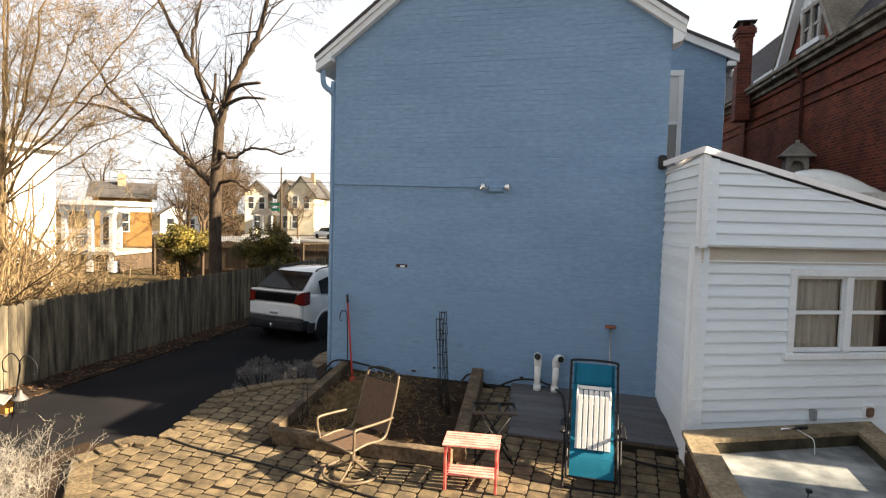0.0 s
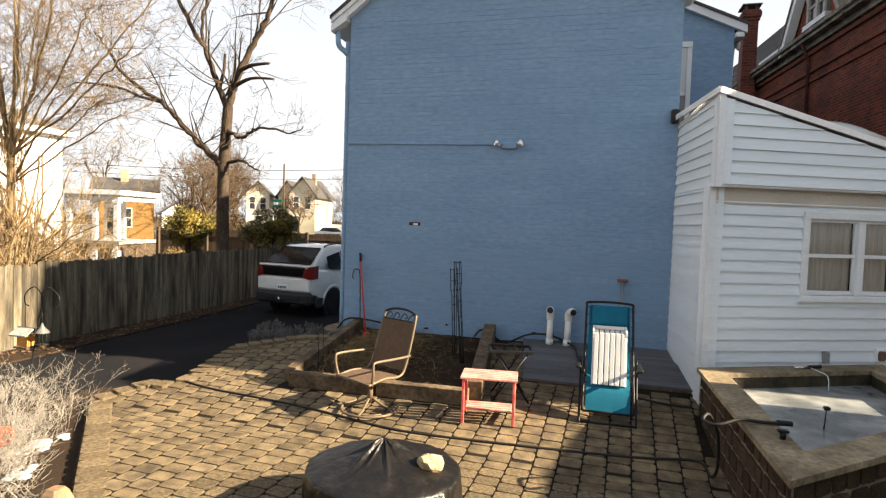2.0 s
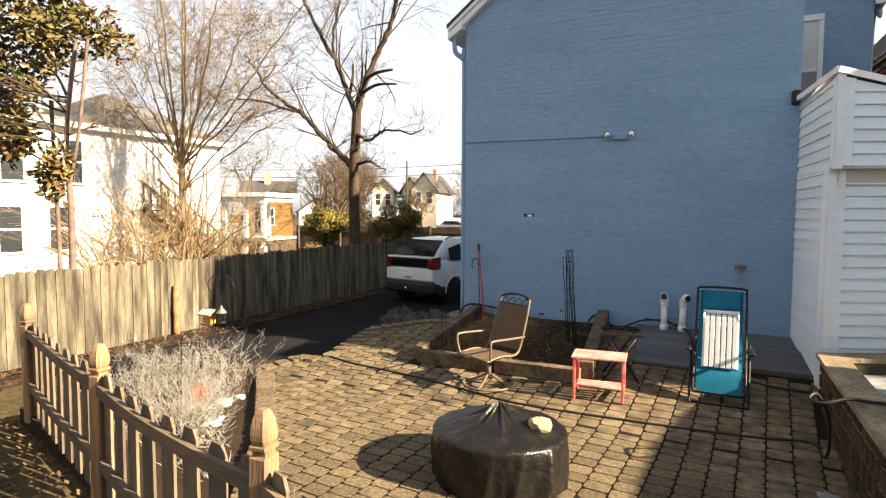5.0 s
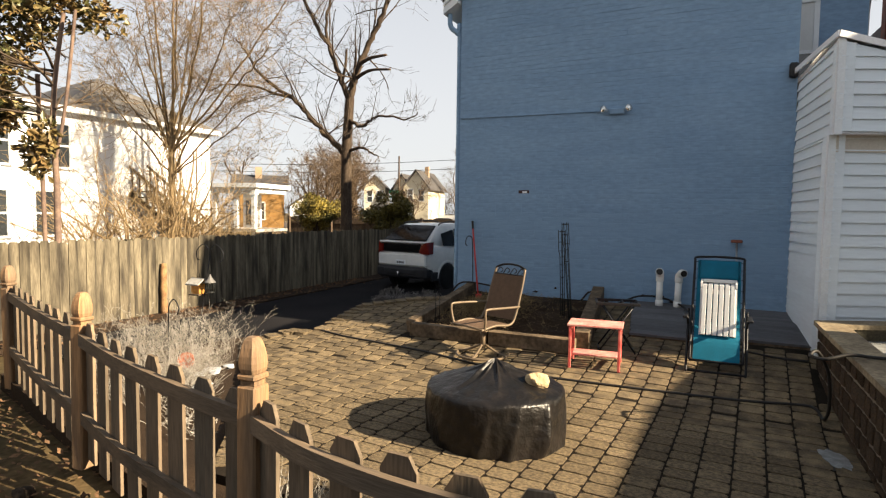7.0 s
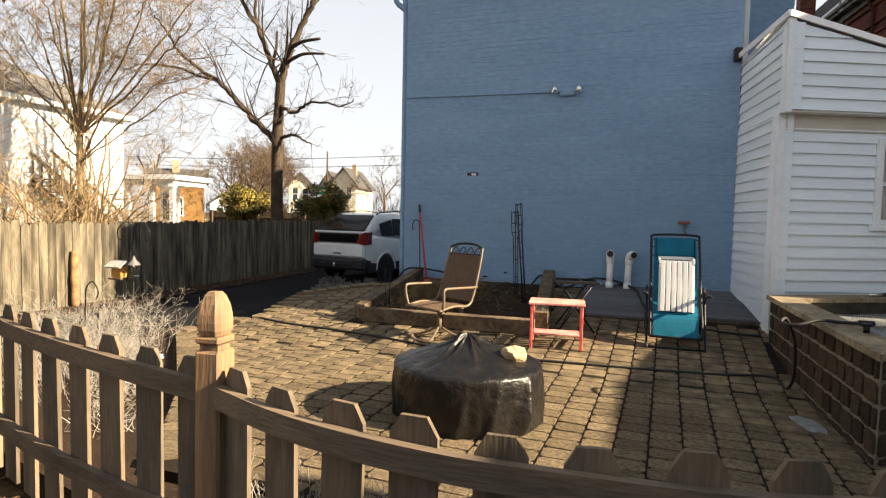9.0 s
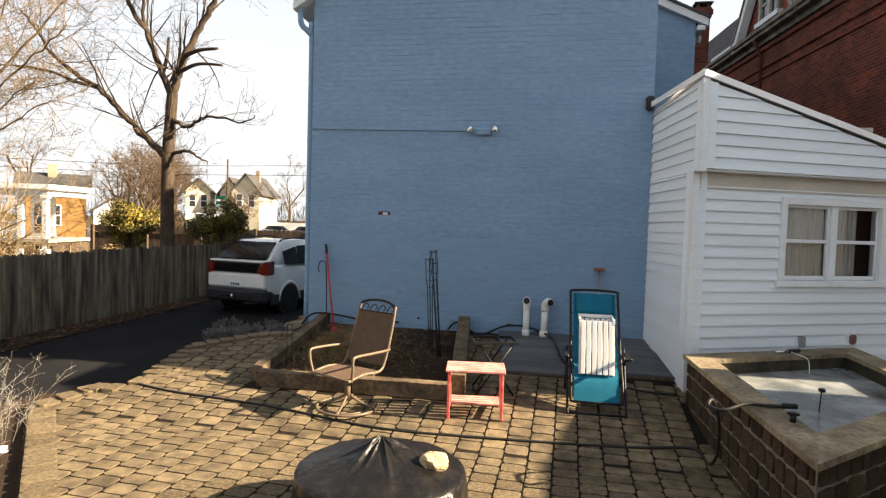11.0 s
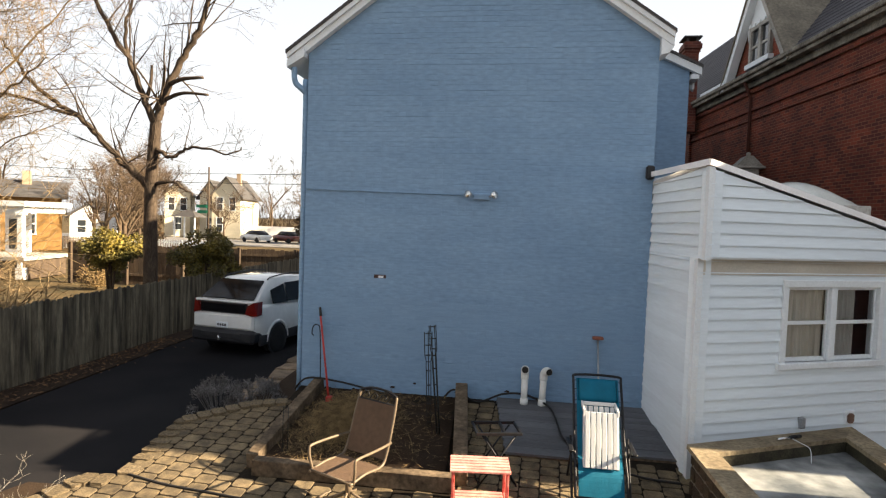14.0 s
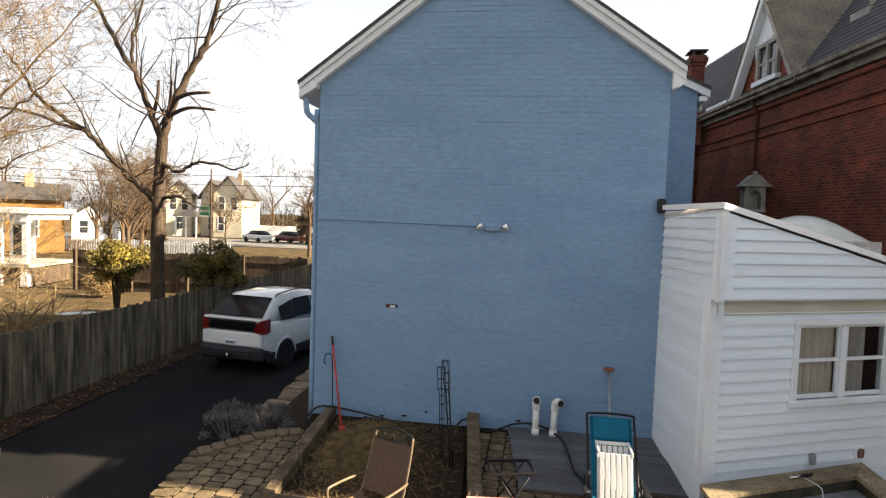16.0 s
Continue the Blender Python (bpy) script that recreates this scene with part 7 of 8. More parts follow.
part("trunk", bm, M_TWIG, sct)
bm = B()
for k in range(26):
    a0 = rnd.uniform(0, 6.28)
    pts = []
    for j in range(12):
        z = -0.1 + j * 0.37
        rr = 0.13 + 0.10 * math.sin(j * 0.7 + k)
        pts.append((sx0 + rr * math.cos(a0 + j * rnd.uniform(0.1, 0.4)), sy0 + rr * math.sin(a0 + j * 0.3), z))
    tube(bm, bez(pts, 2), 0.010, 4, caps=False)
part("vine", bm, M_TWIG, sct, "tangle of dry vines")
bm = B()
for tx, ty, tz, r in ((-1.0, 0.2, 3.0, 0.06), (-0.5, -0.1, 3.8, 0.07), (0.05, 0.1, 4.2, 0.08), (0.5, -0.2, 3.6, 0.07), (1.6, -0.4, 2.8, 0.08), (1.3, -0.5, 1.5, 0.05), (0.9, 0.2, 0.8, 0.05), (2.4, -0.6, 1.9, 0.06), (-1.6, 0.3, 2.2, 0.06), (-0.9, -0.4, 1.4, 0.05), (0.3, 0.4, 3.0, 0.06), (-0.3, -0.5, 2.4, 0.06), (2.0, 0.1, 0.6, 0.05), (-1.8, -0.2, 0.8, 0.05), (3.2, -0.5, 1.3, 0.06), (3.0, 0.3, 2.6, 0.06), (-2.6, 0.2, 1.8, 0.05), (2.6, -0.2, 0.2, 0.04)):
    e = Vector((sx0 + tx, sy0 + ty, 3.6 + tz * 0.95))
    s_ = Vector((sx0, sy0, 3.2 if tz > 1 else 2.6))
    mid_ = (s_ + e) / 2 + Vector((tx * 0.1, 0, 0.15))
    limb(bm, [s_, mid_, e, e + (e - mid_) * 0.5], r * 0.5, 0.008, rnd, 3, 1, 1.1, 6)
part("crown", bm, M_VINEWOOD, sct, "bare upper branches")
sct.matrix_world = BACK
for cx_, cy_, n_, hgt, sp, seed in ((-12.4, 9.3, 30, 3.6, 0.8, 31), (-13.4, 8.4, 16, 3.0, 0.9, 32), (-11.5, 10.6, 30, 1.9, 1.1, 33), (-12.0, 8.0, 14, 2.4, 0.9, 34), (-13.0, 10.6, 22, 2.8, 0.9, 35), (-14.5, 12.0, 34, 1.8, 1.0, 36)):
    rn = random.Random(seed)
    sh = thing("scrub_bush", "leafless tan scrub bush behind the fence", "bush", None, "scrub bushes")
    bm = B()
    for k in range(n_):
        a = rn.uniform(0, 6.28)
        p = Vector((cx_ + rn.gauss(0, 0.25), cy_ + rn.gauss(0, 0.25), -0.2))
        d = Vector((math.cos(a) * sp * rn.uniform(0.2, 1), math.sin(a) * sp * rn.uniform(0.2, 1), rn.uniform(0.8, 1.2)))
        branch(bm, p, d, hgt * rn.uniform(0.6, 1.1), rn.uniform(0.012, 0.022) + 0.02 * rn.random() ** 3, 2, rn, 4, droop=0.13, kids=(3, 5), wob=0.34)
    part("stem_tangle", bm, M_TWIG, sh)
    sh.matrix_world = BACK


# leafy plants: many small leaves
def leaf_cloud(bm, centres, count, rnd, size, flat=0.4):
    for k in range(count):
        c, r = rnd.choice(centres)
        while True:
            v = Vector((rnd.uniform(-1, 1), rnd.uniform(-1, 1), rnd.uniform(-1, 1)))
            if 0.25 < v.length < 1:
                break
        p = Vector(c) + Vector((v.x * r[0], v.y * r[1], v.z * r[2]))
        d = Vector((rnd.gauss(0, 1), rnd.gauss(0, 1), rnd.gauss(0, 0.7))).normalized()
        s = d.cross(Vector((rnd.gauss(0, 1), rnd.gauss(0, 1), rnd.gauss(0, 1)))).normalized()
        L, w_ = size * rnd.uniform(0.7, 1.3), size * flat * rnd.uniform(0.8, 1.2)
        up = d.cross(s) * (0.12 * L)
        a, b = bm.verts.new(p), bm.verts.new(p + d * L)
        m1, m2 = bm.verts.new(p + d * L * 0.5 + s * w_ + up), bm.verts.new(p + d * L * 0.5 - s * w_ + up)
        bm.faces.new((a, m1, b))
        bm.faces.new((a, b, m2))


for lab, x, y, w_, h1, seed in (("dark conifer beside the cream house", -39.0, 53.0, 1.3, 6.2, 57), ("dark rusty evergreen by the street", -25.5, 62.0, 2.2, 4.2, 58), ("dark evergreen behind the yard bushes", -33.6, 46.0, 1.6, 4.6, 59)):
    rn = random.Random(seed)
    ev = thing("conifer", lab, "tree", None, "dark evergreens")
    bm = B()
    tube(bm, [(x, y, LOW - 0.1), (x, y, h1 * 0.7)], [0.12, 0.04], 6, caps=False)
    part("trunk", bm, M_BARK, ev)
    bm = B()
    cs = []
    for k in range(46):
        f_ = rn.random()
        cs.append(((x + rn.gauss(0, w_ * 0.5) * (1.1 - f_), y + rn.gauss(0, w_ * 0.5) * (1.1 - f_), 0.4 + f_ * (h1 - 0.4)), (0.45, 0.45, 0.4)))
    leaf_cloud(bm, cs, 3000, rn, 0.3, 0.22)
    part("crown", bm, M_DARKLEAF, ev)
M_MAG = mat("magnolia_leaf", (0.075, 0.085, 0.03), 0.4, var=0.4, scale=2, fine=8, tint=(0.16, 0.10, 0.04), piece=0.4)
M_HEDGE = mat("yellow_green_leaf", (0.20, 0.15, 0.026), 0.6, var=0.4, scale=2, fine=8, tint=(0.06, 0.058, 0.018), piece=0.5)
M_HEDGE2 = mat("olive_leaf", (0.17, 0.13, 0.024), 0.6, var=0.4, scale=2, fine=8, tint=(0.055, 0.052, 0.018), piece=0.5)
mg = thing("magnolia", "evergreen tree with glossy olive and rust leaves", "tree")
bm = B()
mx, my = -11.15, 5.95
tube(bm, bez([(mx, my, -0.2), (mx + 0.02, my, 2.0), (mx - 0.03, my, 3.6), (mx + 0.35, my, 5.2)], 5), [0.065 - 0.03 * k / 15 for k in range(16)], 9, caps=False)
tube(bm, bez([(mx - 0.55, my + 0.1, -0.2), (mx - 0.6, my + 0.1, 2.0), (mx - 0.5, my, 4.2)], 5), 0.042, 8, caps=False)
tube(bm, bez([(mx + 0.0, my, 2.6), (mx + 0.35, my, 3.6), (mx + 0.7, my, 5.2)], 5), 0.03, 8, caps=False)
part("trunk", bm, mat("smooth_grey_brown_bark", (0.20, 0.14, 0.105), 0.9, var=0.35, scale=5, tint=(0.12, 0.085, 0.07), spec=0.1), mg)
bm = B()
rnd = random.Random(41)
for k in range(14):
    branch(bm, Vector((mx, my, rnd.uniform(2.6, 5))), Vector((rnd.gauss(0, 1), rnd.gauss(0, 1), 0.3)), 1.1, 0.03, 1, rnd, 4)
part("bough", bm, M_BARK, mg)
bm = B()
cs = [((mx + rnd.gauss(-0.7, 0.7), my + rnd.gauss(-0.2, 0.6), rnd.uniform(4.6, 7.2)), (0.42, 0.42, 0.32)) for k in range(26)]
cs += [((mx + rnd.uniform(-1.9, -0.6), my + rnd.gauss(-0.3, 0.3), rnd.uniform(3.4, 4.8)), (0.32, 0.32, 0.4)) for k in range(10)]
cs += [((mx + rnd.uniform(-0.55, 0.1), my - 0.2, rnd.uniform(2.4, 3.6)), (0.22, 0.2, 0.32)) for k in range(3)]
leaf_cloud(bm, cs, 5200, rnd, 0.17, 0.26)
part("crown", bm, M_MAG, mg, "clumps of glossy leaves, some rust coloured")
for x, y, w_, h0, h1, ma, seed in ((-13.1, 15.9, 0.82, 1.20, 2.22, M_HEDGE, 51), (-10.1, 16.0, 0.78, 1.05, 2.36, M_HEDGE2, 52)):
    rn = random.Random(seed)
    b_ = thing("topiary_bush", "rounded yellow-green evergreen bush on a short stem", "bush", None, "yard bushes")
    bm = B()
    for k in range(4):
        tube(bm, bez([(x + rn.gauss(0, 0.05), y, LOW - 0.1), (x + rn.gauss(0, 0.12), y, h0), (x + rn.gauss(0, 0.3), y, (h0 + h1) / 2 + 0.2)], 4), 0.03, 6, caps=False)
    part("stem", bm, M_BARK, b_)
    bm = B()
    zc = (h0 + h1) / 2
    cs = [((x + rn.gauss(0, w_ * 0.42), y + rn.gauss(0, w_ * 0.4), rn.gauss(zc, (h1 - h0) * 0.24)), (0.24, 0.24, 0.22)) for k in range(40)]
    leaf_cloud(bm, cs, 8000, rn, 0.085, 0.35)
    part("crown", bm, ma, b_)
# small round shrub and snow in the yard
bm = B()
rn = random.Random(55)
leaf_cloud(bm, [((-17.6, 20.6, 0.25), (0.6, 0.5, 0.5)), ((-17.2, 20.5, 0.2), (0.4, 0.4, 0.4))], 1500, rn, 0.1, 0.2)
tagged(part("dry_shrub", bm, M_STRAW), "small round tan shrub by the rear fence", "bush")
for x, y, a, b, rot in ((-13.0, 16.2, 0.75, 0.28, 10), (-15.6, 17.2, 0.5, 0.3, 30)):
    bm = B()
    vs = []
    c0 = bm.verts.new((0, 0, 0.05))
    for k in range(26):
        t_ = 2 * math.pi * k / 26
        g_ = 1 + 0.35 * noise.noise(Vector((2 * math.cos(t_), 2 * math.sin(t_), x)))
        vs.append(bm.verts.new((a * g_ * math.cos(t_), b * g_ * math.sin(t_), 0.0)))
    for k in range(26):
        bm.faces.new((c0, vs[k], vs[(k + 1) % 26])).smooth = True
    tagged(part("snow_patch", bm, M_SNOW, None, "", pose(x, y, LOW - 0.045, 0, 0, rot)), "thin patch of old snow on the lawn", "snow", "snow patches")

M_FLAG = mat("tan_flagstone", (0.26, 0.19, 0.125), 0.9, var=0.4, scale=6, fine=40, bump=0.6, tint=(0.15, 0.11, 0.075), piece=0.15)
# grey lavender by the driveway
rn = random.Random(61)
M_LAV = mat("grey_green_stems", (0.22, 0.205, 0.20), 0.9, var=0.35, scale=6, tint=(0.12, 0.11, 0.10), piece=0.3, spec=0.1)
for cx_, cy_, r0, n_ in ((-5.5, 8.65, 0.44, 30), (-4.98, 8.85, 0.44, 28)):
    bm = B()
    cs = []
    for k in range(n_):
        a, rr = rn.uniform(0, 6.28), r0 * math.sqrt(rn.random())
        top = 0.08 + 0.34 * (1 - (rr / r0) ** 2) + rn.uniform(-0.03, 0.05)
        c = Vector((cx_ + rr * math.cos(a), cy_ + rr * math.sin(a), LOW + top))
        cs.append((c, (0.085, 0.085, 0.075)))
        tube(bm, [(cx_ + rr * 0.5 * math.cos(a), cy_ + rr * 0.5 * math.sin(a), LOW - 0.03), c], 0.006, 4, caps=False)
        for j in range(14):
            d = Vector((rn.gauss(0, 1), rn.gauss(0, 1), rn.gauss(0.7, 0.6))).normalized()
            branch(bm, c, d, rn.uniform(0.06, 0.13), 0.004, 0, rn, 3)
    leaf_cloud(bm, cs, 2600, rn, 0.03, 0.25)
    tagged(part("lavender_bush", bm, M_LAV), "low grey dormant bush beside the driveway", "bush", "low bushes")
bm = B()
prism(bm, [(-5.3, 8.2, LOW - 0.05), (-3.98, 7.9, LOW - 0.05), (-3.98, 13.5, LOW - 0.05), (-5.3, 13.5, LOW - 0.05), (-5.1, 9.6, LOW - 0.05)], (0, 0, 0.14))
tagged(part("side_bed", bm, M_SOIL), "narrow soil bed along the house", "soil", kind="structure")
rn = random.Random(66)
for k in range(7):
    y0 = 9.3 + k * 0.62
    x0 = -5.25 - 0.03 * k + rn.uniform(-0.05, 0.05)
    bm = B()
    box(bm, (-0.24, -0.27, 0), (0.24, 0.27, 0.10), 0.025)
    for v in bm.verts:
        v.co += Vector((rn.uniform(-0.03, 0.03), rn.uniform(-0.03, 0.03), rn.uniform(-0.012, 0.012)))
    tagged(part("edging_stone", bm, M_FLAG, None, "", pose(x0, y0, LOW - 0.02, rn.uniform(-3, 3), rn.uniform(-4, 4), rn.uniform(-14, 14))), "flat tan edging stone along the driveway", "stone", "edging stones")

# ---------------------------------------------------------------- dry grasses, feeders, clutter between patio and driveway
M_DRY = mat("silver_dry_stalk", (0.34, 0.325, 0.30), 0.85, var=0.35, scale=5, tint=(0.21, 0.185, 0.15), piece=0.3, spec=0.1)
rn = random.Random(71)
bm = B()
prism(bm, [(-6.9, 2.9, LOW - 0.05), (-4.1, 2.15, LOW - 0.05), (-2.0, 1.65, LOW - 0.05), (0.7, 1.5, LOW - 0.05), (0.7, 2.25, LOW - 0.05), (-2.6, 2.25, LOW - 0.05), (-3.45, 3.1, LOW - 0.05), (-5.4, 5.1, LOW - 0.05), (-5.2, 5.75, LOW - 0.05), (-6.0, 5.7, LOW - 0.05)], (0, 0, 0.17))
tagged(part("planting_strip", bm, M_SOIL), "soil strip between patio and fence with leaf litter", "soil", kind="structure")
MINR[0] = 0.0010
for cx_, cy_, n_, hh, sp in ((-5.75, 4.25, 70, 0.36, 0.7), (-5.2, 3.7, 70, 0.33, 0.7), (-6.0, 3.6, 64, 0.36, 0.7), (-4.65, 3.1, 60, 0.28, 0.7), (-5.3, 4.35, 26, 0.46, 0.6), (-4.9, 3.45, 60, 0.24, 0.8), (-6.3, 4.3, 40, 0.34, 0.7)):
    bm = B()
    for k in range(n_):
        a, rr = rn.uniform(0, 6.28), 0.36 * math.sqrt(rn.random())
        p = Vector((cx_ + rr * math.cos(a), cy_ + rr * math.sin(a), -0.05))
        d = Vector((math.cos(a) * sp * rn.random() + rn.gauss(0, 0.15), math.sin(a) * sp * rn.random() + rn.gauss(0, 0.15), 1))
        branch(bm, p, d, hh * rn.uniform(0.5, 1.05), 0.0014, 3, rn, 3, kids=(2, 3), wob=0.16, taper=0.3)
    tagged(part("dry_grass_clump", bm, M_DRY), "silvery dry perennial stalks in the planting strip", "dry plant", "dry plants", "")
bm = B()
for k in range(520):
    x = rn.uniform(-2.4, 0.6)
    y = rn.uniform(1.75, 2.2)
    L = rn.uniform(0.08, 0.3)
    branch(bm, Vector((x, y, -0.06)), Vector((rn.gauss(0, 0.5), rn.gauss(0, 0.5), 1)), L, 0.0035, 1, rn, 3, kids=(1, 2))
tagged(part("dry_weeds", bm, M_DRY), "dead tan weeds inside the picket fence", "weeds", kind="stuff")
bm = B()
for k in range(900):
    f_ = rn.random()
    x, y = -3.55 - 2.1 * f_ + rn.uniform(-0.5, 0.0), 2.85 + 2.1 * f_ + rn.uniform(-0.4, -0.05)
    a = rn.uniform(0, 6.28)
    branch(bm, Vector((x, y, -0.06)), Vector((math.cos(a), math.sin(a), rn.uniform(0.1, 1.2))), rn.uniform(0.05, 0.16), 0.003, 0, rn, 3, kids=(1, 2))
tagged(part("stalk_litter", bm, M_DRY), "fallen dry stalks along the patio edge", "litter", kind="stuff")
# dead leaves on the ground outside the picket fence and along the board fence
bm = B()
for k in range(2600):
    if k < 1500:
        x, y = rn.uniform(-7.4, -3.0), rn.uniform(0.2, 2.9)
        if y > 1.75 - 0.3 * (x + 2.2) - 0.05:
            continue
        zz = LOW - 0.03
    else:
        y = rn.uniform(2.0, 13.0)
        x, zz = fx(y) + 0.06 + abs(rn.gauss(0, 0.3)), LOW + 0.04
    a, s = rn.uniform(0, 6.28), rn.uniform(0.02, 0.05)
    d, q = Vector((math.cos(a), math.sin(a), rn.uniform(-0.3, 0.5))) * s, Vector((-math.sin(a), math.cos(a), rn.uniform(-0.4, 0.4))) * s * 0.5
    p = Vector((x, y, zz + 0.01))
    vs = [bm.verts.new(c) for c in (p - d, p + q, p + d, p - q)]
    bm.faces.new(vs[:3])
    bm.faces.new((vs[0], vs[2], vs[3]))
tagged(part("dead_leaves", bm, mat("brown_dead_leaf", (0.15, 0.085, 0.045), 0.9, var=0.4, scale=6, tint=(0.09, 0.055, 0.032), piece=0.4, spec=0.1)), "scattered brown dead leaves on the ground", "leaves", kind="stuff")
M_TERRA = mat("terracotta", (0.40, 0.105, 0.05), 0.8, var=0.25, scale=8)
pot = thing("flower_pot", "tipped terracotta pot among the dry stalks", "pot", pose(-5.2, 3.85, 0.06, 60, 20, 40))
bm = B()
lathe(bm, [(0.05, 0), (0.075, 0.10), (0.085, 0.10), (0.085, 0.13), (0.07, 0.13), (0.05, 0.02)], (0, 0, 0), 18)
part("body", bm, M_TERRA, pot)
for x, y, s in ((-5.0, 4.02, 0.13), (-4.60, 3.50, 0.11)):
    bm = B()
    for k in range(16):
        c_ = Vector((rn.gauss(-0.2, 0.5) * s, rn.gauss(0.2, 0.7) * s, 0))
        r_ = s * rn.uniform(0.2, 0.5)
        vs_ = bmesh.ops.create_icosphere(bm, subdivisions=2, radius=1)["verts"]
        for v in vs_:
            n_ = 1 + 0.35 * noise.noise(v.co * 1.7 + c_ * 20)
            v.co = c_ + Vector((v.co.x * r_ * n_, v.co.y * r_ * n_, v.co.z * r_ * 0.22 * n_))
    tagged(part("snow_mound", bm, M_SNOW, None, "", pose(x, y, -0.045), True), "small mound of leftover snow", "snow", "snow mounds")
for k in range(9):
    x, y, s = rn.uniform(-4.9, -3.4), rn.uniform(1.0, 1.7), rn.uniform(0.06, 0.13)
    bm = B()
    bmesh.ops.create_icosphere(bm, subdivisions=2, radius=1)
    for v in bm.verts:
        n_ = 1 + 0.3 * noise.noise(v.co * 1.4 + Vector((k, 0, 0)))
        v.co = Vector((v.co.x * s * n_, v.co.y * s * n_, v.co.z * s * 0.7 * n_))
    tagged(part("stone", bm, M_STONE, None, "", pose(x, y, LOW - 0.02)), "loose stone outside the picket fence", "stone", "loose stones")

# shepherd's hooks with feeders
hk = thing("shepherd_hook", "tall black double shepherd's hook in the planting strip", "hook")
hx, hy = -5.88, 4.6
bm = B()
tube(bm, [(hx, hy, LOW), (hx + 0.03, hy, 0.3), (hx + 0.17, hy, 0.95), (hx + 0.21, hy, 1.15)], 0.008, 6)
part("pole", bm, M_BLACK, hk)
for s, x1 in ((-1, -0.22), (1, 0.06)):
    bm = B()
    b0 = Vector((hx + 0.21, hy, 1.1))
    tube(bm, bez([b0, b0 + Vector((0.0, 0, 0.12)), b0 + Vector((s * 0.10, 0, 0.2)), b0 + Vector((s * 0.22, 0, 0.12)), b0 + Vector((s * 0.22, 0, 0.02)), b0 + Vector((s * 0.17, 0, 0.0))], 5), 0.006, 6)
    part("crook", bm, M_BLACK, hk)
fd = thing("bird_feeder", "small wooden bird feeder with pale roof", "bird feeder", pose(hx + 0.0, hy, 0.66))
bm = B()
box(bm, (-0.09, -0.07, 0), (0.09, 0.07, 0.02), 0.003)
part("tray", bm, M_TIMBER, fd)
bm = B()
box(bm, (-0.07, -0.045, 0.02), (0.07, 0.045, 0.14), 0.003)
part("seed_box", bm, mat("orange_seed_box", (0.55, 0.26, 0.06), 0.6, var=0.3, scale=9), fd, "orange seed box")
bm = B()
prism(bm, [(-0.11, -0.1, 0.13), (-0.11, 0, 0.20), (-0.11, 0.1, 0.13), (-0.11, 0.1, 0.145), (-0.11, 0, 0.215), (-0.11, -0.1, 0.145)], (0.22, 0, 0))
part("roof", bm, M_OLDTRIM, fd)
bm = B()
tube(bm, [(-0.01, 0, 0.2), (-0.01, 0, 0.48)], 0.003, 4)
part("wire", bm, M_WIRE, fd)
ln = thing("lantern_feeder", "small wire cage feeder with conical roof", "bird feeder", pose(hx + 0.19, hy + 0.02, 0.70))
bm = B()
lathe(bm, [(0.055, 0), (0.055, 0.012)], (0, 0, 0), 12)
part("tray", bm, M_WIRE, ln)
bm = B()
for k in range(10):
    a = 2 * math.pi * k / 10
    tube(bm, [(0.05 * math.cos(a), 0.05 * math.sin(a), 0.0), (0.05 * math.cos(a), 0.05 * math.sin(a), 0.13)], 0.003, 4)
part("cage", bm, M_WIRE, ln)
bm = B()
lathe(bm, [(0.07, 0.125), (0.066, 0.135), (0.02, 0.19), (0.006, 0.23)], (0, 0, 0), 14)
part("roof", bm, mat("dull_tin", (0.16, 0.155, 0.15), 0.6, metal=0.3, var=0.3), ln)
bm = B()
tube(bm, [(0, 0, 0.22), (0, 0, 0.34)], 0.003, 4)
part("wire", bm, M_WIRE, ln)
for hx2, hy2, hz in ((-5.55, 3.9, 0.62), (-5.75, 4.2, 0.35)):
    bm = B()
    tube(bm, bez([(hx2, hy2, LOW), (hx2 + 0.02, hy2, hz - 0.1), (hx2 + 0.04, hy2, hz + 0.05), (hx2 + 0.12, hy2, hz + 0.11), (hx2 + 0.19, hy2, hz + 0.02), (hx2 + 0.16, hy2, hz - 0.06)], 5), 0.007, 6)
    tagged(part("garden_hook", bm, M_BLACK), "low black crook among the dry stalks", "hook", "garden hooks")
# bark log leaning on the fence
bm = B()
tube(bm, bez([(fx(6.55) + 0.1, 6.55, LOW), (fx(6.55) + 0.09, 6.55, 0.3), (fx(6.55) + 0.07, 6.57, 0.75)], 4), [0.05, 0.06, 0.055, 0.05, 0.06, 0.05, 0.055, 0.05, 0.045], 8)
tagged(part("wood_post", bm, mat("rotten_wood", (0.30, 0.17, 0.08), 0.9, var=0.45, scale=9, bump=0.8)), "broken rotten post leaning on the fence", "post")
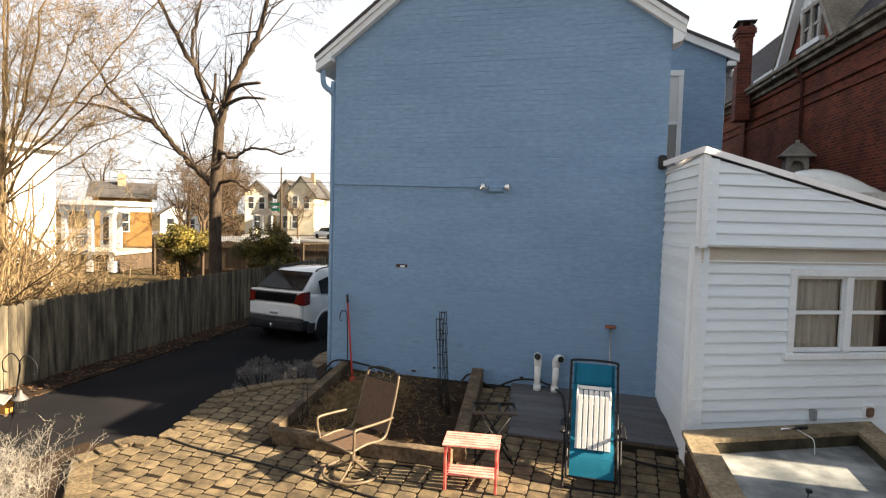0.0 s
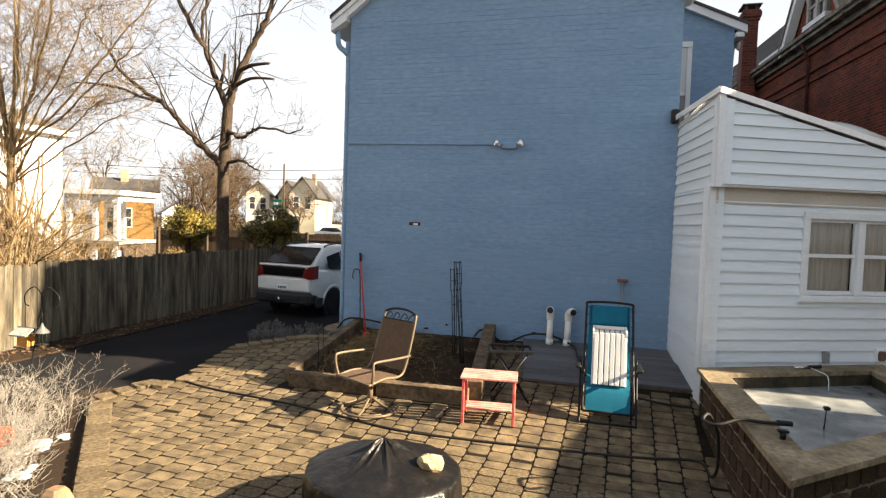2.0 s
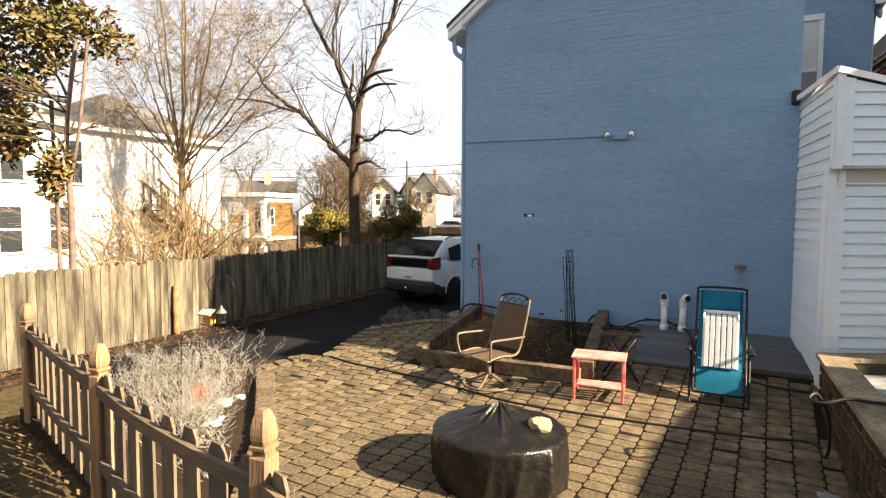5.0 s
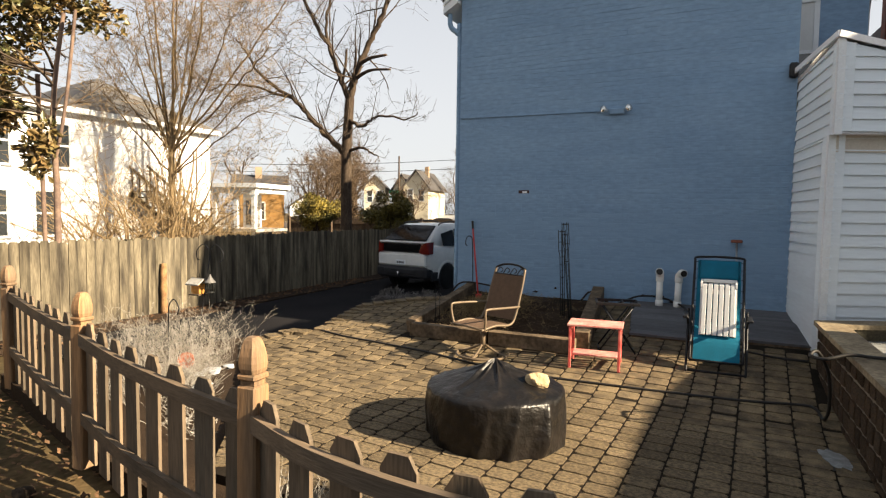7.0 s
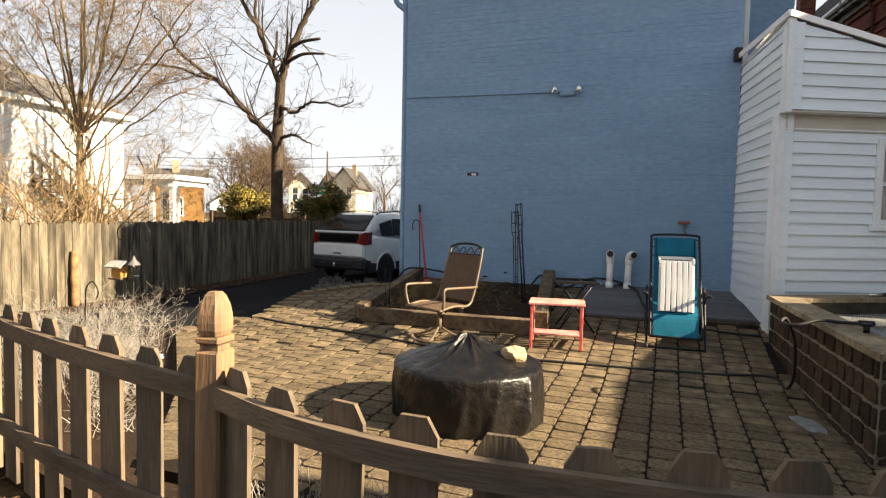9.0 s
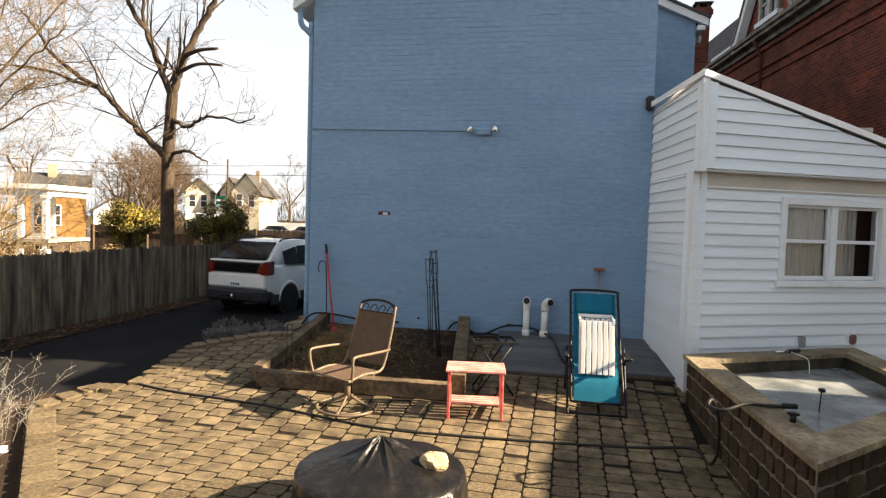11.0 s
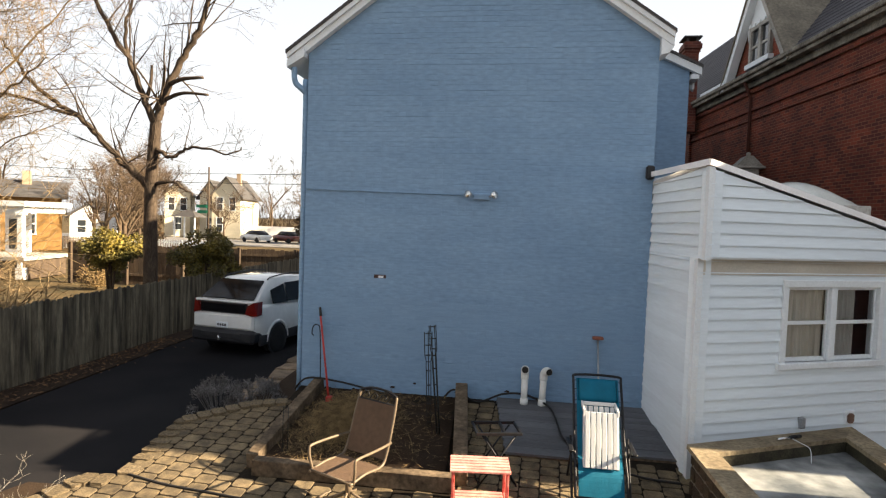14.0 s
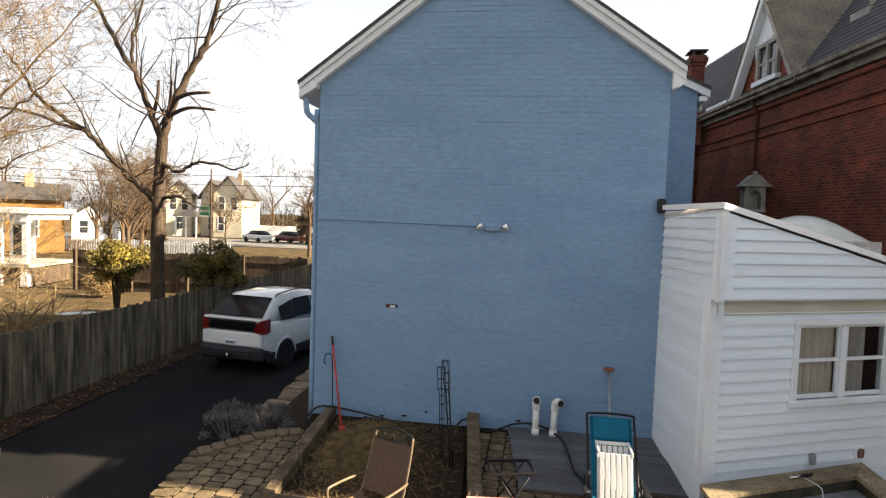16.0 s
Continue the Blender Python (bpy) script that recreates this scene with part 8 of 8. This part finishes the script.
# utility pole, wires and street signs in the distance
up = thing("utility_pole", "wooden utility pole by the far street", "pole")
bm = B()
tube(bm, [(-24.2, 40, LOW), (-24.2, 40, 6.3)], [0.10, 0.06], 8)
part("shaft", bm, M_BARK, up)
for z, l_ in ((2.9, 0.55), (3.3, 0.6)):
    bm = B()
    box(bm, (-24.2, 39.8, z), (-24.2 - l_ * 1.4, 39.84, z + 0.22))
    part("street_sign", bm, mat("green_sign", (0.02, 0.22, 0.12), 0.4, var=0.1), up, "green street sign")
for z in (5.2, 5.9):
    bm = B()
    pts = [(-70 + k * 5, 41 + 0.6 * math.sin(k), z + 0.0016 * (-70 + k * 5 + 24) ** 2 * 0.5) for k in range(20)]
    tube(bm, pts, 0.025, 4)
    tagged(part("overhead_wire", bm, M_WIRE), "sagging overhead utility wire", "wire", "overhead wires")
# white picket fence along the street
wpf = thing("street_fence", "low white picket fence along the far street", "fence")
bm = B()
prism(bm, [(0, 0, 0), (0.13, 0, 0), (0.13, 0, 0.92), (0.065, 0, 0.98), (0, 0, 0.92)], (0, 0.03, 0))
spm = bpy.data.meshes.new("picket")
bm.to_mesh(spm)
bm.free()
spm.materials.append(M_TRIM)
for k in range(90):
    ob = new("picket", spm)
    ob.parent = wpf
    ob.matrix_world = pose(-42 + k * 0.2, 42.2 + 0.12 * (-14 + k * 0.2), LOW - 0.05)
bm = B()
beam(bm, (-42, 42.26 - 1.68, LOW + 0.7), (-24.1, 42.26 + 0.47, LOW + 0.7), 0.05, 0.09)
part("rail", bm, M_TRIM, wpf)

bm = B()
prism(bm, [(-37.5, 73.0, LOW - 0.05), (-20, 76.0, LOW - 0.05), (-20, 76.2, LOW - 0.05), (-37.5, 73.2, LOW - 0.05)], (0, 0, 1.7))
tagged(part("street_wall", bm, M_STUCCO), "long low white wall beyond the street", "wall")

# ---------------------------------------------------------------- pavers
PXW, PYW = 0.205, 0.160
bm = B()
box(bm, (-0.5, -0.5, -0.5), (0.5, 0.5, 0.5))
bmesh.ops.bevel(bm, geom=[e for e in bm.edges if abs((e.verts[0].co - e.verts[1].co).z) > 0.5], offset=0.13, segments=1, affect='EDGES')
tope = [e for e in bm.edges if e.verts[0].co.z > 0.4 and e.verts[1].co.z > 0.4]
bmesh.ops.bevel(bm, geom=tope, offset=0.022, segments=1, affect='EDGES')
bmesh.ops.delete(bm, geom=[f for f in bm.faces if f.calc_center_median().z < -0.49], context='FACES')
pvm = bpy.data.meshes.new("paver")
bm.normal_update()
bm.to_mesh(pvm)
bm.free()
pvm.materials.append(M_PAVER)
PV = [v.co.copy() for v in pvm.vertices]
PF_ = [tuple(p.vertices) for p in pvm.polygons]
rn = random.Random(81)
verts, faces = [], []
BEDP = [(-3.68, 5.92), (-1.42, 5.95), (-1.66, 8.2), (-3.75, 8.2)]
PONDP = [(q.x, q.y) for q in (inset(0, 0.04), inset(1, 0.04), inset(2, 0.04), inset(3, 0.04))]
near = []
SK = math.tan(radians(2.0))
for i in range(-30, 14):
    for j in range(0, 40):
        x = i * PXW
        y = 2.28 + j * PYW + (PYW / 2 if i % 2 else 0)
        x2 = x + SK * (y - 4)
        if not (inside(x2 - 0.12, y) and inside(x2 + 0.08, y) and inside(x2, y + 0.07)):
            continue
        if inside(x2, y, BEDP) or inside(x2, y, PONDP) or (x2 > -1.0 and y > 6.78) or y > 8.0 or (x2 > 0.95 and y > 6.4):
            continue
        zt = gz(y) + rn.uniform(-0.002, 0.0015)
        slope = math.degrees(math.atan(0.15)) if y > 5.02 else 0
        m = pose(x2, y, zt - 0.02, slope + rn.uniform(-0.25, 0.25), rn.uniform(-0.25, 0.25), -2 + rn.uniform(-1.2, 1.2)) @ Matrix.Diagonal((PXW - 0.013 + rn.uniform(-0.005, 0.003), PYW - 0.013 + rn.uniform(-0.005, 0.003), 0.06, 1))
        near.append((math.hypot(x2 + 1.2, y - 2.6), m))
near.sort(key=lambda t: t[0])
for k, (dist, m) in enumerate(near):
    if k < 300:
        ob = new("paver", pvm)
        ob.parent = patio
        ob.matrix_world = m
    else:
        o = len(verts)
        verts += [tuple(m @ v) for v in PV]
        faces += [tuple(o + q for q in f) for f in PF_]
me = bpy.data.meshes.new("paver_field")
me.from_pydata(verts, [], faces)
me.materials.append(M_PAVER)
ob = new("paver_field", me)
ob.parent = patio
ob["kind"] = "stuff"
# border course along the left edge
edge = [(-3.0, 2.26), (-3.85, 3.36), (-5.57, 5.12), (-5.32, 5.66), (-4.97, 5.70), (-5.0, 5.98), (-5.05, 6.95), (-4.4, 7.5), (-3.95, 7.66)]
for (x0, y0), (x1, y1) in zip(edge, edge[1:]):
    L = math.hypot(x1 - x0, y1 - y0)
    n_ = max(1, int(L / 0.15))
    ang = math.degrees(math.atan2(y1 - y0, x1 - x0))
    for k in range(n_):
        t_ = (k + 0.5) / n_
        x, y = x0 + (x1 - x0) * t_, y0 + (y1 - y0) * t_
        ob = new("border_paver", pvm)
        ob.parent = patio
        nx_, ny_ = (y1 - y0) / L, -(x1 - x0) / L
        ob.matrix_world = pose(x + nx_ * 0.09, y + ny_ * 0.09, gz(y) - 0.012 + rn.uniform(-0.004, 0.004), 0, 0, ang + rn.uniform(-2, 2)) @ Matrix.Diagonal((L / n_ - 0.012, 0.22, 0.06, 1))
# stacked edge blocks facing the driveway
for (x0, y0), (x1, y1) in zip(edge[1:], edge[2:]):
    L = math.hypot(x1 - x0, y1 - y0)
    n_ = max(1, int(L / 0.22))
    ang = math.degrees(math.atan2(y1 - y0, x1 - x0))
    for r in range(2):
        for k in range(n_):
            t_ = (k + 0.5) / n_
            x, y = x0 + (x1 - x0) * t_, y0 + (y1 - y0) * t_
            zt = gz(y) - 0.05 - r * 0.13
            if zt - 0.06 < LOW - 0.1:
                continue
            ob = new("edge_block", bme)
            ob.parent = patio
            ob.matrix_world = pose(x, y, zt - 0.06, 0, 0, ang + rn.uniform(-2, 2)) @ Matrix.Diagonal((L / n_ - 0.012, 0.10, 0.12, 1))

# ---------------------------------------------------------------- brick relief of the blue wall
CH, CW_ = 0.0695, 0.215
bm = B()
box(bm, (-0.5, -0.5, -0.5), (0.5, 0.5, 0.5))
bmesh.ops.delete(bm, geom=[f for f in bm.faces if f.calc_center_median().y > 0.49], context='FACES')
fr = [e for e in bm.edges if e.verts[0].co.y < -0.4 and e.verts[1].co.y < -0.4]
bmesh.ops.bevel(bm, geom=fr, offset=0.16, segments=1, affect='EDGES')
brm = bpy.data.meshes.new("brick")
bm.normal_update()
bm.to_mesh(brm)
bm.free()
brm.materials.append(M_BLUE)
BV = [v.co.copy() for v in brm.vertices]
BFc = [tuple(p.vertices) for p in brm.polygons]
rn = random.Random(91)
verts, faces, singles = [], [], 0
nrow = int((APEX - 0.3) / CH)
HOLE = (-2.855, 2.07)
for r in range(nrow):
    z = 0.30 + r * CH + CH / 2
    half = 99 if z < EAVE - 0.05 else (APEX - z) / sl - 0.12
    half_r = 99 if z < 5.25 else (6.9 - z) / slr - 0.1
    s0 = WX0 if half > 50 else max(WX0, cx - half)
    s1 = WX1 if half_r > 50 else min(WX1, cx + half_r)
    x = s0 - (CW_ / 2 if r % 2 else 0)
    # some rows are headers
    header = r % 6 == 3
    step = CW_ / 2 if header else CW_
    while x < s1:
        a, b = max(x, s0), min(x + step, s1)
        x += step
        if b - a < 0.04:
            continue
        xc = (a + b) / 2
        if abs(xc - HOLE[0]) < 0.11 and abs(z - HOLE[1]) < CH * 0.5:
            continue
        proud = 0.0006 + 0.003 * max(0, noise.noise(Vector((xc * 0.8, z * 0.9, 3)))) + rn.random() ** 3 * 0.0035
        jj = 0.0003 + 0.010 * max(0, noise.noise(Vector((xc * 1.5, z * 2.4, 8))) - 0.08) + rn.random() ** 5 * 0.011
        zo = 0.010 * noise.noise(Vector((xc * 0.8, r * 0.25, 1))) + rn.uniform(-0.0025, 0.0025)
        m = Matrix.Translation((xc, WALL_Y - proud / 2, z + zo)) @ pose(0, 0, 0, rn.gauss(-0.4, 1.6), rn.uniform(-0.5, 0.5), 0) @ Matrix.Diagonal((b - a - (jj * 0.7 if rn.random() < 0.12 else 0.0), proud + 0.006, CH - jj, 1))
        if singles < 300 and 6 <= r < 22 and not header:
            ob = new("brick", brm)
            ob.parent = gable_wall
            ob.matrix_world = m
            singles += 1
        else:
            o = len(verts)
            verts += [tuple(m @ v) for v in BV]
            faces += [tuple(o + q for q in f) for f in BFc]
me = bpy.data.meshes.new("brickwork")
me.from_pydata(verts, [], faces)
me.materials.append(M_BLUE)
ob = new("brickwork", me)
ob.parent = gable_wall
ob["kind"] = "stuff"
# the spalled brick
bm = B()
box(bm, (HOLE[0] - 0.085, WALL_Y - 0.006, HOLE[1] - 0.024), (HOLE[0] + 0.085, WALL_Y - 0.001, HOLE[1] + 0.024))
sp = part("spalled_brick", bm, mat("raw_brick_hole", (0.09, 0.05, 0.04), 0.95, var=0.5, scale=30), gable_wall, "dark hole of a spalled brick")
bm = B()
box(bm, (HOLE[0] - 0.02, WALL_Y - 0.012, HOLE[1] - 0.02), (HOLE[0] + 0.05, WALL_Y - 0.0065, HOLE[1] + 0.01), 0.002)
part("mortar_lump", bm, M_TRIM, sp)
for k in range(9):
    x, z = rn.uniform(-3.2, -0.6), rn.uniform(0.42, 0.62)
    bm = B()
    w_ = rn.uniform(0.02, 0.06)
    prism(bm, [(x - w_, WALL_Y - 0.0165, z), (x + w_ * 0.6, WALL_Y - 0.0165, z - 0.012), (x + w_, WALL_Y - 0.0165, z + 0.012), (x, WALL_Y - 0.0165, z + 0.02)], (0, 0.004, 0))
    part("paint_chip", bm, M_SOIL, gable_wall)
